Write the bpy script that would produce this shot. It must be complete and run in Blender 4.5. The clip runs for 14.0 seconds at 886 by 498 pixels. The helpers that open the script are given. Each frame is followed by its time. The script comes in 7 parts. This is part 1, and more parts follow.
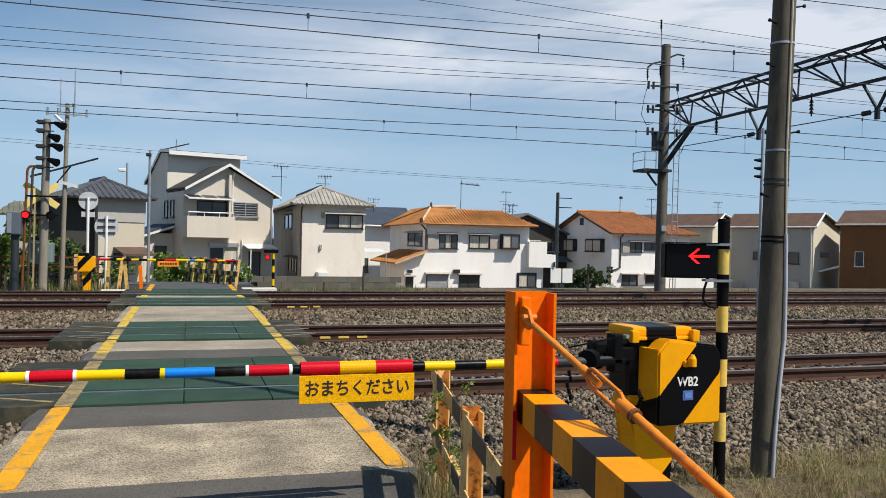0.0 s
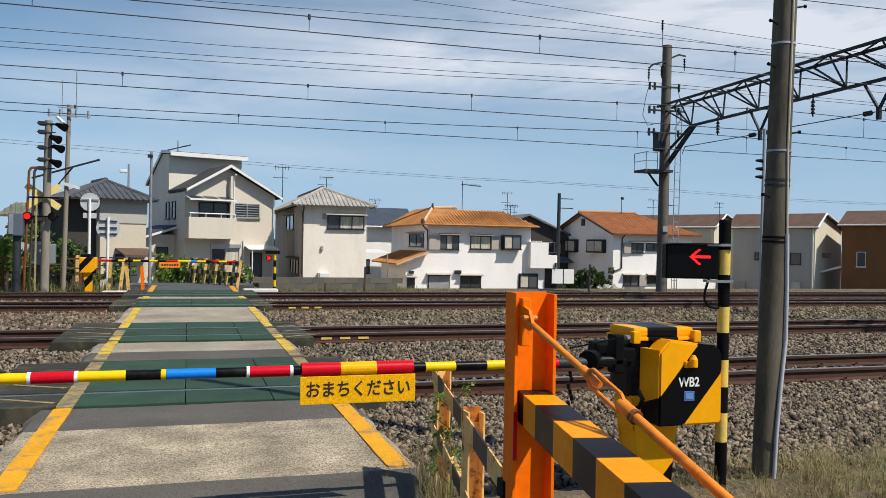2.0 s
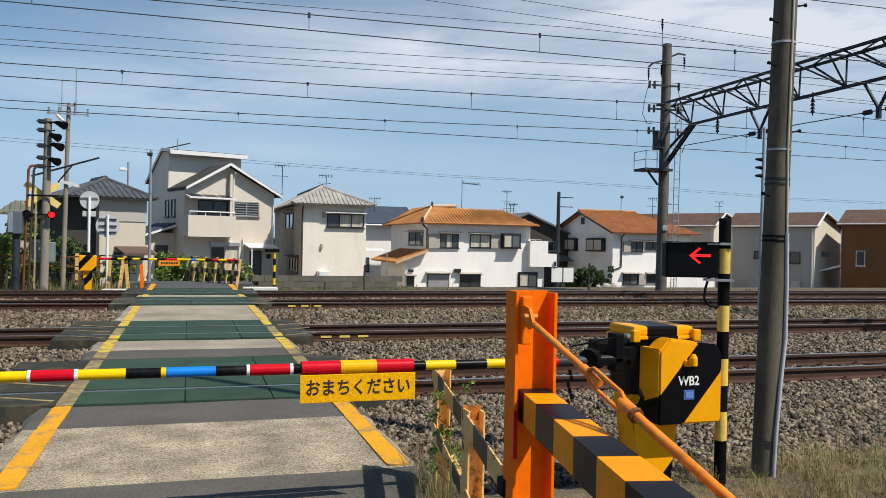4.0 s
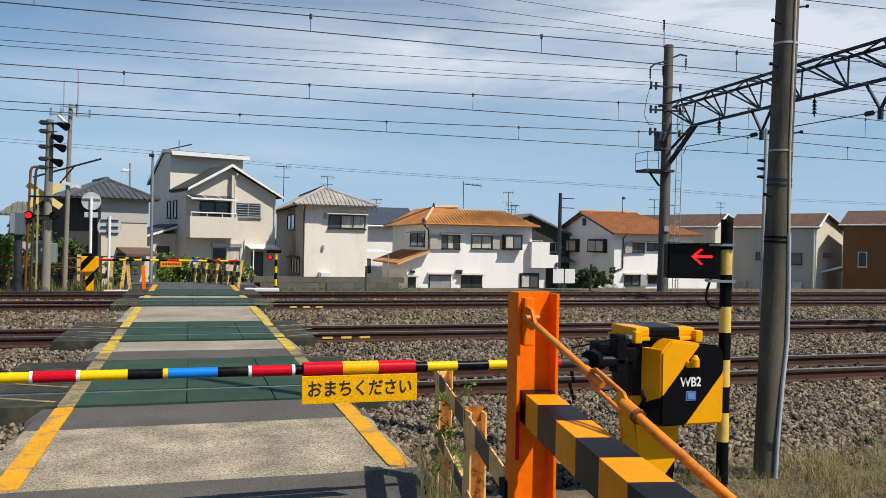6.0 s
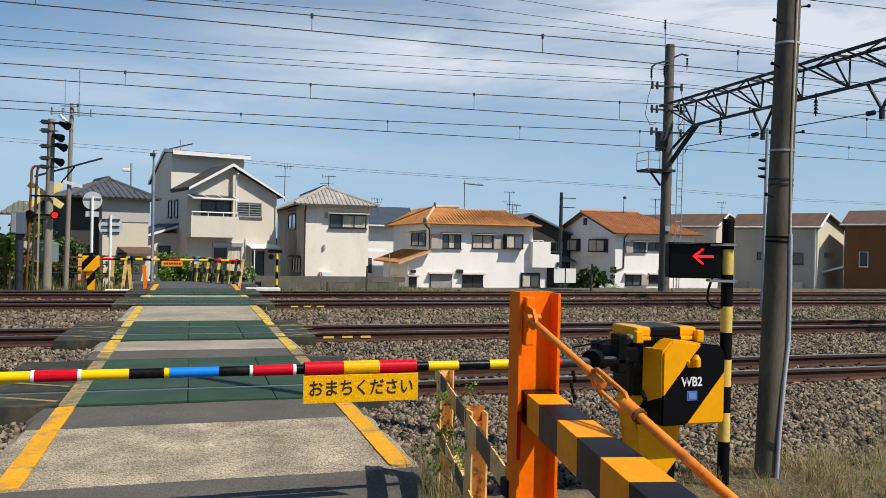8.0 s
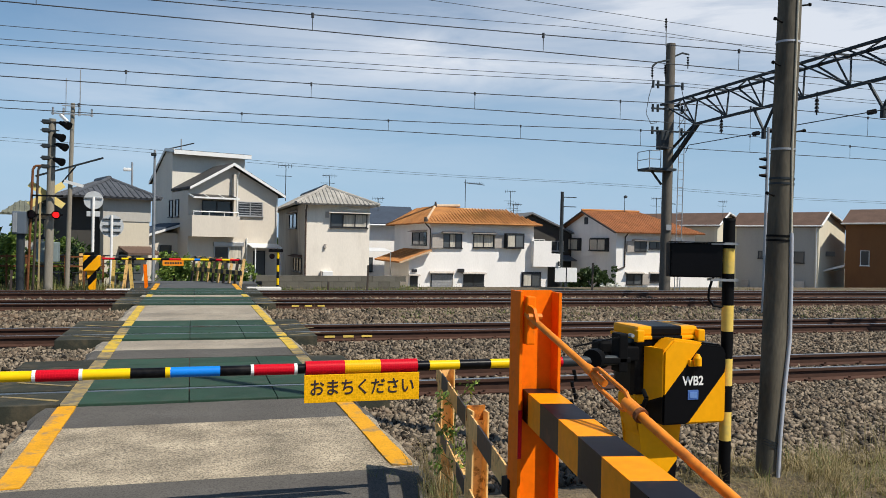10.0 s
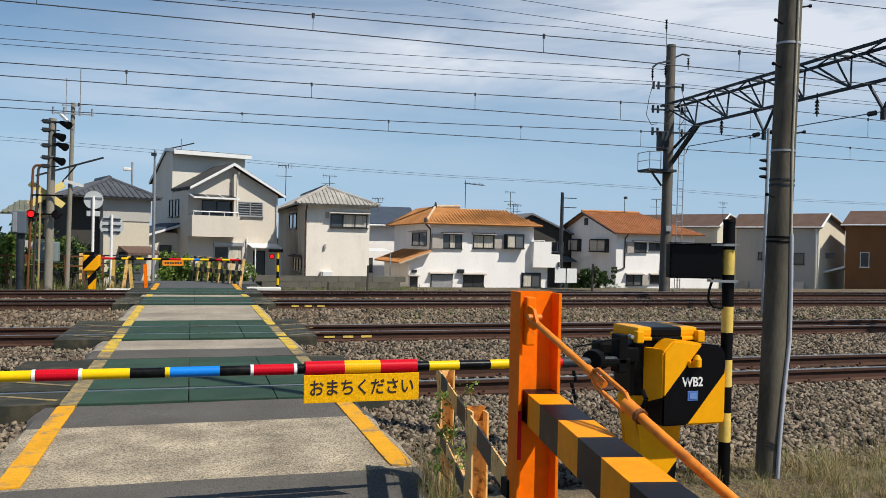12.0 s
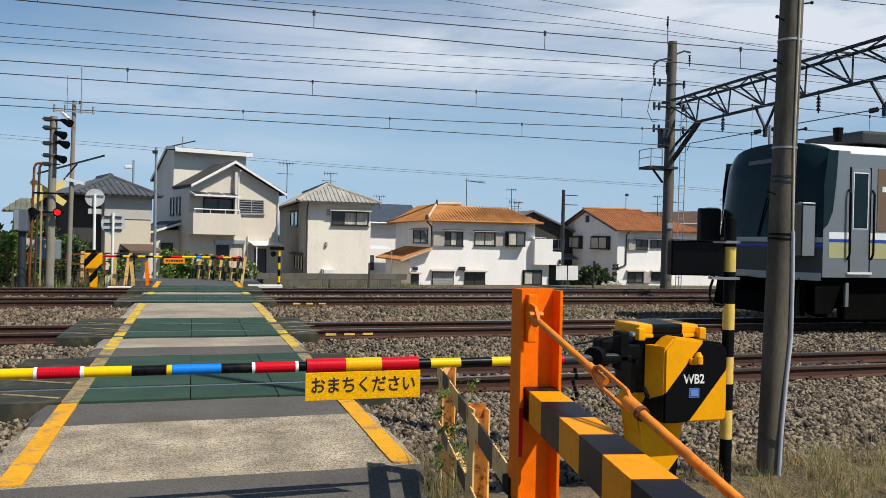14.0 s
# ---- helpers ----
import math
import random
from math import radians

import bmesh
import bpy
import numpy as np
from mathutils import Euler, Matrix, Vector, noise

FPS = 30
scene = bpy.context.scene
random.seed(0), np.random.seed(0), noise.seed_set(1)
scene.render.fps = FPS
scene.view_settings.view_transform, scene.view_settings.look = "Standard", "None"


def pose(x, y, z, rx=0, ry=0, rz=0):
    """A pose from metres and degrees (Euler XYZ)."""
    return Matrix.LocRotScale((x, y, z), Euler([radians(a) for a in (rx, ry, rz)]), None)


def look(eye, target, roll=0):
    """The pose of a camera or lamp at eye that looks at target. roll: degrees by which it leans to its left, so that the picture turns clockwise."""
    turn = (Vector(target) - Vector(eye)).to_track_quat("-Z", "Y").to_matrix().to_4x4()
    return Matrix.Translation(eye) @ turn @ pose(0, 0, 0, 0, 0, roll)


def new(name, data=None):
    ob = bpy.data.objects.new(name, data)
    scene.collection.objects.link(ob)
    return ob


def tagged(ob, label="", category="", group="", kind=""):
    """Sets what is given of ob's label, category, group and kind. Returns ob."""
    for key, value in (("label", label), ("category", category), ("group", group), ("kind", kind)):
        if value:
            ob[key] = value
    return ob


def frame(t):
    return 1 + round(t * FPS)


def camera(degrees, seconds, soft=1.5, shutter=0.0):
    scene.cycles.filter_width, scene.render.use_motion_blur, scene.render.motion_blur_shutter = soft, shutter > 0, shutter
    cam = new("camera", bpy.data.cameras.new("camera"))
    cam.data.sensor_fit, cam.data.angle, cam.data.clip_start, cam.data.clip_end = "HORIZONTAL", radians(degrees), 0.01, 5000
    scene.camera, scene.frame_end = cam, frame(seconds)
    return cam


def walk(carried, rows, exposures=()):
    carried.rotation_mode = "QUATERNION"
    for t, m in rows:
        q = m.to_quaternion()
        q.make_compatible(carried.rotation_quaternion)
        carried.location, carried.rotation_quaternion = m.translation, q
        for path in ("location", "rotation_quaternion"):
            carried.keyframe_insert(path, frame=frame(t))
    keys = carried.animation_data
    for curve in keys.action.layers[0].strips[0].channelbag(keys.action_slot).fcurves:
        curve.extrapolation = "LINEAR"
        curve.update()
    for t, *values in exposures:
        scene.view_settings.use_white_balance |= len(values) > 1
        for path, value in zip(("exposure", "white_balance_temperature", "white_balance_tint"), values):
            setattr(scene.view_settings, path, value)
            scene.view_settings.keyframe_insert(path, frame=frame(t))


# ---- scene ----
cam = camera(56.83, 14.0, soft=0.7)
EYE = (0.0, 0.0, 1.45)


def aim(yaw, pitch, roll, dx):
    """A camera pose from degrees right of the y axis, degrees up, roll and a small sideways drift."""
    eye = Vector(EYE) + Vector((dx * 0.954, -dx * 0.299, 0))
    a, b = radians(yaw), radians(pitch)
    return look(eye, eye + Vector((math.sin(a) * math.cos(b), math.cos(a) * math.cos(b), math.sin(b))), roll)


# Hand-held, nearly still
walk(cam, [
    (0, aim(17.4, -0.376, 1.08, 0)),
    (0.5, aim(17.506, -0.473, 1.069, 0.0053)),
    (1, aim(17.285, -0.358, 1.075, 0.0037)),
    (1.5, aim(17.324, -0.374, 1.09, 0.0046)),
    (2, aim(17.294, -0.321, 1.016, 0.0036)),
    (2.5, aim(17.281, -0.249, 1.05, 0.001)),
    (3, aim(17.333, -0.353, 1.067, 0.0013)),
    (5.5, aim(17.302, -0.45, 1.05, -0.0016)),
    (6, aim(17.225, -0.355, 1.078, -0.0012)),
    (6.5, aim(17.313, -0.355, 1.083, -0.0006)),
    (7, aim(17.308, -0.415, 1.08, -0.002)),
    (7.5, aim(17.26, -0.469, 1.091, -0.0008)),
    (8, aim(17.159, -0.385, 1.115, -0.0027)),
    (10.5, aim(17.094, -0.476, 1.061, -0.0026)),
    (11, aim(17.084, -0.511, 1.144, -0.003)),
    (11.5, aim(17.025, -0.448, 1.142, -0.0028)),
    (12, aim(17.1, -0.4, 1.191, -0.0029)),
    (12.5, aim(16.995, -0.441, 1.105, -0.0029)),
    (13, aim(16.997, -0.37, 1.102, -0.0031)),
    (13.5, aim(17.029, -0.479, 1.084, -0.0041)),
    (14, aim(17.018, -0.582, 1.125, -0.0028)),
])

# ---- light ----
SUN_FROM = Vector((0.50, -0.56, 1.0)).normalized()
world = bpy.data.worlds.new("sky")
scene.world = world
world.use_nodes = True
wn, wl = world.node_tree.nodes, world.node_tree.links
wn.clear()
sky = wn.new("ShaderNodeTexSky")
sky.sky_type, sky.sun_disc = "NISHITA", False
sky.sun_elevation = math.asin(SUN_FROM.z)
sky.sun_rotation = math.atan2(SUN_FROM.x, SUN_FROM.y)
sky.air_density, sky.dust_density, sky.ozone_density = 1.0, 0.2, 2.0
# soft cirrus: three drawn-out banks ahead, a thin veil elsewhere
tc = wn.new("ShaderNodeTexCoord")
sep = wn.new("ShaderNodeSeparateXYZ")
wl.new(tc.outputs["Generated"], sep.inputs[0])


def sky_math(op, a, b=0.0):
    """A maths node of the sky; a and b are sockets or numbers."""
    m = wn.new("ShaderNodeMath")
    m.operation = op
    for k, v in ((0, a), (1, b)):
        if isinstance(v, (int, float)):
            m.inputs[k].default_value = v
        else:
            wl.new(v, m.inputs[k])
    return m.outputs[0]


def sky_dot(axis):
    d = wn.new("ShaderNodeVectorMath")
    d.operation = "DOT_PRODUCT"
    d.inputs[1].default_value = axis
    wl.new(tc.outputs["Generated"], d.inputs[0])
    return d.outputs["Value"]


ahead = sky_math("MAXIMUM", sky_dot((0.299, 0.954, 0)), 0.08)
across = sky_math("DIVIDE", sky_dot((0.954, -0.299, 0)), ahead)
above = sky_math("DIVIDE", sep.outputs["Z"], ahead)
banks = 0.0
for u0, v0, lean, long, thick, amount in ((-0.05, 0.225, -0.10, 0.24, 0.042, 0.75), (-0.34, 0.185, -0.06, 0.22, 0.032, 0.6), (0.40, 0.285, -0.05, 0.36, 0.055, 1.2),
                                          (0.20, 0.205, -0.08, 0.22, 0.024, 0.45), (-0.25, 0.105, 0.0, 0.30, 0.022, 0.22), (0.45, 0.19, 0.05, 0.25, 0.035, 0.4)):
    du, dv = sky_math("SUBTRACT", across, u0), sky_math("SUBTRACT", above, v0)
    dv = sky_math("SUBTRACT", dv, sky_math("MULTIPLY", du, lean))
    q = sky_math("ADD", sky_math("POWER", sky_math("ABSOLUTE", sky_math("DIVIDE", du, long)), 2), sky_math("POWER", sky_math("ABSOLUTE", sky_math("DIVIDE", dv, thick)), 2))
    banks = sky_math("ADD", banks, sky_math("MULTIPLY", sky_math("EXPONENT", sky_math("MULTIPLY", q, -1)), amount))
cmap = wn.new("ShaderNodeMapping")
cmap.inputs["Rotation"].default_value = (0, radians(10), radians(-17))
cmap.inputs["Scale"].default_value = (3.2, 3.2, 15.0)
wl.new(tc.outputs["Generated"], cmap.inputs[0])
cloud = wn.new("ShaderNodeTexNoise")
cloud.inputs["Scale"].default_value, cloud.inputs["Detail"].default_value = 1.5, 8
cloud.inputs["Roughness"].default_value, cloud.inputs["Distortion"].default_value = 0.58, 0.5
wl.new(cmap.outputs[0], cloud.inputs["Vector"])
puff = sky_math("ADD", sky_math("MULTIPLY", sky_math("SUBTRACT", cloud.outputs["Fac"], 0.5), 1.9), 0.72)
veil = sky_math("MULTIPLY", sky_math("ADD", banks, 0.10), sky_math("MAXIMUM", puff, 0.0))
cover = sky_math("MINIMUM", sky_math("MAXIMUM", veil, 0.0), 0.9)
cmix = wn.new("ShaderNodeMix")
cmix.data_type = "RGBA"
cmix.inputs["B"].default_value = (9.6, 10.1, 11.0, 1)
wl.new(cover, cmix.inputs["Factor"])
tint = wn.new("ShaderNodeVectorMath")
tint.operation = "MULTIPLY"
tint.inputs[1].default_value = (0.80, 1.05, 1.16)
wl.new(sky.outputs[0], tint.inputs[0])
# pale summer haze towards the horizon
hz = wn.new("ShaderNodeMapRange")
hz.interpolation_type = "SMOOTHSTEP"
hz.inputs["From Min"].default_value, hz.inputs["From Max"].default_value = -0.05, 0.30
hz.inputs["To Min"].default_value, hz.inputs["To Max"].default_value = 0.95, 0.0
wl.new(sep.outputs["Z"], hz.inputs["Value"])
hmix = wn.new("ShaderNodeMix")
hmix.data_type = "RGBA"
hmix.inputs["B"].default_value = (4.4, 6.5, 9.3, 1)
wl.new(hz.outputs[0], hmix.inputs["Factor"])
wl.new(tint.outputs[0], hmix.inputs["A"])
wl.new(hmix.outputs["Result"], cmix.inputs["A"])
wbg, wout = wn.new("ShaderNodeBackground"), wn.new("ShaderNodeOutputWorld")
wbg.inputs["Strength"].default_value = 0.076
wl.new(cmix.outputs["Result"], wbg.inputs[0])
wl.new(wbg.outputs[0], wout.inputs[0])
sun = new("sun", bpy.data.lights.new("sun", "SUN"))
sun.data.energy, sun.data.angle, sun.data.color = 5.0, radians(0.53), (1.0, 0.935, 0.83)
sun.matrix_world = look(SUN_FROM * 50, (0, 0, 0))
scene.view_settings.exposure = 0.11


# ---- materials ----
def surf(name, base, rough=0.7, metal=0.0, vary=0.25, fine=60.0, coarse=3.0, bump=0.2, depth=0.01, stain=None,
         stain_amount=0.35, piece=0.0, island=0.0, stretch=(1, 1, 1), spec=0.3, stain_range=(0.5, 0.7), speckle=None):
    """A painted, weathered or mineral surface: grain and blotches in the base colour, relief, and stains."""
    m = bpy.data.materials.new(name)
    m.use_nodes = True
    n, l = m.node_tree.nodes, m.node_tree.links
    b = n["Principled BSDF"]
    b.inputs["Roughness"].default_value, b.inputs["Metallic"].default_value = rough, metal
    b.inputs["Specular IOR Level"].default_value = spec
    co = n.new("ShaderNodeTexCoord")
    mp = n.new("ShaderNodeMapping")
    mp.inputs["Scale"].default_value = stretch
    l.new(co.outputs["Object"], mp.inputs[0])

    def noise_tex(scale, detail=4):
        t = n.new("ShaderNodeTexNoise")
        t.inputs["Scale"].default_value, t.inputs["Detail"].default_value = scale, detail
        l.new(mp.outputs[0], t.inputs["Vector"])
        return t

    f, c = noise_tex(fine), noise_tex(coarse, 6)
    add = n.new("ShaderNodeMath")
    add.operation = "ADD"
    l.new(f.outputs["Fac"], add.inputs[0])
    l.new(c.outputs["Fac"], add.inputs[1])
    rng = n.new("ShaderNodeMapRange")
    rng.inputs["From Min"].default_value, rng.inputs["From Max"].default_value = 0.65, 1.35
    rng.inputs["To Min"].default_value, rng.inputs["To Max"].default_value = 1 - vary, 1 + vary
    l.new(add.outputs[0], rng.inputs["Value"])
    fac = rng.outputs[0]
    for amount, node, out in ((piece, "ShaderNodeObjectInfo", "Random"), (island, "ShaderNodeNewGeometry", "Random Per Island")):
        if amount:
            r = n.new(node)
            rr = n.new("ShaderNodeMapRange")
            rr.inputs["To Min"].default_value, rr.inputs["To Max"].default_value = 1 - amount, 1 + amount
            l.new(r.outputs[out], rr.inputs["Value"])
            mul = n.new("ShaderNodeMath")
            mul.operation = "MULTIPLY"
            l.new(fac, mul.inputs[0])
            l.new(rr.outputs[0], mul.inputs[1])
            fac = mul.outputs[0]
    col = n.new("ShaderNodeVectorMath")
    col.operation = "SCALE"
    col.inputs[0].default_value = base
    l.new(fac, col.inputs["Scale"])
    colour = col.outputs[0]
    if stain:
        s = noise_tex(coarse * 1.7, 8)
        s.inputs["Roughness"].default_value = 0.65
        sr = n.new("ShaderNodeMapRange")
        sr.inputs["From Min"].default_value, sr.inputs["From Max"].default_value = stain_range
        sr.inputs["To Max"].default_value = stain_amount
        l.new(s.outputs["Fac"], sr.inputs["Value"])
        mx = n.new("ShaderNodeMix")
        mx.data_type = "RGBA"
        mx.inputs["B"].default_value = (*stain, 1)
        l.new(sr.outputs[0], mx.inputs["Factor"])
        l.new(colour, mx.inputs["A"])
        colour = mx.outputs["Result"]
    if speckle:
        # exposed grit: size, colour, share
        t = noise_tex(speckle[0], 2)
        tr = n.new("ShaderNodeMapRange")
        tr.inputs["From Min"].default_value, tr.inputs["From Max"].default_value = 0.5, 0.62
        tr.inputs["To Max"].default_value = speckle[2]
        l.new(t.outputs["Fac"], tr.inputs["Value"])
        mx = n.new("ShaderNodeMix")
        mx.data_type = "RGBA"
        mx.inputs["B"].default_value = (*speckle[1], 1)
        l.new(tr.outputs[0], mx.inputs["Factor"])
        l.new(colour, mx.inputs["A"])
        colour = mx.outputs["Result"]
    l.new(colour, b.inputs["Base Color"])
    if bump:
        bp = n.new("ShaderNodeBump")
        bp.inputs["Strength"].default_value, bp.inputs["Distance"].default_value = bump, depth
        l.new(add.outputs[0], bp.inputs["Height"])
        l.new(bp.outputs[0], b.inputs["Normal"])
    return m


def glow(name, colour, strength):
    m = bpy.data.materials.new(name)
    m.use_nodes = True
    b = m.node_tree.nodes["Principled BSDF"]
    b.inputs["Base Color"].default_value = (*colour, 1)
    b.inputs["Emission Color"].default_value = (*colour, 1)
    b.inputs["Emission Strength"].default_value = strength
    return m


ASPHALT = surf("asphalt", (0.10, 0.092, 0.08), 0.9, speckle=(90, (0.035, 0.032, 0.03), 0.6), vary=0.3, fine=140, coarse=1.3, bump=0.5, depth=0.006, stain=(0.14, 0.132, 0.12), stain_amount=0.5)
ASPHALT_DARK = surf("asphalt_dark", (0.075, 0.08, 0.083), 0.9, vary=0.3, fine=140, coarse=1.3, bump=0.5, depth=0.006, stain=(0.13, 0.125, 0.115), stain_amount=0.5)
CONCRETE_ROAD = surf("concrete_road", (0.38, 0.317, 0.226), 0.92, speckle=(62, (0.11, 0.095, 0.07), 0.75), vary=0.7, fine=95, coarse=2.6, bump=1.0, depth=0.012, stain=(0.24, 0.205, 0.15), stain_amount=0.3)
CONCRETE_STRIP = surf("concrete_strip", (0.33, 0.285, 0.22), 0.92, speckle=(40, (0.13, 0.115, 0.09), 0.5), vary=0.4, fine=70, coarse=1.2, bump=0.6, depth=0.01, stain=(0.2, 0.185, 0.16), stain_amount=0.6)
PANEL_GREEN = surf("panel_green", (0.023, 0.055, 0.034), 0.75, vary=0.3, fine=90, coarse=2.2, bump=0.3, depth=0.004, stain=(0.06, 0.068, 0.05), stain_amount=0.55, piece=0.12)
PANEL_WING = surf("panel_wing", (0.032, 0.034, 0.024), 0.85, vary=0.35, fine=60, coarse=2.2, bump=0.4, depth=0.006, stain=(0.13, 0.1, 0.06), stain_amount=0.6, piece=0.2)
LINE_YELLOW = surf("line_yellow", (0.66, 0.31, 0.008), 0.75, vary=0.2, fine=60, coarse=3, bump=0.3, depth=0.004, stain=(0.2, 0.17, 0.12), stain_amount=0.9, stain_range=(0.52, 0.66))
LINE_PALE = surf("line_pale", (0.60, 0.40, 0.045), 0.75, vary=0.2, fine=60, coarse=3, bump=0.3, depth=0.004, stain=(0.2, 0.18, 0.12), stain_amount=0.9, stain_range=(0.5, 0.62))
LINE_WORN = surf("line_worn", (0.33, 0.24, 0.09), 0.8, vary=0.3, fine=60, coarse=4, bump=0.3, depth=0.004, stain=(0.12, 0.11, 0.09), stain_amount=0.9, stain_range=(0.42, 0.6))
# bed far darker than the stones: gap shade is put into its colour
BALLAST_GAP_SHADE = surf("ballast_bed", (0.012, 0.010, 0.009), 0.95, vary=0.7, fine=38, coarse=1.5, bump=1.0, depth=0.05, stain=(0.06, 0.05, 0.04), stain_amount=0.4)
STONE = surf("ballast_stone", (0.145, 0.116, 0.083), 0.9, vary=0.25, fine=70, coarse=0.8, bump=0.3, depth=0.006, island=0.95, stain=(0.17, 0.11, 0.07), stain_amount=0.5)
STONE_RUSTY = surf("ballast_rusty", (0.155, 0.122, 0.085), 0.92, vary=0.3, fine=50, coarse=0.8, bump=0.3, depth=0.01, island=0.7, stain=(0.13, 0.075, 0.045), stain_amount=0.6)
RAIL_RUST = surf("rail_rust", (0.06, 0.028, 0.018), 0.85, vary=0.35, fine=30, coarse=1.5, bump=0.4, depth=0.004, stretch=(0.3, 1, 1))
RAIL_STEEL = surf("rail_steel", (0.52, 0.5, 0.47), 0.36, metal=1.0, vary=0.15, fine=20, coarse=1, bump=0.03, depth=0.002, stretch=(0.1, 1, 1))
SLEEPER = surf("sleeper_wood", (0.16, 0.115, 0.08), 0.9, vary=0.4, fine=30, coarse=4, bump=0.5, depth=0.01, stretch=(1, 0.2, 1), piece=0.3)
SOIL = surf("soil", (0.125, 0.095, 0.058), 0.95, vary=0.5, fine=20, coarse=0.7, bump=0.8, depth=0.05, stain=(0.09, 0.1, 0.04), stain_amount=0.7)
ORANGE = surf("orange_paint", (0.86, 0.165, 0.002), 0.5, spec=0.1, vary=0.12, fine=35, coarse=5, bump=0.12, depth=0.004, stain=(0.22, 0.07, 0.02), stain_amount=0.6, stain_range=(0.62, 0.75))
ORANGE_OLD = surf("orange_old", (0.74, 0.46, 0.18), 0.6, spec=0.1, vary=0.2, fine=35, coarse=9, bump=0.3, depth=0.004, stain=(0.12, 0.05, 0.02), stain_amount=0.9, stain_range=(0.56, 0.66))
BLACK_OLD = surf("black_old", (0.035, 0.03, 0.028), 0.6, vary=0.3, fine=35, coarse=6, bump=0.25, depth=0.004, stain=(0.12, 0.05, 0.02), stain_amount=0.8, stain_range=(0.56, 0.68))
RUST = surf("rust", (0.16, 0.06, 0.022), 0.85, vary=0.4, fine=45, coarse=8, bump=0.5, depth=0.005)
YELLOW = surf("yellow_paint", (0.85, 0.365, 0.004), 0.32, spec=0.15, vary=0.06, fine=30, coarse=4, bump=0.05, depth=0.003, stain=(0.4, 0.2, 0.03), stain_amount=0.4, stain_range=(0.62, 0.78))
YELLOW_PALE = surf("yellow_pale", (0.72, 0.50, 0.10), 0.5, vary=0.12, fine=30, coarse=5, bump=0.1, depth=0.003, stain=(0.4, 0.33, 0.15), stain_amount=0.5)
YELLOW_BAR = surf("yellow_bar", (0.83, 0.52, 0.004), 0.35, spec=0.15, vary=0.06, fine=40, coarse=5, bump=0.05, depth=0.002)
BLACK = surf("black_paint", (0.003, 0.003, 0.004), 0.35, vary=0.3, fine=30, coarse=5, bump=0.08, depth=0.003, stain=(0.05, 0.045, 0.04), stain_amount=0.3, spec=0.14)
BLACK_MATT = surf("black_matt", (0.0035, 0.0035, 0.004), 0.6, vary=0.3, fine=30, coarse=5, bump=0.1, depth=0.003, spec=0.1)
BLUE_BAR = surf("blue_sleeve", (0.005, 0.19, 0.66), 0.35, vary=0.08, fine=50, coarse=5, bump=0.04, depth=0.002)
WHITE_PAINT = surf("white_paint", (0.78, 0.77, 0.74), 0.5, vary=0.06, fine=30, coarse=3, bump=0.05, depth=0.003)
POLE_CONCRETE = surf("pole_concrete", (0.12, 0.105, 0.078), 0.9, vary=0.25, fine=70, coarse=3, bump=0.35, depth=0.005, stain=(0.05, 0.045, 0.036), stain_amount=0.8, stretch=(1, 1, 0.25), stain_range=(0.42, 0.62))
STEEL_GREY = surf("galvanised_steel", (0.36, 0.37, 0.38), 0.5, metal=0.6, vary=0.15, fine=30, coarse=4, bump=0.08, depth=0.003)
STEEL_DARK = surf("dark_steel", (0.035, 0.042, 0.047), 0.6, metal=0.3, vary=0.3, fine=30, coarse=3, bump=0.1, depth=0.003)
WIRE = surf("wire", (0.045, 0.048, 0.052), 0.6, vary=0.1, bump=0)


# ---- building helpers ----
def part(name, bm, material, parent=None, label="", smooth=False):
    """Links a bmesh as one mesh object under a thing or a part."""
    me = bpy.data.meshes.new(name)
    bmesh.ops.recalc_face_normals(bm, faces=bm.faces)
    if smooth:
        for f in bm.faces:
            f.smooth = True
        for e in bm.edges:
            if len(e.link_faces) == 2 and e.calc_face_angle(0) > 0.6:
                e.smooth = False
    bm.to_mesh(me)
    bm.free()
    for m in material if isinstance(material, (list, tuple)) else (material,):
        me.materials.append(m)
    ob = new(name, me)
    if parent:
        ob.parent = parent
    if label:
        tagged(ob, label)
    return ob


def thing(name, m=Matrix(), label="", category="", group="", kind=""):
    ob = new(name)
    ob.empty_display_size = 0.1
    ob.matrix_basis = m if isinstance(m, Matrix) else Matrix.Translation(m)
    return tagged(ob, label, category, group, kind)


def bx(bm, x0, x1, y0, y1, z0, z1, bevel=0.0, mi=0):
    r = bmesh.ops.create_cube(bm, size=1, matrix=Matrix.LocRotScale(((x0 + x1) / 2, (y0 + y1) / 2, (z0 + z1) / 2), None, (abs(x1 - x0), abs(y1 - y0), abs(z1 - z0))))
    fs = {f for v in r["verts"] for f in v.link_faces}
    for f in fs:
        f.material_index = mi
    if bevel:
        es = {e for v in r["verts"] for e in v.link_edges}
        bmesh.ops.bevel(bm, geom=list(es), offset=bevel, segments=2, affect="EDGES", profile=0.6)
    return bm


def rod(bm, a, b, r0, r1=None, seg=10, mi=0):
    a, b = Vector(a), Vector(b)
    d = b - a
    m = Matrix.Translation((a + b) / 2) @ d.to_track_quat("Z", "Y").to_matrix().to_4x4()
    r = bmesh.ops.create_cone(bm, cap_ends=True, segments=seg, radius1=r0, radius2=r0 if r1 is None else r1, depth=d.length, matrix=m)
    for f in {f for v in r["verts"] for f in v.link_faces}:
        f.material_index = mi
    return bm


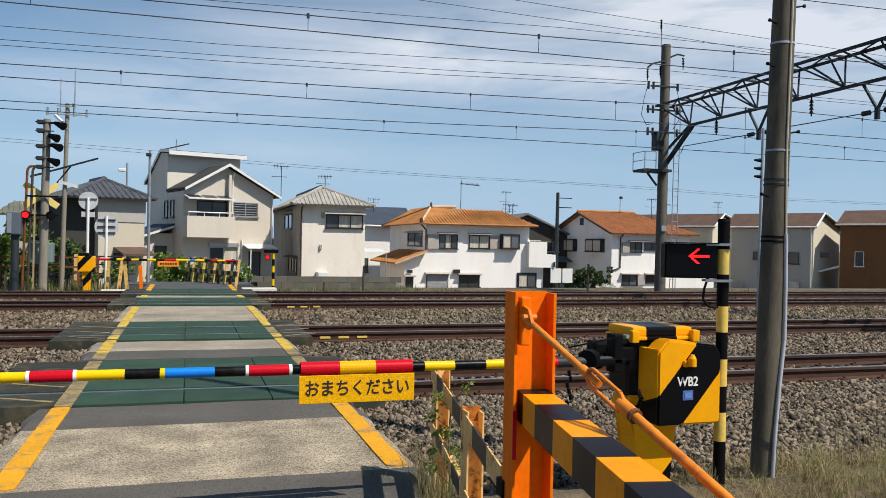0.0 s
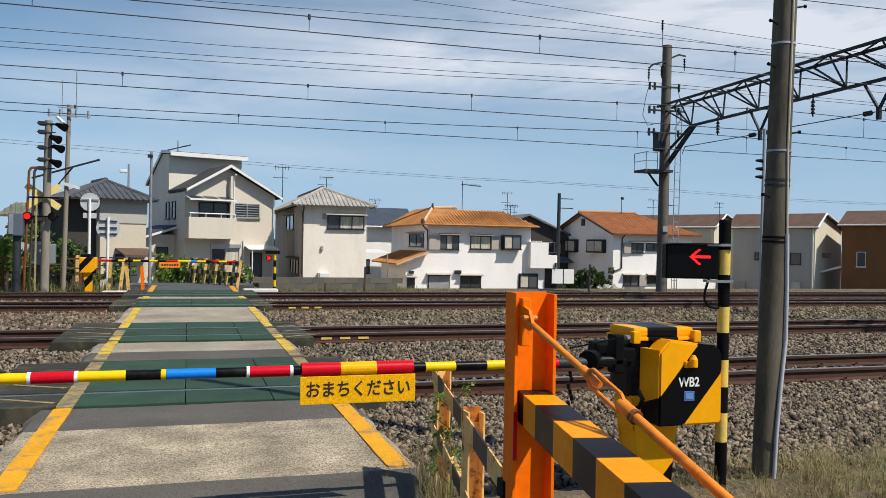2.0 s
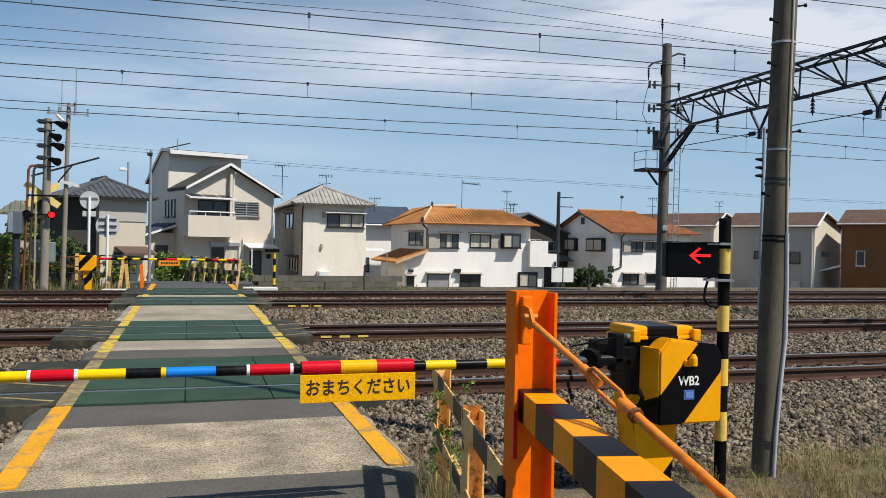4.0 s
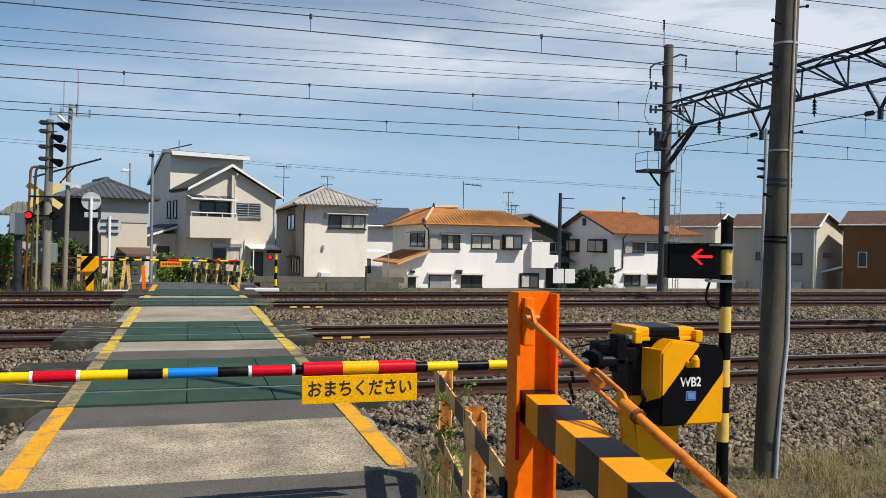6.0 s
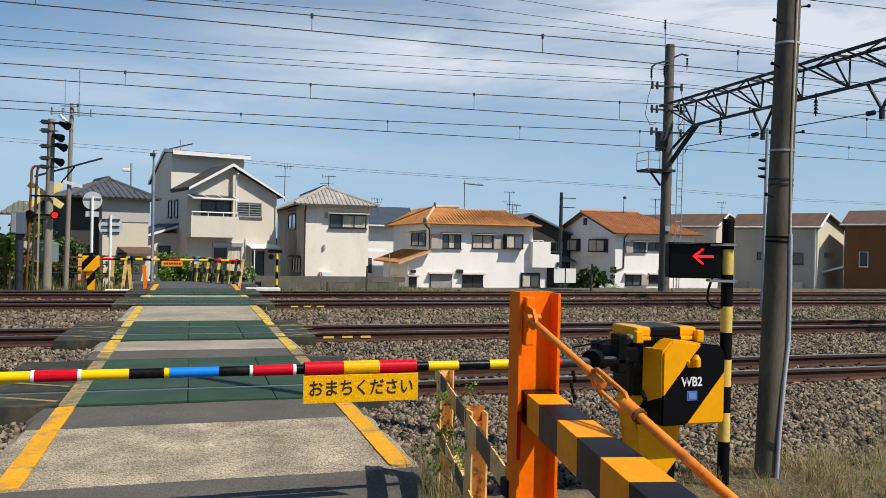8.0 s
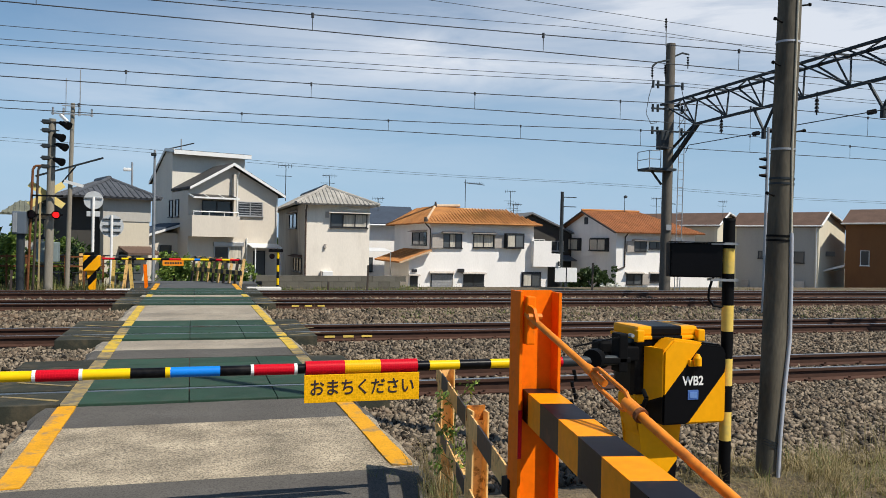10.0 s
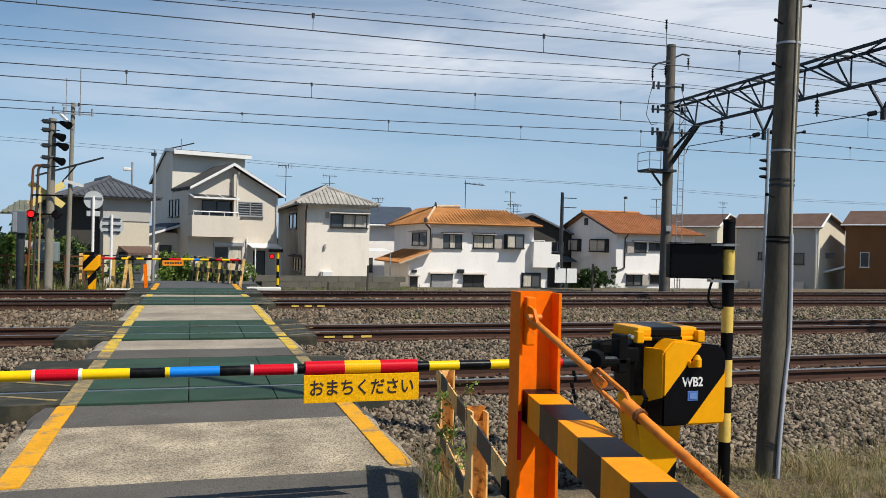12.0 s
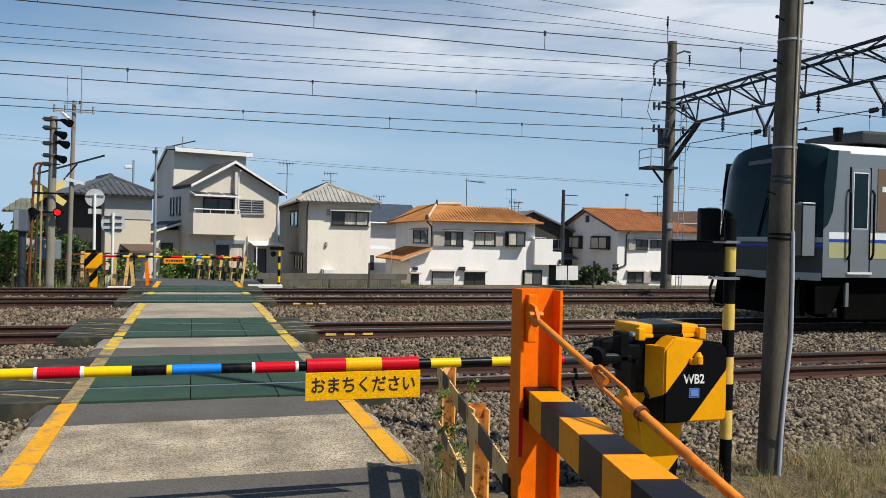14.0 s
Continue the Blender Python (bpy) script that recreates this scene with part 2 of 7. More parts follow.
def bar(bm, a, b, w, h=None, mi=0):
    """A square bar from a to b, w wide and h high."""
    a, b = Vector(a), Vector(b)
    d = b - a
    m = Matrix.Translation((a + b) / 2) @ d.to_track_quat("Y", "Z").to_matrix().to_4x4() @ Matrix.Diagonal((w, d.length, h or w, 1))
    r = bmesh.ops.create_cube(bm, size=1, matrix=m)
    for f in {f for v in r["verts"] for f in v.link_faces}:
        f.material_index = mi
    return bm


def prism(bm, pts, axis, a, b, mi=0):
    """A polygon in the two axes other than axis ('x': y,z; 'y': x,z; 'z': x,y), pulled from a to b."""
    def at(p, q, w):
        return (w, p, q) if axis == "x" else (p, w, q) if axis == "y" else (p, q, w)
    lo = [bm.verts.new(at(p, q, a)) for p, q in pts]
    hi = [bm.verts.new(at(p, q, b)) for p, q in pts]
    fs = [bm.faces.new(lo), bm.faces.new(hi)]
    k = len(pts)
    fs += [bm.faces.new((lo[i], lo[(i + 1) % k], hi[(i + 1) % k], hi[i])) for i in range(k)]
    for f in fs:
        f.material_index = mi
    return bm


def tube(bm, pts, r, seg=8, mi=0):
    for a, b in zip(pts, pts[1:]):
        rod(bm, a, b, r, r, seg, mi)
    return bm


def B():
    return bmesh.new()


def sheet(name, verts, faces, material, kind="", label="", category="", parent=None, smooth=False):
    me = bpy.data.meshes.new(name)
    me.from_pydata(verts, [], faces)
    me.materials.append(material)
    if smooth:
        me.polygons.foreach_set("use_smooth", [True] * len(me.polygons))
    ob = new(name, me)
    if parent:
        ob.parent = parent
    return tagged(ob, label, category, "", kind)


# ---- ground, tracks and road ----
RAILS = ((8.27, 9.337), (13.03, 14.097), (19.2, 20.267), (22.73, 23.797))
ROAD_L, ROAD_R = -1.22, 1.50


def ground_z(x, y):
    if y < 4.5:
        return -0.06
    if y < 26.5:
        return -0.06 - 0.18 * min(1, (y - 4.5) / 0.8)
    if y < 30:
        return -0.24
    return -0.24 - 2.5 * min(1, (y - 30) / 20)


def make_ground():
    xs = [-3000, -400, -60, -20, -6, 0, 6, 20, 60, 150, 400, 3000]
    ys = [-3000, -300, -40, 0, 4.5, 4.9, 5.3, 26.5, 30, 35, 40, 45, 50, 70, 120, 400, 3000]
    vs = [(x, y, ground_z(x, y)) for y in ys for x in xs]
    n = len(xs)
    fs = [(j * n + i, j * n + i + 1, (j + 1) * n + i + 1, (j + 1) * n + i) for j in range(len(ys) - 1) for i in range(n - 1)]
    sheet("ground", vs, fs, SOIL, "structure", "dry brown soil with thin weeds", "ground")
    # ballast bed, gently uneven; near-black stands in for shade in the stone gaps
    xs = [-150, -60, -30] + [-14 + 0.35 * i for i in range(115)] + [40, 70, 150, 400]
    ys = [5.0 + 0.3 * i for i in range(71)]
    vs = []
    for j, y in enumerate(ys):
        for x in xs:
            k = noise.noise((x * 1.3, y * 1.3, 0)) * 0.025 + noise.noise((x * 4, y * 4, 3)) * 0.012
            z = -0.185 + k
            for a, b in RAILS:
                if a - 0.5 < y < b + 0.5:
                    z = -0.165 + k * 0.4
            if ROAD_L - 0.2 < x < ROAD_R + 0.3:
                z = -0.22
            if y < 5.4:
                z -= 0.2 * (5.4 - y)
            if y > 25.5:
                z -= 0.1 * (y - 25.5)
            vs.append((x, y, z))
    n = len(xs)
    fs = [(j * n + i, j * n + i + 1, (j + 1) * n + i + 1, (j + 1) * n + i) for j in range(len(ys) - 1) for i in range(n - 1)]
    sheet("ballast_bed", vs, fs, BALLAST_GAP_SHADE, "structure", "track bed coloured near-black for the shade between its stones", "ballast", smooth=True)


def scatter_stones(name, areas, material, rng, label):
    """Crushed stones: squashed, knocked-about polyhedra in one mesh."""
    ico = np.array([(x, y, z) for x in (-1, 1) for y in (-1, 1) for z in (-1, 1)]) * 0.62
    faces = np.array([(0, 1, 3), (0, 3, 2), (4, 6, 7), (4, 7, 5), (0, 4, 5), (0, 5, 1), (2, 3, 7), (2, 7, 6), (0, 2, 6), (0, 6, 4), (1, 5, 7), (1, 7, 3)])
    pos, size = [], []
    for x0, x1, y0, y1, per_m2, s0, s1, z in areas:
        k = int((x1 - x0) * (y1 - y0) * per_m2)
        p = np.stack([rng.uniform(x0, x1, k), rng.uniform(y0, y1, k), np.full(k, z) + rng.uniform(-0.03, 0.024, k)], 1)
        pos.append(p)
        size.append(rng.uniform(s0, s1, k))
    pos, size = np.concatenate(pos), np.concatenate(size)
    keep = ~((pos[:, 0] > ROAD_L - 0.06) & (pos[:, 0] < ROAD_R + 0.06))
    pos, size = pos[keep], size[keep]
    k = len(pos)
    q = rng.normal(size=(k, 4))
    q /= np.linalg.norm(q, axis=1)[:, None]
    w, x, y, z = q.T
    rot = np.stack([1 - 2 * (y * y + z * z), 2 * (x * y - z * w), 2 * (x * z + y * w), 2 * (x * y + z * w), 1 - 2 * (x * x + z * z), 2 * (y * z - x * w),
                    2 * (x * z - y * w), 2 * (y * z + x * w), 1 - 2 * (x * x + y * y)], 1).reshape(k, 3, 3)
    shape = (ico[None] + rng.uniform(-0.42, 0.42, (k, 8, 3))) * rng.uniform(0.38, 1.55, (k, 1, 3))
    v = np.einsum("kij,knj->kni", rot, shape) * size[:, None, None] + pos[:, None]
    f = (faces[None] + 8 * np.arange(k)[:, None, None]).reshape(-1, 3)
    me = bpy.data.meshes.new(name)
    me.vertices.add(k * 8)
    me.vertices.foreach_set("co", v.reshape(-1))
    me.loops.add(f.size)
    me.loops.foreach_set("vertex_index", f.reshape(-1))
    me.polygons.add(len(f))
    me.polygons.foreach_set("loop_start", np.arange(0, f.size, 3))
    me.update(calc_edges=True)
    me.validate()
    me.materials.append(material)
    tagged(new(name, me), label, "ballast", "", "stuff")


def make_stones():
    rng = np.random.default_rng(7)
    scatter_stones("ballast_stones", [
        (1.5, 7.6, 4.95, 8.1, 2300, 0.013, 0.029, -0.165), (7.6, 9.5, 6.0, 8.1, 1500, 0.015, 0.032, -0.165), (-3.5, -1.2, 5.0, 8.1, 1900, 0.013, 0.029, -0.165), (9.5, 14, 6.5, 8.1, 500, 0.02, 0.036, -0.16),
        (-6.5, 13, 9.5, 12.75, 850, 0.016, 0.034, -0.16), (1.5, 9, 8.45, 9.2, 500, 0.018, 0.03, -0.165), (15, 22, 10, 12.75, 160, 0.025, 0.045, -0.16)],
        STONE, rng, "sharp grey-brown crushed stones between the tracks")
    scatter_stones("ballast_stones_far", [
        (-8, 24, 14.3, 18.9, 260, 0.024, 0.048, -0.16), (-8, 16, 20.5, 22.5, 160, 0.026, 0.05, -0.16), (-9, 26, 24.1, 26.2, 70, 0.026, 0.05, -0.18),
        (-6, 16, 13.2, 14.0, 120, 0.024, 0.036, -0.165)],
        STONE_RUSTY, rng, "rust-tinted crushed stones round the far tracks")


def rail_profile(y):
    return [(y - 0.064, -0.153), (y + 0.064, -0.153), (y + 0.064, -0.142), (y + 0.012, -0.118), (y + 0.009, -0.045), (y + 0.0325, -0.034),
            (y + 0.0325, -0.008), (y + 0.026, -0.0015), (y - 0.026, -0.0015), (y - 0.0325, -0.008), (y - 0.0325, -0.034), (y - 0.009, -0.045), (y - 0.012, -0.118), (y - 0.064, -0.142)]


def make_tracks():
    for k, (a, b) in enumerate(RAILS):
        tr = thing("railway_track", (0, 0, 0), "rusty steel railway track with worn bright rail heads on ballast", "railway track", "parallel railway tracks")
        mid = (a + b) / 2
        for y in (a, b):
            r = part("rail", prism(B(), rail_profile(y), "x", -150, 400), RAIL_RUST, tr)
            part("rail_head", bx(B(), -150, 400, y - 0.03, y + 0.03, -0.0015, 0.0015), RAIL_STEEL, r, "worn bright running band")
        base = part("sleeper", bx(B(), -0.1, 0.1, -1.0, 1.0, -0.09, 0.05, 0.012), SLEEPER, tr)
        x0 = -9.0 + 0.13 * k
        base.location = (x0, mid, -0.2)
        clip = B()
        for y in (-0.5335, 0.5335):
            for s in (-1, 1):
                bx(clip, -0.05, 0.05, y + s * 0.085 - 0.03, y + s * 0.085 + 0.03, 0.045, 0.075, 0.006)
                rod(clip, (0, y + s * 0.095, 0.05), (0, y + s * 0.095, 0.1), 0.016, seg=6)
        cme = tagged(part("rail_clip", clip, RAIL_RUST, base), kind="stuff")
        for i in range(1, 62 if k < 2 else 50):
            o = new("sleeper", base.data)
            o.parent, o.location = tr, (x0 + 0.6 * i, mid, -0.2)
            c = new("rail_clip", cme.data)
            c.parent = o
            tagged(c, kind="stuff")


def make_road():
    seg = [("asphalt", -40, 5.12, ASPHALT), ("concrete_slab", 5.12, 6.72, CONCRETE_ROAD), ("asphalt", 6.72, 7.56, ASPHALT),
           ("asphalt", 10.44, 11.2, ASPHALT), ("concrete_slab", 11.2, 12.2, CONCRETE_STRIP), ("concrete_slab", 15.1, 18.5, CONCRETE_STRIP),
           ("concrete_slab", 21.15, 21.95, CONCRETE_STRIP), ("asphalt", 25.0, 27.5, ASPHALT_DARK)]
    road = thing("road", (0, 0, 0), "narrow patched asphalt and concrete road over the tracks", "road", kind="structure")
    for name, y0, y1, m in seg:
        bm = B()
        nx, ny = 10, max(2, min(60, int((y1 - y0) / 0.25)))
        rows = []
        for j in range(ny + 1):
            y = y0 + (y1 - y0) * j / ny
            row = []
            for i in range(nx + 1):
                right = ROAD_R if y > 5.1 else max(0.72, 1.42 - (5.1 - y) * 0.187)
                f = 0.0 if i == 0 else 1.0 if i == nx else 0.025 + 0.95 * (i - 1) / (nx - 2)
                x = ROAD_L + (right - ROAD_L) * f
                ex = 0.0
                if i in (0, nx):
                    ex = noise.noise((y * 2.1, i * 7, 0)) * 0.07
                ey = noise.noise((x * 3, j * 5.0, y0)) * 0.018 if j in (0, ny) else 0
                row.append(bm.verts.new((x + ex, y + ey, -0.004 + noise.noise((x * 1.1, y * 1.1, 5)) * 0.005 - (0.05 if i in (0, nx) else 0))))
            rows.append(row)
        for j in range(ny):
            for i in range(nx):
                bm.faces.new((rows[j][i], rows[j][i + 1], rows[j + 1][i + 1], rows[j + 1][i]))
        ret = bmesh.ops.extrude_face_region(bm, geom=bm.faces[:])
        for v in ret["geom"]:
            if isinstance(v, bmesh.types.BMVert):
                v.co.z = -0.28
        part(name, bm, m, road, smooth=True)
    # the road runs down behind the hump
    prof = [(27.5, -0.006), (30, -0.05), (34, -0.5), (40, -1.35), (46, -2.05), (60, -2.5), (60, -3), (27.5, -0.6)]
    part("asphalt", prism(B(), prof, "x", -1.9, 2.1), ASPHALT_DARK, road)
    # rubber crossing panels between and beside the rails
    for a, b in RAILS:
        spans = [(a - 0.62, a - 0.045), (a + 0.1, a + 0.53), (a + 0.54, b - 0.1), (b + 0.045, b + 0.55), (b + 0.56, b + 1.0)]
        if a > 15:
            spans = [(a - 0.4, a - 0.045), (a + 0.1, b - 0.1), (b + 0.045, b + 0.55), (b + 0.56, b + 0.88)]
        for y0, y1 in spans:
            if a < 15:
                cuts = [-1.8, -1.06, 0.0, 0.78, 1.41, 1.85]
            else:
                cuts = [-1.6, -1.06, 0.1, 1.41, 1.85]
            for x0, x1 in zip(cuts, cuts[1:]):
                p = part("crossing_panel", bx(B(), x0 + 0.004, x1 - 0.004, y0, y1, -0.16, 0.002 + random.uniform(-0.003, 0.003), 0.006), PANEL_GREEN if x0 > -1.2 and x1 < 1.6 else PANEL_WING, road)
    # painted edge lines, broken and worn
    def line(x, y0, y1, m, w=0.13):
        bm, k = B(), max(3, int((y1 - y0) / 0.05))
        rows = []
        for i in range(k + 1):
            y = y0 + (y1 - y0) * i / k
            end = 0.9 if i in (0, k) else 1.0
            a = x - w / 2 * end + noise.noise((x * 5, y * 5, 1)) * 0.004 + noise.noise((x * 30, y * 30, 2)) * 0.003
            b = x + w / 2 * end + noise.noise((x * 5, y * 5, 7)) * 0.004 + noise.noise((x * 30, y * 30, 8)) * 0.003
            rows.append([bm.verts.new((q, y + noise.noise((q * 20, y, 4)) * (0.02 if end < 1 else 0.0), 0.0055)) for q in (a, b)])
        for p, q in zip(rows, rows[1:]):
            bm.faces.new((p[0], p[1], q[1], q[0]))
        low = bmesh.ops.extrude_face_region(bm, geom=bm.faces[:])
        for v in low["geom"]:
            if isinstance(v, bmesh.types.BMVert):
                v.co.z = -0.012
        part("edge_line", bm, m, road)
    for x, flip in ((-0.985, 0), (1.335, 1)):
        w = 0.145
        line(x, 5.16, 6.75, LINE_YELLOW, w)
        line(x, 6.75, 7.56, LINE_YELLOW, w)
        line(x, 7.62, 10.3, LINE_WORN, w)
        for y0, y1, m in ((10.5, 11.0, LINE_WORN), (11.05, 12.2, LINE_PALE), (12.24, 12.35, LINE_PALE), (12.5, 12.95, LINE_PALE), (13.1, 13.9, LINE_WORN), (14.2, 15.1, LINE_PALE), (15.15, 16.6, LINE_PALE), (16.62, 18.4, LINE_PALE),
                         (21.2, 22.0, LINE_PALE), (24.0, 24.9, LINE_YELLOW), (25.05, 27.2, LINE_YELLOW)):
            line(x, y0, y1, m, w)
    # hatching on the wings beside the lines
    for a, b in RAILS[:3]:
        for s, x0 in ((-1, -1.1), (1, 1.45)):
            for i in range(3):
                y = a - 0.45 + i * 0.75
                bm = B()
                bar(bm, (x0, y, 0.006), (x0 + s * 0.5, y + 0.28, 0.006), 0.05, 0.004)
                part("hatch_mark", bm, LINE_WORN, road)


make_ground()
make_stones()
make_tracks()
make_road()


# ---- the near barrier and guard fence ----
BAR_Y = 4.35


def make_gate_bar():
    g = thing("barrier_bar", (0, BAR_Y, 0), "lowered crossing barrier bar with red, yellow, black and blue bands", "barrier")
    z1 = 0.765
    # bands from the free end to the machine
    bands = [(-1.6, -0.717, "yellow"), (-0.717, -0.509, "red"), (-0.509, -0.282, "yellow"), (-0.282, -0.117, "black"), (-0.117, -0.093, "yellow"), (-0.093, 0.149, "blue"),
             (0.149, 0.31, "black"), (0.31, 0.533, "red"), (0.533, 0.58, "black"), (1.19, 1.265, "black"), (1.265, 1.44, "yellow"), (1.44, 1.625, "black"), (1.625, 1.80, "yellow"), (1.80, 1.96, "black"), (1.96, 2.14, "red")]
    mats = {"yellow": YELLOW_BAR, "red": RED_BAR, "black": BLACK, "blue": BLUE_BAR}
    for x0, x1, c in bands:
        t0 = z1 + 0.005
        r = 0.0265 if c != "red" else 0.029
        b = part("band", rod(B(), (x0, 0, t0), (x1, 0, t0), r, seg=20), mats[c], g, c + " band", smooth=True)
        if c == "red" and x0 < 1:
            for e in (x0, x1):
                part("trim", rod(B(), (e - 0.008, 0, t0), (e + 0.008, 0, t0), r + 0.001, seg=20), WHITE_PAINT, b, "white edge")
    # quilted sleeve over the joint and the hanging board
    t0 = z1 + 0.007
    for x0, x1, m in ((0.584, 0.792, RED_BAR), (0.792, 0.987, BOARD_YELLOW), (0.987, 1.194, RED_BAR)):
        part("sleeve", rod(B(), (x0, 0, t0), (x1, 0, t0), 0.038, seg=20), m, g, "quilted reflective sleeve", smooth=True)
    board = part("board", bx(B(), 0.575, 1.2, -0.043, -0.036, t0 - 0.178, t0 - 0.03, 0.002), BOARD_YELLOW, g, "yellow reflective board reading please wait")
    cu = bpy.data.curves.new("lettering", "FONT")
    cu.body = "おまちください"
    cu.size, cu.align_x, cu.align_y, cu.extrude, cu.offset = 0.092, "CENTER", "CENTER", 0.001, 0.0006
    tmp = new("lettering_text", cu)
    dg = bpy.context.evaluated_depsgraph_get()
    me = bpy.data.meshes.new_from_object(tmp.evaluated_get(dg))
    bpy.data.objects.remove(tmp)
    me.materials.clear()
    me.materials.append(LETTER_BLACK)
    ob = new("lettering", me)
    ob.parent = board
    w = max(v.co.x for v in me.vertices) - min(v.co.x for v in me.vertices)
    ob.matrix_basis = Matrix.Translation((0.888, -0.045, t0 - 0.104)) @ pose(0, 0, 0, 90, 0, 0) @ Matrix.Diagonal((0.56 / max(w, 0.01), 1, 1, 1))


def quilted(name, base):
    """Reflective sheeting with a fine cell pattern."""
    m = bpy.data.materials.new(name)
    m.use_nodes = True
    n, l = m.node_tree.nodes, m.node_tree.links
    b = n["Principled BSDF"]
    b.inputs["Roughness"].default_value, b.inputs["Specular IOR Level"].default_value = 0.4, 0.1
    co, vo = n.new("ShaderNodeTexCoord"), n.new("ShaderNodeTexVoronoi")
    vo.feature = "DISTANCE_TO_EDGE"
    vo.inputs["Scale"].default_value, vo.inputs["Randomness"].default_value = 75, 0.35
    l.new(co.outputs["Object"], vo.inputs["Vector"])
    cr = n.new("ShaderNodeValToRGB")
    cr.color_ramp.elements[0].position, cr.color_ramp.elements[1].position = 0.03, 0.12
    cr.color_ramp.elements[0].color = (*[min(1, c * 1.1 + 0.004) for c in base], 1)
    cr.color_ramp.elements[1].color = (*[c * 0.86 for c in base], 1)
    l.new(vo.outputs["Distance"], cr.inputs[0])
    l.new(cr.outputs[0], b.inputs["Base Color"])
    bp = n.new("ShaderNodeBump")
    bp.inputs["Strength"].default_value, bp.inputs["Distance"].default_value = 0.3, 0.002
    l.new(vo.outputs["Distance"], bp.inputs["Height"])
    l.new(bp.outputs[0], b.inputs["Normal"])
    return m


BOARD_YELLOW = quilted("board_yellow", (0.84, 0.42, 0.004))
RED_BAR = quilted("red_quilt", (0.56, 0.004, 0.016))
LETTER_BLACK = surf("letter_black", (0.03, 0.02, 0.03), 0.5, vary=0.1, bump=0)


def make_post_and_beam():
    g = thing("guard_post", (0, 0, 0), "orange steel H-section guard post with striped square beam and brace rod", "guard post")
    top = 1.30
    # H section, open towards the beam
    x0, x1, y0, y1 = 1.003, 1.148, 2.40, 2.505
    part("flange", bx(B(), x0, x0 + 0.011, y0 + 0.02, y1, -0.3, top, 0.002), ORANGE, g)
    part("flange", bx(B(), x1 - 0.011, x1, y0 + 0.02, y1, -0.3, top - 0.005, 0.002), ORANGE, g)
    part("web", bx(B(), x0 + 0.011, x1 - 0.011, y1 - 0.03, y1 - 0.022, -0.3, top, 0), ORANGE, g)
    part("red_strip", bx(B(), x0 - 0.001, x0 + 0.0115, y0 + 0.0165, y0 + 0.0195, 0.765, 0.92), RED_BAR, g, "thin red reflective strip")
    # anchor plate for the rod
    pl = part("anchor_tube", bx(B(), 1.018, 1.05, 2.40, 2.44, 1.13, 1.285, 0.006), ORANGE, g)
    part("eye_plate", prism(B(), [(2.33, 1.205), (2.36, 1.25), (2.42, 1.262), (2.42, 1.2), (2.36, 1.185)], "x", 1.022, 1.032), ORANGE, pl)
    part("bolt", rod(B(), (1.005, 2.36, 1.225), (1.05, 2.36, 1.225), 0.009, seg=8), ORANGE_ROD, pl)
    # striped beam
    dv = Vector((-0.186, -0.983, 0)).normalized()
    side = Vector((dv.y, -dv.x, 0)) * -1
    st = Vector((1.042, 2.478, 0.928))
    beam = thing("guard_beam", (0, 0, 0), "square steel guard beam in black and orange stripes", "guard beam")
    cuts = [0.0, 0.085, 0.25, 0.465, 0.66, 0.85, 1.04, 1.23, 1.42, 1.61, 1.8]
    rt = Vector((0.983, -0.186, 0))
    for i, (a, b) in enumerate(zip(cuts, cuts[1:])):
        bm = B()
        p, q = st + dv * a + rt * 0.049, st + dv * b + rt * 0.049
        bar(bm, p, q, 0.1, 0.1)
        part("stripe", bm, BEAM_BLACK if i % 2 == 0 else BEAM_ORANGE, beam, "black stripe" if i % 2 == 0 else "orange stripe")
    e = st + dv * 1.62 + rt * 0.049
    part("end_post", bx(B(), e.x - 0.05, e.x + 0.05, e.y - 0.05, e.y + 0.05, -0.3, 0.876), ORANGE, beam)
    # brace rod with turnbuckle
    r = thing("brace_rod", (0, 0, 0), "orange steel brace rod with open turnbuckle, rust in the joints", "brace rod")
    a, b = Vector((1.026, 2.421, 1.228)), Vector((1.074, 1.44, 0.936))
    u = (b - a).normalized()
    L = (b - a).length
    part("rod", rod(B(), a, a + u * 0.50, 0.0105, seg=14), ORANGE_ROD, r, smooth=True)
    part("rod", rod(B(), a + u * 0.63, a + u * (L + 0.7), 0.0125, seg=14), ORANGE_ROD, r, smooth=True)
    w = u.cross(Vector((0, 0, 1))).normalized()
    bm = B()
    s0, s1 = a + u * 0.42, a + u * 0.66
    up = w.cross(u).normalized()
    for s in (-1, 1):
        tube(bm, [s0, s0 + u * 0.04 + up * 0.024 * s, s1 - u * 0.06 + up * 0.024 * s, s1 - u * 0.02], 0.0062)
    rod(bm, s0 - u * 0.015, s0 + u * 0.02, 0.014, seg=12)
    rod(bm, s1 - u * 0.05, s1 + u * 0.01, 0.018, seg=12)
    part("turnbuckle", bm, ORANGE_ROD, r, smooth=True)
    part("joint_ring", rod(B(), s1 + u * 0.01, s1 + u * 0.022, 0.0195, seg=12), RUST, r, "rusty ring")


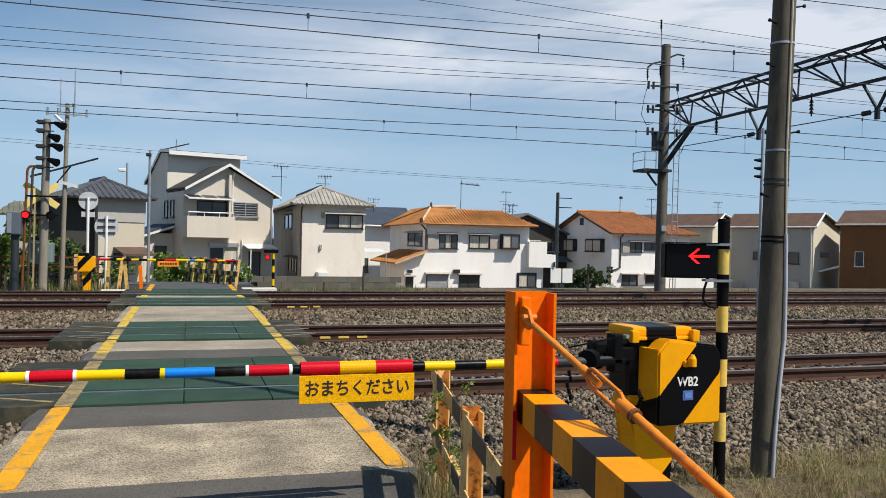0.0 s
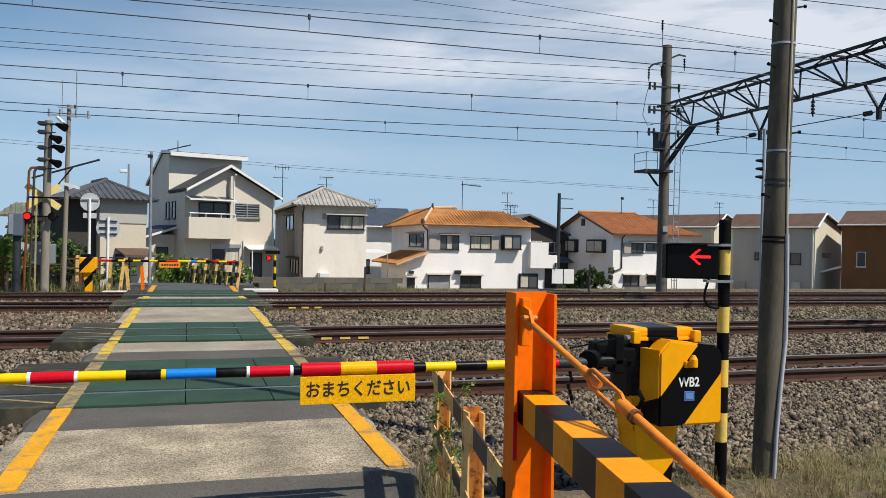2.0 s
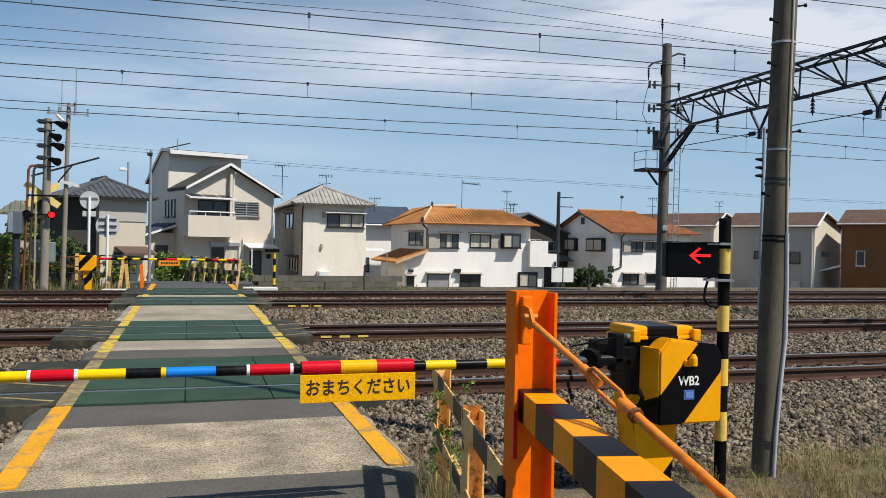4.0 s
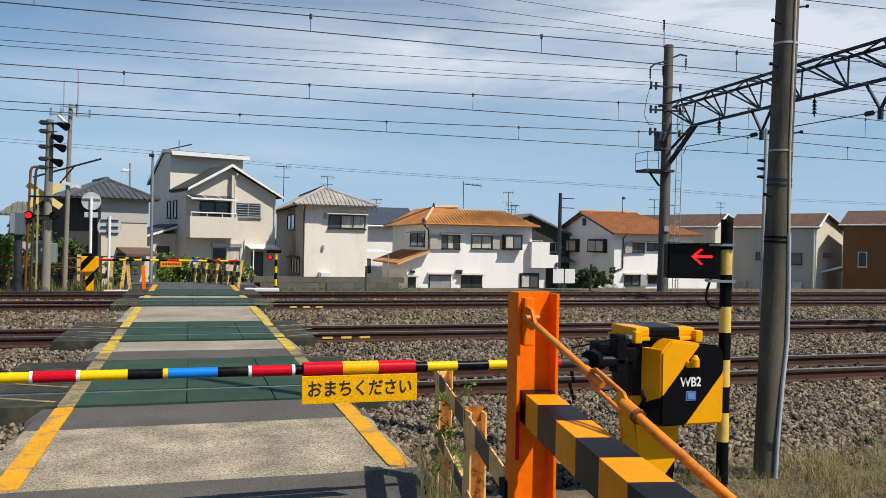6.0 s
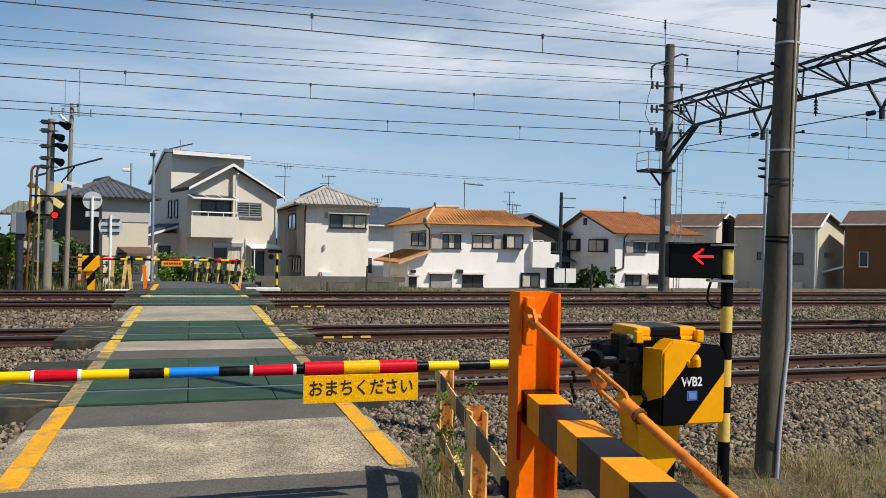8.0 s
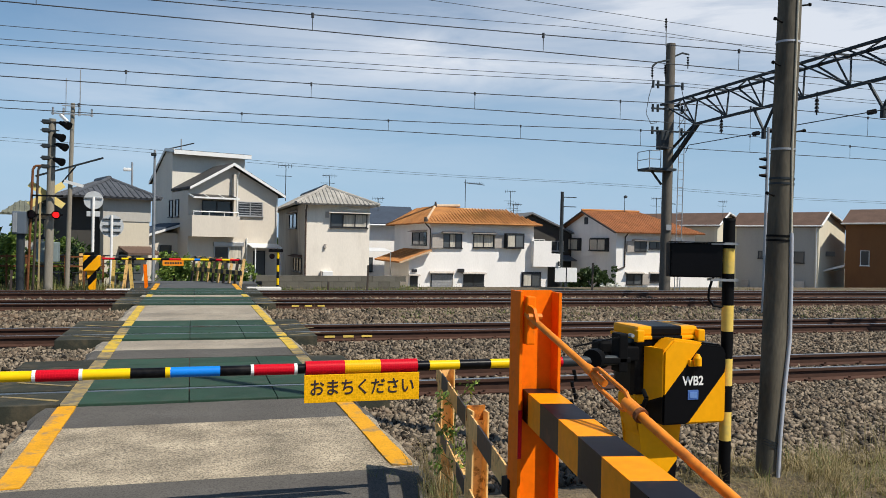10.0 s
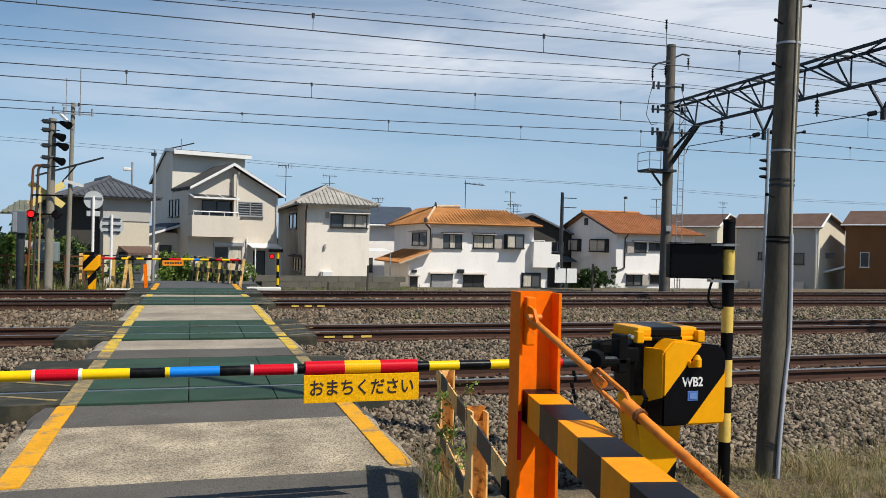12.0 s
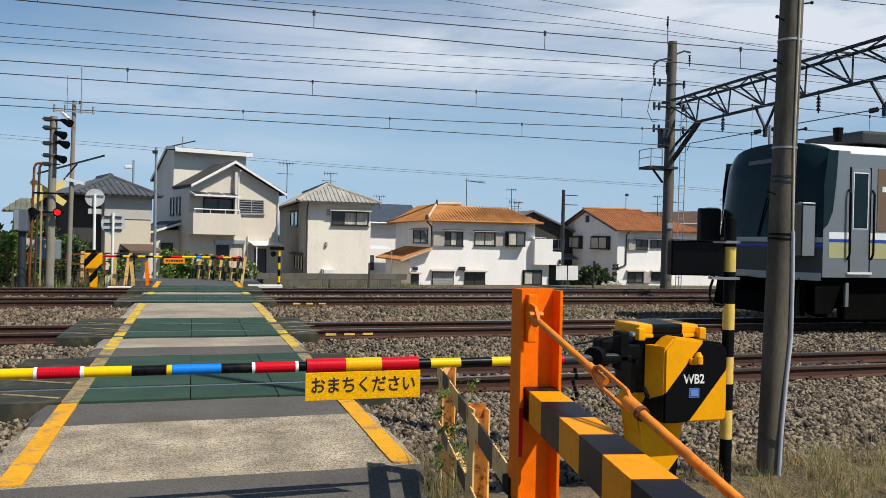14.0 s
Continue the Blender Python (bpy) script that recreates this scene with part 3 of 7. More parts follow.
ORANGE_ROD = surf("orange_rod", (0.72, 0.22, 0.02), 0.5, vary=0.2, fine=35, coarse=9, bump=0.2, depth=0.003, stain=(0.33, 0.1, 0.02), stain_amount=0.7, stain_range=(0.5, 0.66))
BEAM_ORANGE = surf("beam_orange", (0.86, 0.28, 0.003), 0.5, spec=0.1, vary=0.12, fine=35, coarse=5, bump=0.12, depth=0.003, stain=(0.3, 0.09, 0.015), stain_amount=0.5, stain_range=(0.6, 0.75))
BEAM_BLACK = surf("beam_black", (0.006, 0.0055, 0.009), 0.45, vary=0.3, fine=35, coarse=5, bump=0.12, depth=0.003, stain=(0.1, 0.035, 0.015), stain_amount=0.5, stain_range=(0.58, 0.72), spec=0.14)


RUST_ORANGE = surf("rust_orange", (0.50, 0.17, 0.02), 0.85, vary=0.4, fine=60, coarse=14, bump=0.5, depth=0.004, stain=(0.14, 0.045, 0.015), stain_amount=0.9, stain_range=(0.45, 0.6))


def make_guard_fence():
    f = thing("guard_fence", (0, 0, 0), "old rusty angle-steel guard fence with black and orange striped rails", "fence")
    a, b = Vector((1.465, 4.80, 0)), Vector((1.045, 2.56, 0))
    u = (b - a).normalized()
    n = Vector((u.y, -u.x, 0))
    for d, z1, w in ((0.02, 0.71, 0.09), (1.33, 0.715, 0.085)):
        p = a + u * d - Vector((0.01 if d < 1 else 0.02, 0, 0))
        bm = B()
        bx(bm, p.x, p.x + w, p.y, p.y + 0.008, -0.3, z1)
        bx(bm, p.x, p.x + 0.008, p.y - 0.075, p.y, -0.3, z1 - 0.01)
        bx(bm, p.x + w - 0.008, p.x + w, p.y - 0.06, p.y, -0.3, z1 - 0.02)
        post = part("post", bm, ORANGE_OLD, f, "flaking orange angle-steel post")
        part("rusty_top", bx(B(), p.x - 0.001, p.x + w + 0.001, p.y - 0.0015, p.y + 0.0095, z1 - 0.05 * d, z1 + 0.001), RUST_ORANGE, post, "rust-eaten top edge")
        for k in range(5):
            part("rivet", rod(B(), (p.x + 0.018, p.y - 0.006, 0.1 + 0.11 * k), (p.x + 0.018, p.y, 0.1 + 0.11 * k), 0.006, seg=6), RUST, post)
    for zt, h in ((0.69, 0.09), (0.36, 0.075)):
        cuts = [-0.05, 0.25, 0.55, 0.95, 1.25, 1.6, 1.95, 2.23]
        for i, (c, d) in enumerate(zip(cuts, cuts[1:])):
            p, q = a + u * c, a + u * d
            bm = B()
            bar(bm, (p.x - 0.012, p.y, zt - h / 2), (q.x - 0.012, q.y, zt - h / 2), 0.007, h)
            bar(bm, (p.x + 0.02, p.y, zt - h + 0.004), (q.x + 0.02, q.y, zt - h + 0.004), 0.06, 0.007)
            part("rail", bm, ORANGE_OLD if i % 2 == 0 else BLACK_OLD, f, "worn orange stripe" if i % 2 == 0 else "worn black stripe")


def fence_strap():
    s = thing("rubber_strap", (1.03, 2.50, 0), "black rubber strap tied round the guard fence end", "strap")
    part("band", bx(B(), -0.035, -0.005, -0.02, 0.04, 0.62, 0.68, 0.006), BLACK_MATT, s)
    part("tail", bar(B(), (-0.03, -0.02, 0.62), (-0.035, -0.03, 0.45), 0.012, 0.01), BLACK_MATT, s)


def make_machine():
    g = thing("barrier_machine", (2.93, 4.62, -0.1), "yellow and black striped barrier machine on a pedestal", "barrier machine")
    stripes = machine_stripes()
    # pedestal
    bm = B()
    prism(bm, [(-0.20, 0.0), (0.03, 0.0), (0.045, 0.40), (0.10, 0.52), (0.10, 0.62), (-0.27, 0.62), (-0.27, 0.52), (-0.22, 0.36)], "y", -0.1, 0.12)
    bmesh.ops.bevel(bm, geom=bm.edges[:], offset=0.012, segments=2, affect="EDGES")
    part("pedestal", bm, stripe_mat("pedestal_stripes", (0.768, 0.0, -0.64), 0.10, 1.0, 0.3), g)
    part("base_plate", bx(B(), -0.2, 0.2, -0.16, 0.2, -0.12, 0.02, 0.01), POLE_CONCRETE, g, "concrete footing")
    # main case with a chamfered front cover
    case = part("case", bx(B(), -0.27, 0.2, -0.08, 0.2, 0.60, 0.98, 0.045), BLACK, g, "black upper case")
    part("case_foot", bx(B(), -0.24, 0.14, -0.075, 0.19, 0.47, 0.60, 0.03), YELLOW, g)
    cover = B()
    prism(cover, [(-0.16, 0.455), (0.275, 0.455), (0.29, 0.47), (0.29, 0.90), (0.25, 0.945), (-0.09, 0.985), (-0.16, 0.91)], "y", -0.24, -0.085)
    bmesh.ops.bevel(cover, geom=cover.edges[:], offset=0.012, segments=2, affect="EDGES")
    cv = part("cover", cover, stripes, g)
    part("side_chamfer", prism(B(), [(-0.205, -0.085), (-0.158, -0.225), (-0.158, -0.085)], "z", 0.47, 0.925), stripes, g)
    # lid
    part("lid_rim", bx(B(), -0.272, 0.182, -0.112, 0.232, 0.968, 0.99, 0.006), stripes_lid(), g)
    lid = part("lid", bx(B(), -0.26, 0.17, -0.1, 0.22, 0.985, 1.05, 0.018), stripes_lid(), g)
    for x in (-0.285, 0.15):
        part("lid_catch", bx(B(), x, x + 0.05, -0.14, -0.09, 0.955, 1.03, 0.008), YELLOW, lid)
    # lock on the cover
    bm = rod(B(), (0.055, -0.275, 0.825), (0.055, -0.275, 0.87), 0.025, seg=12)
    rod(bm, (0.055, -0.275, 0.87), (0.055, -0.275, 0.895), 0.025, 0.011, 12)
    bx(bm, 0.012, 0.098, -0.26, -0.235, 0.815, 0.855, 0.004)
    part("lock", bm, YELLOW, cv, smooth=True)
    # lettering and the maker's blue plate
    cu = bpy.data.curves.new("lettering", "FONT")
    cu.body, cu.size, cu.align_x, cu.extrude, cu.offset = "WB2", 0.080, "CENTER", 0.0008, 0.0018
    tmp = new("lettering_text", cu)
    me = bpy.data.meshes.new_from_object(tmp.evaluated_get(bpy.context.evaluated_depsgraph_get()))
    bpy.data.objects.remove(tmp)
    me.materials.clear()
    me.materials.append(WHITE_PAINT)
    ob = new("lettering", me)
    ob.parent = cv
    ob.matrix_basis = Matrix.Translation((0.048, -0.2425, 0.698)) @ pose(0, 0, 0, 90, 0, 0) @ Matrix.Diagonal((0.88, 1, 1, 1))
    pl = part("plate", bx(B(), 0.012, 0.086, -0.246, -0.24, 0.608, 0.668, 0.002), PLATE_BLUE, cv, "small blue plate")
    part("plate_mark", bx(B(), 0.024, 0.074, -0.2485, -0.246, 0.62, 0.656), PLATE_PALE, pl)
    # arm gear: hub, clamps and counter parts in black
    bm = B()
    bx(bm, -0.5, -0.3, -0.06, 0.06, 0.8, 0.96, 0.02)
    part("arm_hub", bm, BLACK_MATT, g, smooth=False)
    part("arm_clamp", bx(B(), -0.44, -0.27, -0.14, -0.08, 0.84, 0.93, 0.01), BLACK_MATT, g)
    bm = B()
    rod(bm, (-0.58, -0.25, 0.87), (-0.58, -0.1, 0.87), 0.05, seg=18)
    part("arm_drum", bm, BLACK_MATT, g)
    part("arm_disc", rod(B(), (-0.68, -0.3, 0.88), (-0.62, -0.24, 0.88), 0.06, seg=20), BLACK_MATT, g)
    part("arm_bracket", bx(B(), -0.68, -0.42, -0.3, -0.25, 0.85, 0.89, 0.01), BLACK_MATT, g)
    part("arm_bracket", bx(B(), -0.50, -0.44, -0.3, -0.2, 0.80, 1.03, 0.01), BLACK_MATT, g)
    part("arm_lever", bar(B(), (-0.8, -0.3, 0.96), (-0.5, -0.3, 1.01), 0.008), BLACK_MATT, g)
    part("lid_bolt", rod(B(), (-0.33, -0.12, 1.0), (-0.33, -0.16, 1.0), 0.012, seg=8), STEEL_GREY, g)
    part("shaft", rod(B(), (-0.86, BAR_Y - 4.62, 0.87), (-0.48, BAR_Y - 4.62, 0.87), 0.03, seg=14), STEEL_DARK, g, smooth=True)
    bm = B()
    for i in range(7):
        x = -0.78 + 0.012 * math.sin(i * 2.1)
        rod(bm, (x, -0.27, 0.82 - 0.035 * i), (x + 0.006, -0.27, 0.79 - 0.035 * i), 0.011, seg=8)
    rod(bm, (-0.775, -0.27, 0.57), (-0.775, -0.27, 0.53), 0.026, seg=10)
    part("chain", bm, BLACK_MATT, g)
    # handle on the case side
    part("side_handle", tube(B(), [(-0.25, -0.12, 0.55), (-0.26, -0.18, 0.57), (-0.25, -0.2, 0.62), (-0.24, -0.14, 0.66)], 0.014), BLACK_MATT, g)


def stripe_mat(name, normal, offset, period, duty):
    """Diagonal yellow and black bands, painted straight through the thing."""
    m = surf(name, (0.85, 0.365, 0.004), 0.36, spec=0.15, vary=0.06, fine=30, coarse=4, bump=0.05, depth=0.003)
    n, l = m.node_tree.nodes, m.node_tree.links
    co = n.new("ShaderNodeTexCoord")
    dot = n.new("ShaderNodeVectorMath")
    dot.operation = "DOT_PRODUCT"
    dot.inputs[1].default_value = normal
    l.new(co.outputs["Object"], dot.inputs[0])
    a = n.new("ShaderNodeMath")
    a.operation, a.inputs[1].default_value = "ADD", offset
    l.new(dot.outputs["Value"], a.inputs[0])
    w = n.new("ShaderNodeMath")
    w.operation, w.inputs[1].default_value, w.inputs[2].default_value = "WRAP", 0.0, period
    l.new(a.outputs[0], w.inputs[0])
    lt = n.new("ShaderNodeMath")
    lt.operation, lt.inputs[1].default_value = "LESS_THAN", duty
    l.new(w.outputs[0], lt.inputs[0])
    b = n["Principled BSDF"]
    old = b.inputs["Base Color"].links[0].from_socket
    mx = n.new("ShaderNodeMix")
    mx.data_type = "RGBA"
    mx.inputs["B"].default_value = (0.003, 0.003, 0.004, 1)
    l.new(lt.outputs[0], mx.inputs["Factor"])
    l.new(old, mx.inputs["A"])
    l.new(mx.outputs["Result"], b.inputs["Base Color"])
    return m


def machine_stripes():
    return stripe_mat("machine_stripes", (0.768, 0.0, -0.64), 0.525, 0.6, 0.243)


def stripes_lid():
    return stripe_mat("lid_stripes", (1, 0, 0), 0.165, 0.6, 0.215)


PLATE_BLUE = surf("plate_blue", (0.07, 0.15, 0.42), 0.5, vary=0.15, bump=0)
PLATE_PALE = surf("plate_pale", (0.13, 0.24, 0.52), 0.5, vary=0.15, bump=0)
LED_RED = glow("led_red", (1.0, 0.008, 0.008), 1.9)
LENS_DARK = surf("lens_dark", (0.05, 0.006, 0.006), 0.3, vary=0.1, bump=0)


def make_led_pole():
    g = thing("direction_indicator", pose(3.27, 4.45, -0.1, 0, 0, -20), "black and yellow banded pole carrying a black direction indicator box", "crossing signal")
    z = 1.72
    r = 0.037
    cuts = [(0.0, 0.325, 0), (0.325, 0.51, 1), (0.51, 0.676, 0), (0.676, 0.848, 1), (0.848, 1.02, 0), (1.02, 1.185, 1), (1.185, 1.388, 0), (1.388, 1.547, 1), (1.547, z, 0)]
    for a, b, k in cuts:
        part("band", rod(B(), (0, 0, a), (0, 0, b), r, seg=20), YELLOW_PALE if k else BLACK_MATT, g, "yellow band" if k else "black band", smooth=True)
    part("cap", rod(B(), (0, 0, z), (0, 0, z + 0.02), r + 0.003, r, seg=20), BLACK_MATT, g, smooth=True)
    for zz in (1.347, 1.577):
        bm = bx(B(), -0.12, 0.05, -0.05, -0.036, zz - 0.008, zz + 0.008)
        bx(bm, -0.12, 0.05, 0.036, 0.05, zz - 0.008, zz + 0.008)
        bx(bm, 0.036, 0.05, -0.05, 0.05, zz - 0.008, zz + 0.008)
        part("clamp", bm, STEEL_GREY, g, "steel clamp")
    box = part("box", bx(B(), -0.375, -0.045, -0.03, 0.09, 1.36, 1.58, 0.006), BLACK_MATT, g)
    part("face", bx(B(), -0.366, -0.055, -0.036, -0.031, 1.37, 1.572), FACE_DARK, box, "dark glossy face")
    part("hood", bx(B(), -0.38, -0.04, -0.06, 0.0, 1.581, 1.587), BLACK_MATT, box)
    part("cable", tube(B(), [(-0.1, -0.02, 1.365), (-0.125, -0.03, 1.29), (-0.13, -0.03, 1.23), (-0.1, -0.03, 1.185), (-0.05, -0.02, 1.175), (0, 0, 1.19)], 0.008), BLACK_MATT, g, smooth=True)
    # arrow of small red lamps; it sinks behind the face when it goes out
    bm = B()
    d = 0.0083
    cells = [(i, 0) for i in range(15)] + [(i, s * i) for i in range(1, 7) for s in (-1, 1)] + [(i + 1, s * i) for i in range(1, 7) for s in (-1, 1)]
    cells += [(i, s) for i in range(3, 15) for s in (-0.55, 0.55)]
    for i, k in cells:
        rod(bm, (-0.225 + i * d * 1.05, -0.0065, 1.563 + k * d * 0.9), (-0.225 + i * d * 1.05, 0, 1.563 + k * d * 0.9), 0.0046, seg=8)
    arrow = part("arrow_lamps", bm, LED_RED, g, "lit red arrow of small lamps")
    return arrow


FACE_DARK = surf("face_dark", (0.004, 0.004, 0.005), 0.3, vary=0.2, bump=0, spec=0.12)


def make_near_pole():
    g = thing("utility_pole", (3.72, 4.6, -0.3), "tall weathered concrete utility pole with a strapped grey cable pipe", "utility pole")
    m = pose(0, 0, 0, 0, 1.7, 0)
    g.matrix_basis = g.matrix_basis @ m
    part("shaft", rod(B(), (0, 0, 0), (0, 0, 9), 0.083, 0.062, 32), POLE_CONCRETE, g, smooth=True)
    for z, m in ((1.80, BLACK_MATT), (1.83, BLACK_MATT), (2.18, STEEL_DARK), (2.215, STEEL_DARK), (2.41, STEEL_GREY), (3.13, PIPE_GREY)):
        part("strap", rod(B(), (0, 0, z), (0, 0, z + 0.014), 0.0865 - 0.0023 * z, seg=32), m, g, "steel strap", smooth=True)
    wrap = B()
    for k in range(3):
        rod(wrap, (0, 0, 0.42 + 0.018 * k), (0.0015, 0, 0.424 + 0.018 * k), 0.0875, seg=32)
    part("wire_wrap", wrap, STEEL_DARK, g, "rusty binding wire", smooth=True)
    # cable pipe up to the strap, bare cable above
    part("cable_pipe", tube(B(), [(0.0, -0.093, 0.1), (0.006, -0.093, 0.5), (0.027, -0.089, 0.85), (0.06, -0.077, 1.15), (0.05, -0.078, 1.5), (0.03, -0.082, 1.86)], 0.0135, 12), PIPE_GREY, g, "pale grey cable pipe", smooth=True)
    part("cable", tube(B(), [(0.03, -0.082, 1.86), (0.006, -0.082, 2.4), (-0.005, -0.079, 4.5)], 0.0075, 8), CABLE_PALE, g, smooth=True)
    for z, s in ((3.39, 1), (3.26, -1), (2.97, -1), (2.54, 1), (2.10, -1)):
        bm = rod(B(), (s * 0.06, -0.02, z), (s * 0.13, -0.03, z + 0.015), 0.006, seg=8)
        rod(bm, (s * 0.13, -0.03, z + 0.015), (s * 0.142, -0.032, z + 0.017), 0.012, seg=8)
        part("step_bolt", bm, BLACK_MATT, g)


PIPE_GREY = surf("pipe_grey", (0.42, 0.44, 0.48), 0.45, vary=0.1, bump=0.05)
CABLE_PALE = surf("cable_pale", (0.5, 0.46, 0.36), 0.6, vary=0.1, bump=0)

make_gate_bar()
make_post_and_beam()
make_guard_fence()
fence_strap()
make_machine()
ARROW = make_led_pole()
make_near_pole()


# ---- masts and wires ----
def catenary(y, z_contact, x_ref, lift, sag, group, r=0.009):
    """Contact wire, carrier wire sagging between supports, droppers every five metres."""
    g = thing("overhead_line", (0, y, 0), "thin overhead line of contact and carrier wire with droppers", "overhead line", group)
    part("contact_wire", tube(B(), [(-160, 0, z_contact), (300, 0, z_contact)], r, 6), WIRE, g)
    pts = []
    for i in range(-80, 90):
        x = i * 2.0
        k = ((x - 16.5) % 45) / 45 - 0.5
        pts.append((x, 0, z_contact + lift + (4 * k * k) * sag))
    part("carrier_wire", tube(B(), pts, r, 6), WIRE, g)
    for i in range(-6, 12):
        x = x_ref + i * 4.15
        k = ((x - 16.5) % 45) / 45 - 0.5
        zt = z_contact + lift + (4 * k * k) * sag
        bm = rod(B(), (x, 0, z_contact), (x, 0, zt), 0.006, seg=6)
        rod(bm, (x, 0, zt - 0.05), (x, 0, zt + 0.03), 0.025, seg=8)
        part("dropper", bm, WIRE, g)


def single_wire(y, pts, r=0.009, label="thin black overhead wire"):
    g = part("overhead_wire", tube(B(), [(x, y, z) for x, z in pts], r, 6), WIRE)
    tagged(g, label, "wire", "overhead wires")


def make_wires():
    catenary(8.8, 4.95, 1.0, 0.25, 0.35, "overhead lines")
    catenary(13.63, 4.925, 1.86, 0.22, 0.31, "overhead lines")
    catenary(19.73, 4.87, 2.69, 0.28, 0.36, "overhead lines", 0.0105)
    catenary(23.3, 4.68, 1.28, 0.20, 0.39, "overhead lines", 0.011)
    for y, pts in ((26.3, [(-60, 8.3), (-5.2, 7.46), (1.1, 7.49), (8.1, 7.68), (16.0, 7.96), (60, 7.6)]), (26.3, [(-60, 7.8), (-5.2, 7.07), (1.1, 7.15), (8.1, 7.28), (16.0, 7.49), (60, 7.3)]),
                   (26.3, [(-60, 7.6), (-5.2, 6.91), (1.1, 6.97), (8.1, 7.11), (15.8, 7.37), (60, 7.2)]),
                   (26.0, [(-60, 10.6), (7.1, 9.44), (16.4, 9.16), (21.2, 8.91), (60, 9.2)]), (26.0, [(-60, 11.4), (10.5, 9.8), (16.14, 9.59), (26.5, 9.26), (60, 9.0)]),
                   (26.0, [(-60, 8.3), (0.4, 8.72), (12.4, 9.03), (21.4, 9.04), (60, 9.1)]), (13.6, [(-60, 7.0), (11.7, 6.48), (13.85, 6.51), (60, 6.6)]),
                   (70, [(-60, 9.6), (-13.7, 8.9), (-2.7, 8.5), (4.8, 8.04), (12.4, 7.77), (22.7, 7.53), (33.8, 7.44), (42.9, 7.3), (59.5, 6.76), (120, 6.5)]),
                   (70, [(-60, 9.3), (-13.7, 8.65), (-2.7, 8.25), (4.8, 7.82), (12.4, 7.58), (22.7, 7.36), (33.8, 7.3), (42.9, 7.1), (59.5, 6.58), (120, 6.3)])):
        single_wire(y, pts, 0.012 if y > 30 else 0.009)


def make_mast():
    g = thing("catenary_mast", (16.4, 26.0, -0.5), "concrete overhead-line mast with ladder, switches and steel arms", "mast")
    part("shaft", rod(B(), (0.02, 0, 0), (0.08, 0, 9.3), 0.2, 0.165, 24), MAST_CONCRETE, g, smooth=True)
    part("rod_top", rod(B(), (-0.12, 0, 9.2), (-0.12, 0, 10.2), 0.02, seg=8), STEEL_GREY, g)
    # cross arms near the top, with insulators
    bm = bar(B(), (0.05, -0.1, 8.72), (-0.55, -0.1, 8.55), 0.06)
    bar(bm, (-0.55, -0.1, 8.55), (-0.72, -0.1, 8.40), 0.06)
    part("cross_arm", bm, STEEL_DARK, g)
    bm = bar(B(), (0.05, -0.1, 8.78), (0.5, -0.1, 8.98), 0.06)
    bar(bm, (0.5, -0.1, 8.98), (0.78, -0.1, 8.95), 0.05)
    part("cross_arm", bm, STEEL_DARK, g)
    for x, z in ((-0.72, 8.35), (-0.2, 8.5), (0.74, 8.85), (-0.2, 10.15)):
        bm = B()
        for i in range(4):
            rod(bm, (x, -0.1, z - 0.09 * i), (x, -0.1, z - 0.05 - 0.09 * i), 0.05, 0.025, 10)
        rod(bm, (x, -0.1, z), (x, -0.1, z - 0.42), 0.015, seg=6)
        part("insulator", bm, BLACK_MATT, g)
    part("jumper_wire", tube(B(), [(-0.72, -0.12, 7.75), (-0.85, -0.12, 7.3), (-0.95, -0.12, 6.7), (-0.75, -0.12, 6.35), (-0.5, -0.12, 6.4)], 0.012, 6), WIRE, g)
    part("jumper_wire", tube(B(), [(0.45, -0.12, 7.8), (0.62, -0.12, 7.2), (0.6, -0.12, 6.6), (0.35, -0.12, 6.25)], 0.012, 6), WIRE, g)
    for z in (7.75, 6.9, 6.1):
        bm = B()
        bar(bm, (-0.75 if z < 7.5 else -0.6, -0.15, z), (0.75 if z < 7 else 0.4, -0.15, z + 0.02), 0.06)
        for x in (-0.7, -0.5, 0.5):
            rod(bm, (x, -0.15, z - 0.12), (x, -0.15, z + 0.15), 0.045, seg=8)
        part("switch_arm", bm, STEEL_DARK, g)
    part("switch_box", bx(B(), -0.42, -0.1, -0.3, 0.05, 5.45, 6.1, 0.02), STEEL_DARK, g)
    # platform with rails
    bm = bx(B(), -1.0, 0.1, -0.5, 0.3, 4.66, 4.75)
    bar(bm, (-0.2, 0, 4.2), (-0.6, 0, 4.66), 0.06)
    part("platform", bm, STEEL_DARK, g)
    bm = B()
    for x, y in ((-1.0, -0.5), (-0.55, -0.5), (-1.0, 0.3)):
        rod(bm, (x, y, 4.7), (x, y, 5.35), 0.016, seg=6)
    for z in (5.05, 5.35):
        rod(bm, (-1.0, -0.5, z), (-0.55, -0.5, z), 0.014, seg=6)
        rod(bm, (-1.0, -0.5, z), (-1.0, 0.3, z), 0.014, seg=6)
    part("platform_rail", bm, STEEL_GREY, g)
    lad = B()
    for x in (0.25, 0.47):
        rod(lad, (x, -0.28, 0.3), (x + 0.09, -0.28, 7.2), 0.018, seg=6)
    for i in range(22):
        rod(lad, (0.25 + i * 0.004, -0.28, 0.5 + i * 0.3), (0.47 + i * 0.004, -0.28, 0.5 + i * 0.3), 0.011, seg=6)
    part("ladder", lad, STEEL_GREY, g)
    tags = B()
    bx(tags, -0.1, 0.1, -0.24, -0.21, 2.55, 2.75)
    part("tag_plate", tags, STEEL_GREY, g)


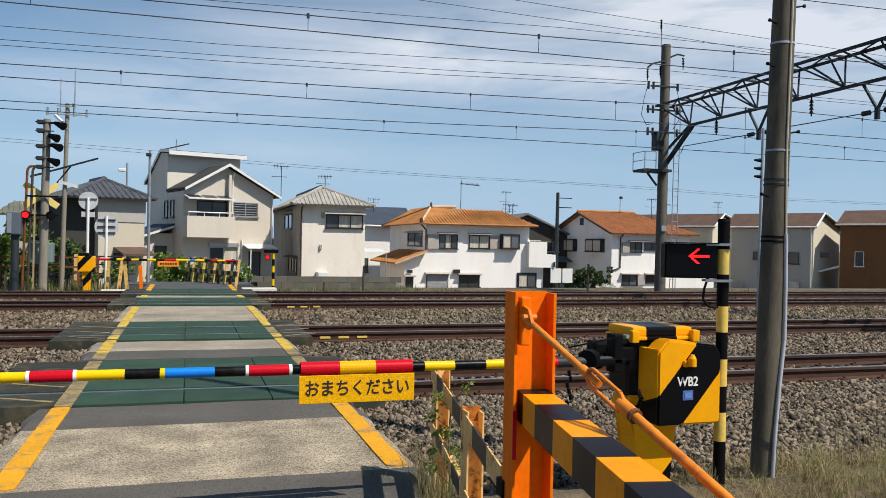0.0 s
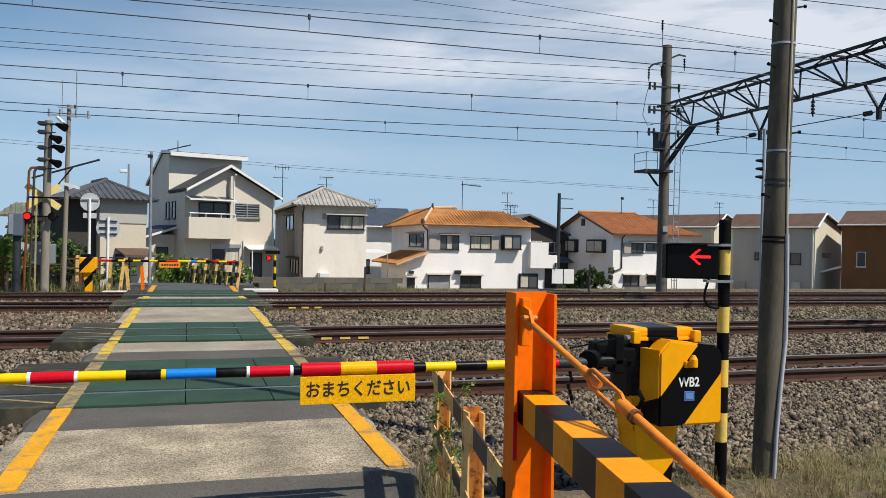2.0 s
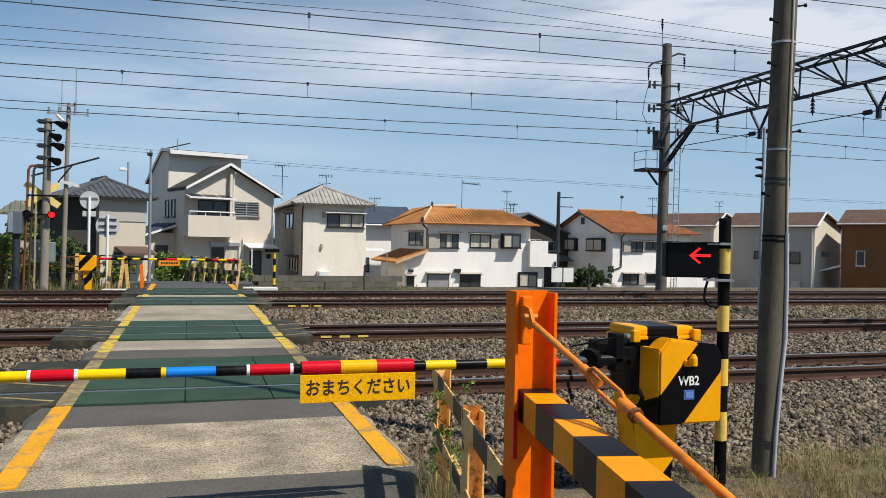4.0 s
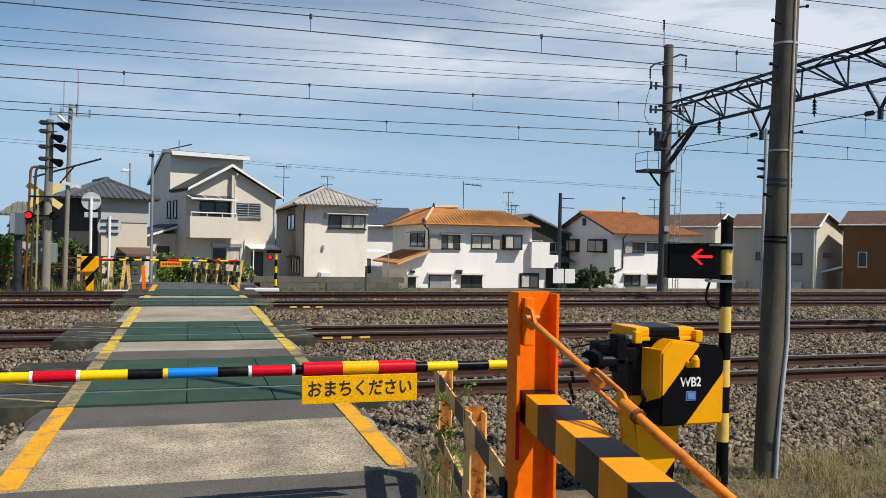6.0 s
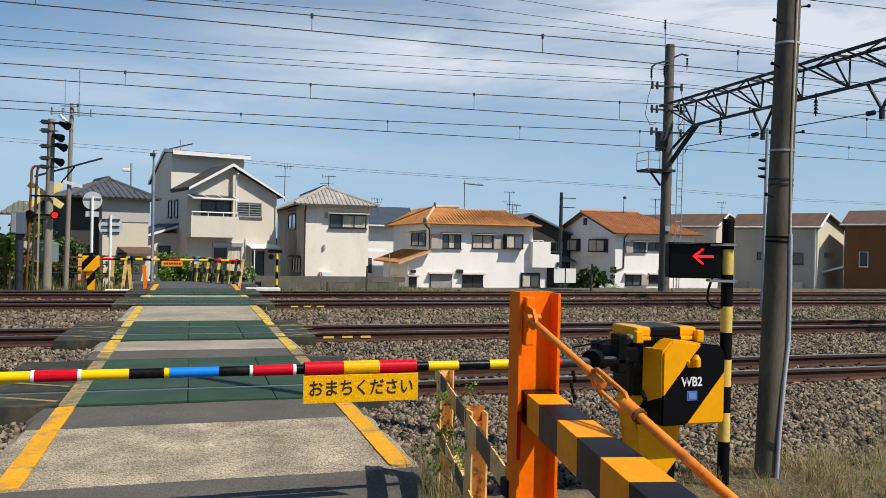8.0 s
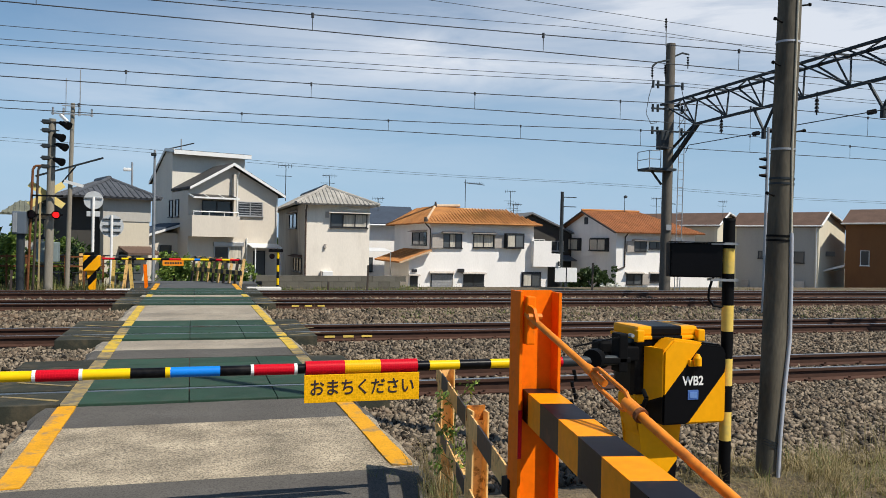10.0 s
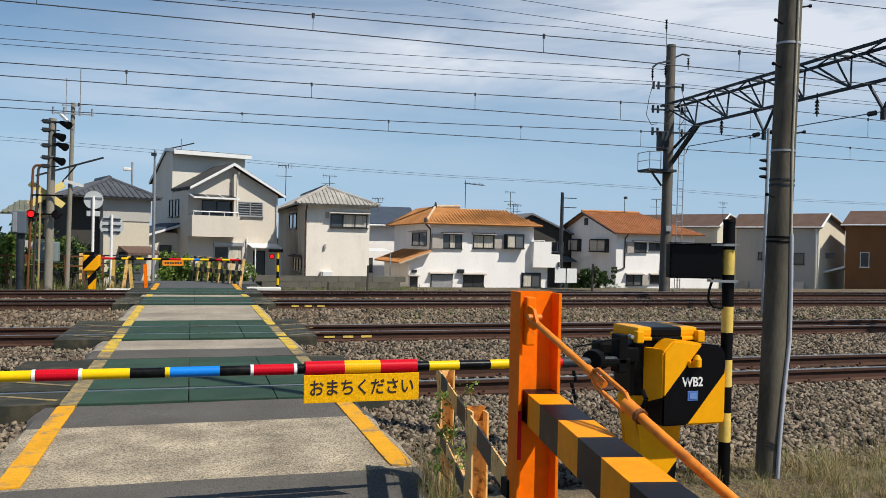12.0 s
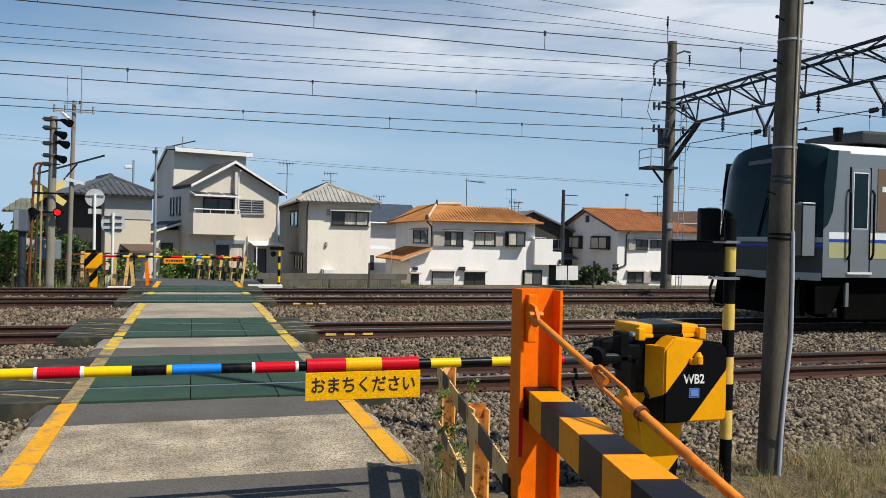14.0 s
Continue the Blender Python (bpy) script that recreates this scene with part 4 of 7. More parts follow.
def make_portal():
    g = thing("portal_beam", (16.6, 0, 0), "dark steel lattice beam spanning the tracks between masts", "lattice beam")
    y1, y0 = 26.3, 3.0
    top, low = 6.62, 5.72
    bm = B()
    for x in (-0.3, 0.3):
        bar(bm, (x, y1, top), (x, y0, top + 0.2), 0.075)
    part("top_chord", bm, STEEL_DARK, g)
    part("bottom_chord", bar(B(), (0, 24.6, low), (0, y0, low + 0.2), 0.08), STEEL_DARK, g)
    bm = B()
    ys = [24.6 - 1.75 * i for i in range(13)]
    for i, y in enumerate(ys):
        zz = 0.2 * (26.3 - y) / 23.3
        for x in (-0.3, 0.3):
            bar(bm, (0, y, low + zz), (x, y + 0.3, top + zz), 0.05)
            bar(bm, (0, y, low + zz), (x, y + 1.6, top + zz), 0.045)
        bar(bm, (-0.3, y + 0.3, top + zz), (0.3, y + 0.3, top + zz), 0.05)
        bar(bm, (-0.3, y + 0.3, top + zz), (0.3, y + 1.6, top + zz), 0.035)
    part("lattice", bm, STEEL_DARK, g)
    bm = bar(B(), (-0.05, 26.1, 4.4), (0, 24.4, low), 0.12)
    bar(bm, (0.05, 26.1, 5.0), (0, 24.6, low), 0.07)
    part("knee_brace", bm, STEEL_DARK, g)
    for y in (21.0, 16.5, 11.2):
        h = thing("line_support", (16.6, y, 0), "hanging steel bracket with insulators holding the overhead line", "line support", "line supports")
        bm = bar(B(), (0, -0.5, 5.8), (0, 0, 5.05), 0.06)
        bar(bm, (0, 0.5, 5.8), (0, 0, 5.05), 0.06)
        rod(bm, (0, 0, 5.1), (0, 0, 4.8), 0.07, seg=10)
        part("hanger", bm, STEEL_DARK, h)
        for s in (-1, 1):
            bm = B()
            for i in range(4):
                rod(bm, (0, s * (0.25 + 0.07 * i), 5.0), (0, s * (0.29 + 0.07 * i), 5.0), 0.07, 0.03, 10)
            part("insulator", bm, BLACK_MATT, h)
        part("steady_arm", tube(B(), [(0, -0.5, 5.0), (-1.3, 2.0, 4.75), (-1.2, 2.3, 4.55)], 0.013), STEEL_DARK, h)
    for y in (23.1, 18.8, 14.2):
        h = thing("hanging_insulator", (16.6, y, 0), "dark disc insulator hanging below the lattice beam", "insulator", "hanging insulators")
        bm = B()
        for i in range(4):
            rod(bm, (0, 0, 5.65 - 0.1 * i), (0, 0, 5.58 - 0.1 * i), 0.035, 0.065, 12)
        rod(bm, (0, 0, 5.85), (0, 0, 5.2), 0.02, seg=6)
        part("discs", bm, BLACK_MATT, h)
    m = thing("catenary_mast", (16.6, 2.6, -0.5), "concrete overhead-line mast at the beam's other end", "mast")
    part("shaft", rod(B(), (0, 0, 0), (0, 0, 9.3), 0.22, 0.17, 24), MAST_CONCRETE, m, smooth=True)


MAST_CONCRETE = surf("mast_concrete", (0.13, 0.115, 0.095), 0.9, vary=0.25, fine=40, coarse=2, bump=0.3, depth=0.006, stain=(0.08, 0.075, 0.065), stain_amount=0.7, stretch=(1, 1, 0.3))
make_wires()
make_mast()
make_portal()


# ---- houses beyond the tracks ----
def render_wall(name, base, stain, amount=0.35):
    return surf(name, base, 0.92, vary=0.06, fine=14, coarse=0.6, bump=0.12, depth=0.008, stain=stain, stain_amount=amount, stretch=(1, 1, 0.35), stain_range=(0.48, 0.75))


WALL_CREAM = render_wall("wall_cream", (0.62, 0.56, 0.475), (0.52, 0.46, 0.39))
WALL_CREAM_TOP = render_wall("wall_cream_top", (0.66, 0.62, 0.54), (0.56, 0.51, 0.44))
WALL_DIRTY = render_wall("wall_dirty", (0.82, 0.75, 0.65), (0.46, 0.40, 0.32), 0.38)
# darker version of the dirty wall: side shade mixed in with the stains
WALL_SHADED_STAINED = render_wall("wall_shaded_stained", (0.42, 0.38, 0.32), (0.15, 0.13, 0.11), 0.7)
WALL_WHITE = render_wall("wall_white", (0.85, 0.82, 0.78), (0.62, 0.58, 0.52), 0.25)
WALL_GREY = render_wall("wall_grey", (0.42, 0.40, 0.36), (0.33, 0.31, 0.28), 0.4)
WALL_BEIGE_LIT = render_wall("wall_beige_lit", (0.62, 0.57, 0.45), (0.5, 0.45, 0.36), 0.4)
WALL_BROWN = render_wall("wall_brown", (0.21, 0.095, 0.038), (0.15, 0.065, 0.03), 0.5)
WALL_DARK = render_wall("wall_dark", (0.05, 0.047, 0.042), (0.08, 0.07, 0.06), 0.5)
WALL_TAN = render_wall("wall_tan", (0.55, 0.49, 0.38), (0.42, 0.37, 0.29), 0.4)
TILE_ORANGE = surf("tile_orange", (0.42, 0.18, 0.052), 0.7, vary=0.25, fine=9, coarse=1.2, bump=0.2, depth=0.02, stain=(0.24, 0.1, 0.04), stain_amount=0.5, island=0.18)
TILE_RUST = surf("tile_rust", (0.35, 0.135, 0.05), 0.75, vary=0.25, fine=9, coarse=1.2, bump=0.2, depth=0.02, stain=(0.19, 0.07, 0.03), stain_amount=0.5, island=0.18)
TILE_GREY = surf("tile_grey", (0.34, 0.32, 0.285), 0.75, vary=0.25, fine=9, coarse=1.2, bump=0.2, depth=0.02, stain=(0.17, 0.16, 0.14), stain_amount=0.5, island=0.2)
TILE_DARK = surf("tile_dark", (0.075, 0.08, 0.09), 0.55, vary=0.3, fine=9, coarse=1.2, bump=0.2, depth=0.02, island=0.2)
SLATE_BROWN = surf("slate_brown", (0.12, 0.075, 0.055), 0.85, vary=0.25, fine=12, coarse=1.2, bump=0.25, depth=0.02)
SLATE_DARK = surf("slate_dark", (0.055, 0.052, 0.05), 0.8, vary=0.25, fine=12, coarse=1.2, bump=0.25, depth=0.02)
SLATE_BLUE = surf("slate_blue", (0.045, 0.06, 0.085), 0.7, vary=0.25, fine=12, coarse=1.2, bump=0.25, depth=0.02)
TILE_ASH = surf("tile_ash", (0.15, 0.155, 0.16), 0.7, vary=0.25, fine=9, coarse=1.2, bump=0.25, depth=0.03, stretch=(4, 1, 1))
TILE_OLIVE = surf("tile_olive", (0.15, 0.155, 0.115), 0.75, vary=0.25, fine=9, coarse=1.2, bump=0.2, depth=0.02, island=0.2)
RIDGE_PALE = surf("ridge_pale", (0.55, 0.40, 0.26), 0.8, vary=0.2, fine=9, coarse=2, bump=0.1)
FRAME_DARK = surf("frame_dark", (0.035, 0.035, 0.037), 0.4, metal=0.3, vary=0.1, bump=0)
FRAME_ALU = surf("frame_aluminium", (0.42, 0.42, 0.42), 0.4, metal=0.6, vary=0.1, bump=0)
SHUTTER_BOX = surf("shutter_box", (0.40, 0.36, 0.32), 0.6, vary=0.12, fine=8, coarse=2, bump=0.1)
BLIND_GREY = surf("blind_grey", (0.3, 0.3, 0.3), 0.6, vary=0.2, fine=8, coarse=2, bump=0.1)
CURTAIN = surf("curtain", (0.5, 0.46, 0.38), 0.9, vary=0.25, fine=6, coarse=3, bump=0.1, stretch=(3, 3, 0.3))
GUTTER = surf("gutter_brown", (0.06, 0.045, 0.035), 0.6, vary=0.2, bump=0)
METAL_WHITE = surf("metal_white", (0.72, 0.72, 0.7), 0.4, vary=0.08, bump=0.02)


def pane_mat():
    m = bpy.data.materials.new("window_glass")
    m.use_nodes = True
    n, l = m.node_tree.nodes, m.node_tree.links
    b = n["Principled BSDF"]
    b.inputs["Roughness"].default_value, b.inputs["IOR"].default_value = 0.06, 1.5
    r = n.new("ShaderNodeObjectInfo")
    cr = n.new("ShaderNodeValToRGB")
    cr.color_ramp.elements[0].color, cr.color_ramp.elements[1].color = (0.015, 0.018, 0.02, 1), (0.11, 0.12, 0.125, 1)
    l.new(r.outputs["Random"], cr.inputs[0])
    l.new(cr.outputs[0], b.inputs["Base Color"])
    return m


GLASS = pane_mat()


def window(house, x0, x1, z0, z1, y=0.0, side=False, frame=None, panes=2, hood=True, curtain=(), label="", name="window"):
    """A sliding window proud of the wall. side: in the wall on local x = y, seen from the negative x side, x being the local y."""
    frame = frame or FRAME_DARK
    m = Matrix.Translation((y, 0, 0)) @ Matrix.Rotation(radians(-90), 4, "Z") @ Matrix.Diagonal((-1, 1, 1, 1)) if side else Matrix.Translation((0, y, 0))
    def put(nm, bm, mat, parent):
        bmesh.ops.transform(bm, matrix=m, verts=bm.verts)
        return part(nm, bm, mat, parent)
    t = 0.055
    bm = B()
    gx = [v for i in range(panes + 1) for v in (x0 + (x1 - x0 - t) * i / panes, x0 + (x1 - x0 - t) * i / panes + t)]
    gz = [z0, z0 + t, z1 - t, z1]
    grid = [[bm.verts.new((x, -0.07, z)) for x in gx] for z in gz]
    for j in range(3):
        for i in range(len(gx) - 1):
            if j != 1 or i % 2 == 0:
                bm.faces.new((grid[j][i], grid[j][i + 1], grid[j + 1][i + 1], grid[j + 1][i]))
    back = bmesh.ops.extrude_face_region(bm, geom=bm.faces[:])
    for v in back["geom"]:
        if isinstance(v, bmesh.types.BMVert):
            v.co.y = 0.0
    w = put(name, bm, frame, house)
    if label:
        tagged(w, label)
    for i in range(panes):
        a = x0 + (x1 - x0 - t) * i / panes + t
        b = x0 + (x1 - x0 - t) * (i + 1) / panes
        put("pane", bx(B(), a, b, -0.03, 0.0, z0 + t, z1 - t), CURTAIN if i in curtain else GLASS, w)
    bm = bx(B(), x0 - 0.06, x1 + 0.06, -0.13, 0.0, z0 - 0.05, z0)
    put("sill", bm, frame, w)
    if hood:
        bm = prism(B(), [(-0.38, z1 + 0.03), (-0.38, z1 + 0.07), (0, z1 + 0.16), (0, z1 + 0.03)], "x", x0 - 0.12, x1 + 0.12)
        put("hood", bm, hood if hood is not True else SHUTTER_BOX, w)
    return w


def tiles(bm, e0, e1, r0, r1, pitch=0.24, rad=0.055, thick=0.1):
    """One roof plane: slab from eave e0-e1 up to ridge r0-r1, with rolls of tiles running down it."""
    e0, e1, r0, r1 = (Vector(v) for v in (e0, e1, r0, r1))
    along = (e1 - e0)
    Ln = along.length
    along.normalize()
    n = along.cross(((r0 + r1) / 2 - (e0 + e1) / 2)).normalized()
    if n.z < 0:
        n = -n
    ups = n.cross(along)
    if ups.z < 0:
        ups = -ups
    pts = [e0, e1] + ([r1, r0] if (r0 - r1).length > 0.01 else [r0])
    top = [bm.verts.new(p) for p in pts]
    low = [bm.verts.new(p - n * thick) for p in pts]
    bm.faces.new(top)
    bm.faces.new(low)
    for i in range(len(pts)):
        j = (i + 1) % len(pts)
        bm.faces.new((top[i], top[j], low[j], low[i]))
    T = (r0 - e0).dot(ups)
    sa, sb = (r0 - e0).dot(along), (r1 - e0).dot(along)
    k = int(Ln / pitch)
    for i in range(k):
        s = (i + 0.5) * Ln / k
        f = 1.0
        if s < sa:
            f = s / sa
        elif s > sb:
            f = (Ln - s) / max(0.01, Ln - sb)
        a = e0 + along * s
        L2 = T * f
        rows = max(1, int(L2 / 0.8))
        for q in range(rows):
            p0, p1 = a + ups * (L2 * q / rows - 0.02), a + ups * (L2 * (q + 1) / rows)
            w = along * rad
            h = n * rad * 0.85
            vs = [bm.verts.new(v) for v in (p0 - w, p0 - w * 0.5 + h, p0 + w * 0.5 + h, p0 + w, p1 - w, p1 - w * 0.5 + h * 0.8, p1 + w * 0.5 + h * 0.8, p1 + w)]
            for c in ((0, 1, 5, 4), (1, 2, 6, 5), (2, 3, 7, 6), (3, 2, 1, 0)):
                bm.faces.new([vs[o] for o in c])


def ridge_caps(house, pts, material, r=0.11):
    part("ridge", tube(B(), pts, r, 8), material, house)


def plain_roof(house, e0, e1, r0, r1, material, thick=0.14, name="roof"):
    bm = B()
    tiles(bm, e0, e1, r0, r1, pitch=99, thick=thick)
    return part(name, bm, material, house)


def house_one():
    h = thing("house", pose(-0.16, 50.0, -2.7, 0, 0, 17), "cream rendered two-storey house with shed roof, gable and balcony", "house")
    o = 2.7
    # front block with its gable, main block behind with the high shed roof
    bm = prism(B(), [(-0.05, 0), (5.48, 0), (5.48, 4.2 + o), (2.52, 5.78 + o), (-0.05, 4.25 + o)], "y", 0.0, 3.4)
    part("wall", bm, WALL_CREAM, h)
    bm = prism(B(), [(3.4, 0), (8.0, 0), (8.0, 5.1 + o), (4.9, 6.85 + o), (3.4, 6.72 + o)], "x", -0.03, 4.6)
    part("wall", bm, WALL_CREAM_TOP, h)
    # shed roof slabs
    for pts, x0, x1 in (([(8.3, 5.0 + o), (4.7, 6.92 + o), (2.75, 6.74 + o), (2.75, 6.86 + o), (4.7, 7.05 + o), (8.4, 5.12 + o)], -0.12, 4.78),):
        part("roof", prism(B(), pts, "x", x0, x1), SLATE_DARK, h)
        part("fascia", prism(B(), [(2.70, 6.58 + o), (2.75, 6.58 + o), (2.75, 6.83 + o), (2.70, 6.83 + o)], "x", x0 - 0.02, x1), METAL_WHITE, h)
        part("fascia", prism(B(), [(8.42, 4.96 + o), (4.7, 6.88 + o), (2.73, 6.7 + o), (2.73, 6.9 + o), (4.7, 7.08 + o), (8.42, 5.15 + o)], "x", x0 - 0.04, x0 - 0.002), METAL_WHITE, h)
    # gable roof over the front
    for s, (xa, za), (xb, zb) in ((0, (-0.1, 4.32), (2.52, 5.86)), (1, (5.82, 4.06), (2.52, 5.86))):
        pts = [(xa, za + o), (xb, zb + o), (xb, zb + 0.14 + o), (xa, za + 0.14 + o)]
        part("roof", prism(B(), pts, "y", -0.45, 3.4), SLATE_DARK, h)
        pts = [(xa, za - 0.05 + o), (xb, zb - 0.06 + o), (xb, zb + 0.12 + o), (xa, za + 0.1 + o)]
        part("fascia", prism(B(), pts, "y", -0.5, -0.452), METAL_WHITE, h)
    # balcony: recess look is given by its own deep side walls
    bal = part("balcony", bx(B(), -0.1, 2.72, -0.95, -0.85, 1.55 + o, 2.78 + o), WALL_CREAM, h)
    part("balcony_side", bx(B(), -0.1, 0.0, -0.85, 0, 1.55 + o, 2.78 + o), WALL_CREAM, bal)
    part("balcony_side", bx(B(), 2.62, 2.72, -0.85, 0, 1.55 + o, 2.78 + o), WALL_CREAM, bal)
    part("balcony_floor", bx(B(), 0.0, 2.62, -0.85, 0, 1.55 + o, 1.7 + o), WALL_CREAM, bal)
    bm = rod(B(), (-0.05, -0.9, 3.0 + o), (2.68, -0.9, 3.0 + o), 0.035, seg=8)
    for x in (0, 0.9, 1.8, 2.65):
        rod(bm, (x, -0.9, 2.75 + o), (x, -0.9, 3.0 + o), 0.02, seg=6)
    part("handrail", bm, METAL_WHITE, bal)
    # awning over the balcony, posts and bays
    aw = part("awning", prism(B(), [(-1.0, 3.78 + o), (0, 4.0 + o), (0, 4.05 + o), (-1.0, 3.83 + o)], "x", -0.05, 2.65), FRAME_DARK, h, "dark translucent balcony awning")
    for x in (-0.03, 0.85, 1.75, 2.6):
        part("awning_rib", prism(B(), [(-1.02, 3.77 + o), (0, 4.0 + o), (0, 4.07 + o), (-1.02, 3.85 + o)], "x", x - 0.03, x + 0.03), METAL_WHITE, aw)
    part("awning_edge", bx(B(), -0.07, 2.67, -1.06, -1.0, 3.75 + o, 3.85 + o), METAL_WHITE, aw)
    part("bay_wall", bx(B(), 2.55, 2.7, -0.35, 0, 2.78 + o, 5.3 + o), WALL_CREAM, h)
    window(h, 0.75, 2.55, 1.75 + o, 3.7 + o, 0.0, panes=2, hood=False)
    window(h, 2.9, 4.5, 2.85 + o, 3.72 + o, 0.0, frame=FRAME_ALU, panes=2, hood=False)
    for i in range(5):
        part("louvre", bx(B(), 2.98, 4.42, -0.085, -0.072, 2.97 + i * 0.15 + o, 3.01 + i * 0.15 + o), FRAME_ALU, h)
    window(h, 1.5, 3.25, -0.95 + o, 1.0 + o, 0.0, frame=FRAME_ALU, panes=2, hood=False, curtain=(1,))
    part("shutter_case", bx(B(), 1.45, 3.3, -0.2, 0, 1.0 + o, 1.25 + o, 0.02), FRAME_ALU, h)
    d = window(h, 3.95, 4.7, -1.3 + o, 0.75 + o, 0.0, panes=1, hood=False, name="door", label="dark front door with vertical slats")
    part("canopy", prism(B(), [(-0.9, 0.92 + o), (0, 1.15 + o), (0, 1.2 + o), (-0.9, 0.98 + o)], "x", 3.55, 5.45), METAL_WHITE, h)
    for x in (3.75, 5.35):
        part("canopy_post", bx(B(), x, x + 0.06, -0.85, -0.79, -1.4 + o, 0.95 + o), METAL_WHITE, h)
    for a, b in ((1.75, 2.45), (3.05, 3.75)):
        window(h, a, b, 2.72 + o, 3.78 + o, -0.05, side=True, panes=1, hood=False)
    window(h, 4.9, 5.9, -0.9 + o, 0.9 + o, -0.05, side=True, panes=1, hood=False)
    part("downpipe", tube(B(), [(2.85, -0.4, 5.4 + o), (2.85, -0.12, 5.2 + o), (2.85, -0.08, 3.0 + o)], 0.045), METAL_WHITE, h)
    part("downpipe", tube(B(), [(5.4, -0.08, 4.1 + o), (5.4, -0.08, -1.0 + o)], 0.04), METAL_WHITE, h)
    part("downpipe", tube(B(), [(3.5, -0.08, 1.5 + o), (3.5, -0.08, -1.0 + o)], 0.04), METAL_WHITE, h)
    # low annexe at the side
    an = thing("garage", pose(-2.1, 51.5, -2.7, 0, 0, 17), "low rendered annexe with a dark lean-to roof", "annexe")
    part("wall", bx(B(), -0.3, 1.6, 0, 4, 0, 1.75 + o), WALL_CREAM, an)
    part("roof", prism(B(), [(-0.6, 1.55 + o), (1.8, 2.35 + o), (1.8, 2.5 + o), (-0.6, 1.7 + o)], "y", -0.4, 4.2), SLATE_BLUE, an)
    part("fascia", prism(B(), [(-0.6, 1.47 + o), (1.8, 2.25 + o), (1.8, 2.4 + o), (-0.6, 1.6 + o)], "y", -0.45, -0.402), METAL_WHITE, an)
    window(an, 0.3, 1.0, -0.8 + o, 1.0 + o, 0.0, panes=1, hood=False)


def house_two():
    h = thing("house", pose(6.3, 48, -2.7, 0, 0, 0), "weathered cream rendered house with a grey tiled hip roof", "house")
    o, W, D, e = 2.7, 3.85, 15.0, 3.6
    part("wall", bx(B(), 0, W, 0, D, 0, e + o), WALL_DIRTY, h)
    # thin dark skin puts this side's deep shade, and some grime, into colour
    part("side_wall", bx(B(), -0.008, -0.0005, 0.02, D - 0.02, 0, e + o - 0.01), WALL_SHADED_STAINED, h, "stained side wall with its shade painted in")
    bm = B()
    a, b, c, d = (-0.6, -0.6, e + o), (W + 0.45, -0.6, e + o), (W + 0.45, D + 0.6, e + o), (-0.6, D + 0.6, e + o)
    r0, r1 = (1.5, 2.0, e + 1.15 + o), (1.5, D - 2, e + 1.15 + o)
    tiles(bm, a, b, r0, r0)
    tiles(bm, b, c, r0, r1)
    tiles(bm, c, d, r1, r1)
    tiles(bm, d, a, r1, r0)
    part("roof", bm, TILE_GREY, h)
    ridge_caps(h, [a, r0], TILE_GREY)
    ridge_caps(h, [b, r0], TILE_GREY)
    ridge_caps(h, [r0, r1], TILE_DARK, 0.16)
    window(h, 1.5, 3.7, 2.25 + o, 3.05 + o, panes=3, curtain=(1, 2), hood=WALL_DIRTY)
    part("cable_box", bx(B(), 1.2, 1.4, -0.1, 0, 2.8 + o, 3.15 + o), SHUTTER_BOX, h)
    part("air_conditioner", bx(B(), 1.05, 1.65, -0.35, 0, -1.0 + o, -0.35 + o, 0.02), METAL_WHITE, h)
    part("air_conditioner_side", bx(B(), 0.95, 1.05, -0.3, 0, -1.0 + o, -0.35 + o), SHUTTER_BOX, h)
    part("wall_vent", bx(B(), 1.15, 1.27, -0.12, 0, 1.0 + o, 1.25 + o), SHUTTER_BOX, h)
    part("downpipe", tube(B(), [(0.06, -0.5, 3.5 + o), (0.06, -0.06, 3.2 + o), (0.06, -0.06, -2 + o)], 0.05), surf("pipe_brown", (0.09, 0.06, 0.045), 0.6, vary=0.1, bump=0), h)
    window(h, 3.6, 7.6, 2.2 + o, 3.15 + o, 0.0, side=True, panes=2)
    window(h, 0.9, 5.0, -0.5 + o, 0.4 + o, 0.0, side=True, panes=3, hood=SLATE_BROWN)
    # parts of the house behind
    g = thing("house", pose(12.7, 68, -2.7), "white house with a dark blue slate roof", "house")
    part("wall", bx(B(), 0, 3.9, 0, 6, 0, 3.1 + o), WALL_WHITE, g)
    part("roof", prism(B(), [(-0.6, 2.85 + o), (3, 4.45 + o), (6.5, 2.85 + o), (6.5, 3.0 + o), (3, 4.6 + o), (-0.6, 3.0 + o)], "x", -1.5, 6.0), SLATE_BLUE, g)
    part("gutter", rod(B(), (-1.5, -0.66, 2.85 + o), (6.0, -0.66, 2.85 + o), 0.07, seg=8), METAL_WHITE, g)
    window(g, 0.7, 2.0, -1.1 + o, 0.1 + o, panes=2, hood=False)
    cp = thing("carport", pose(10.9, 56, -2.7), "white corrugated carport roof on thin posts", "carport")
    part("roof", prism(B(), [(0, 0.75 + o), (2.8, 0.95 + o), (2.8, 1.0 + o), (0, 0.8 + o)], "x", 0, 2.6), METAL_WHITE, cp)
    for x in (0.1, 2.5):
        part("post", rod(B(), (x, 0.1, 0), (x, 0.1, 0.78 + o), 0.04, seg=8), FRAME_ALU, cp)


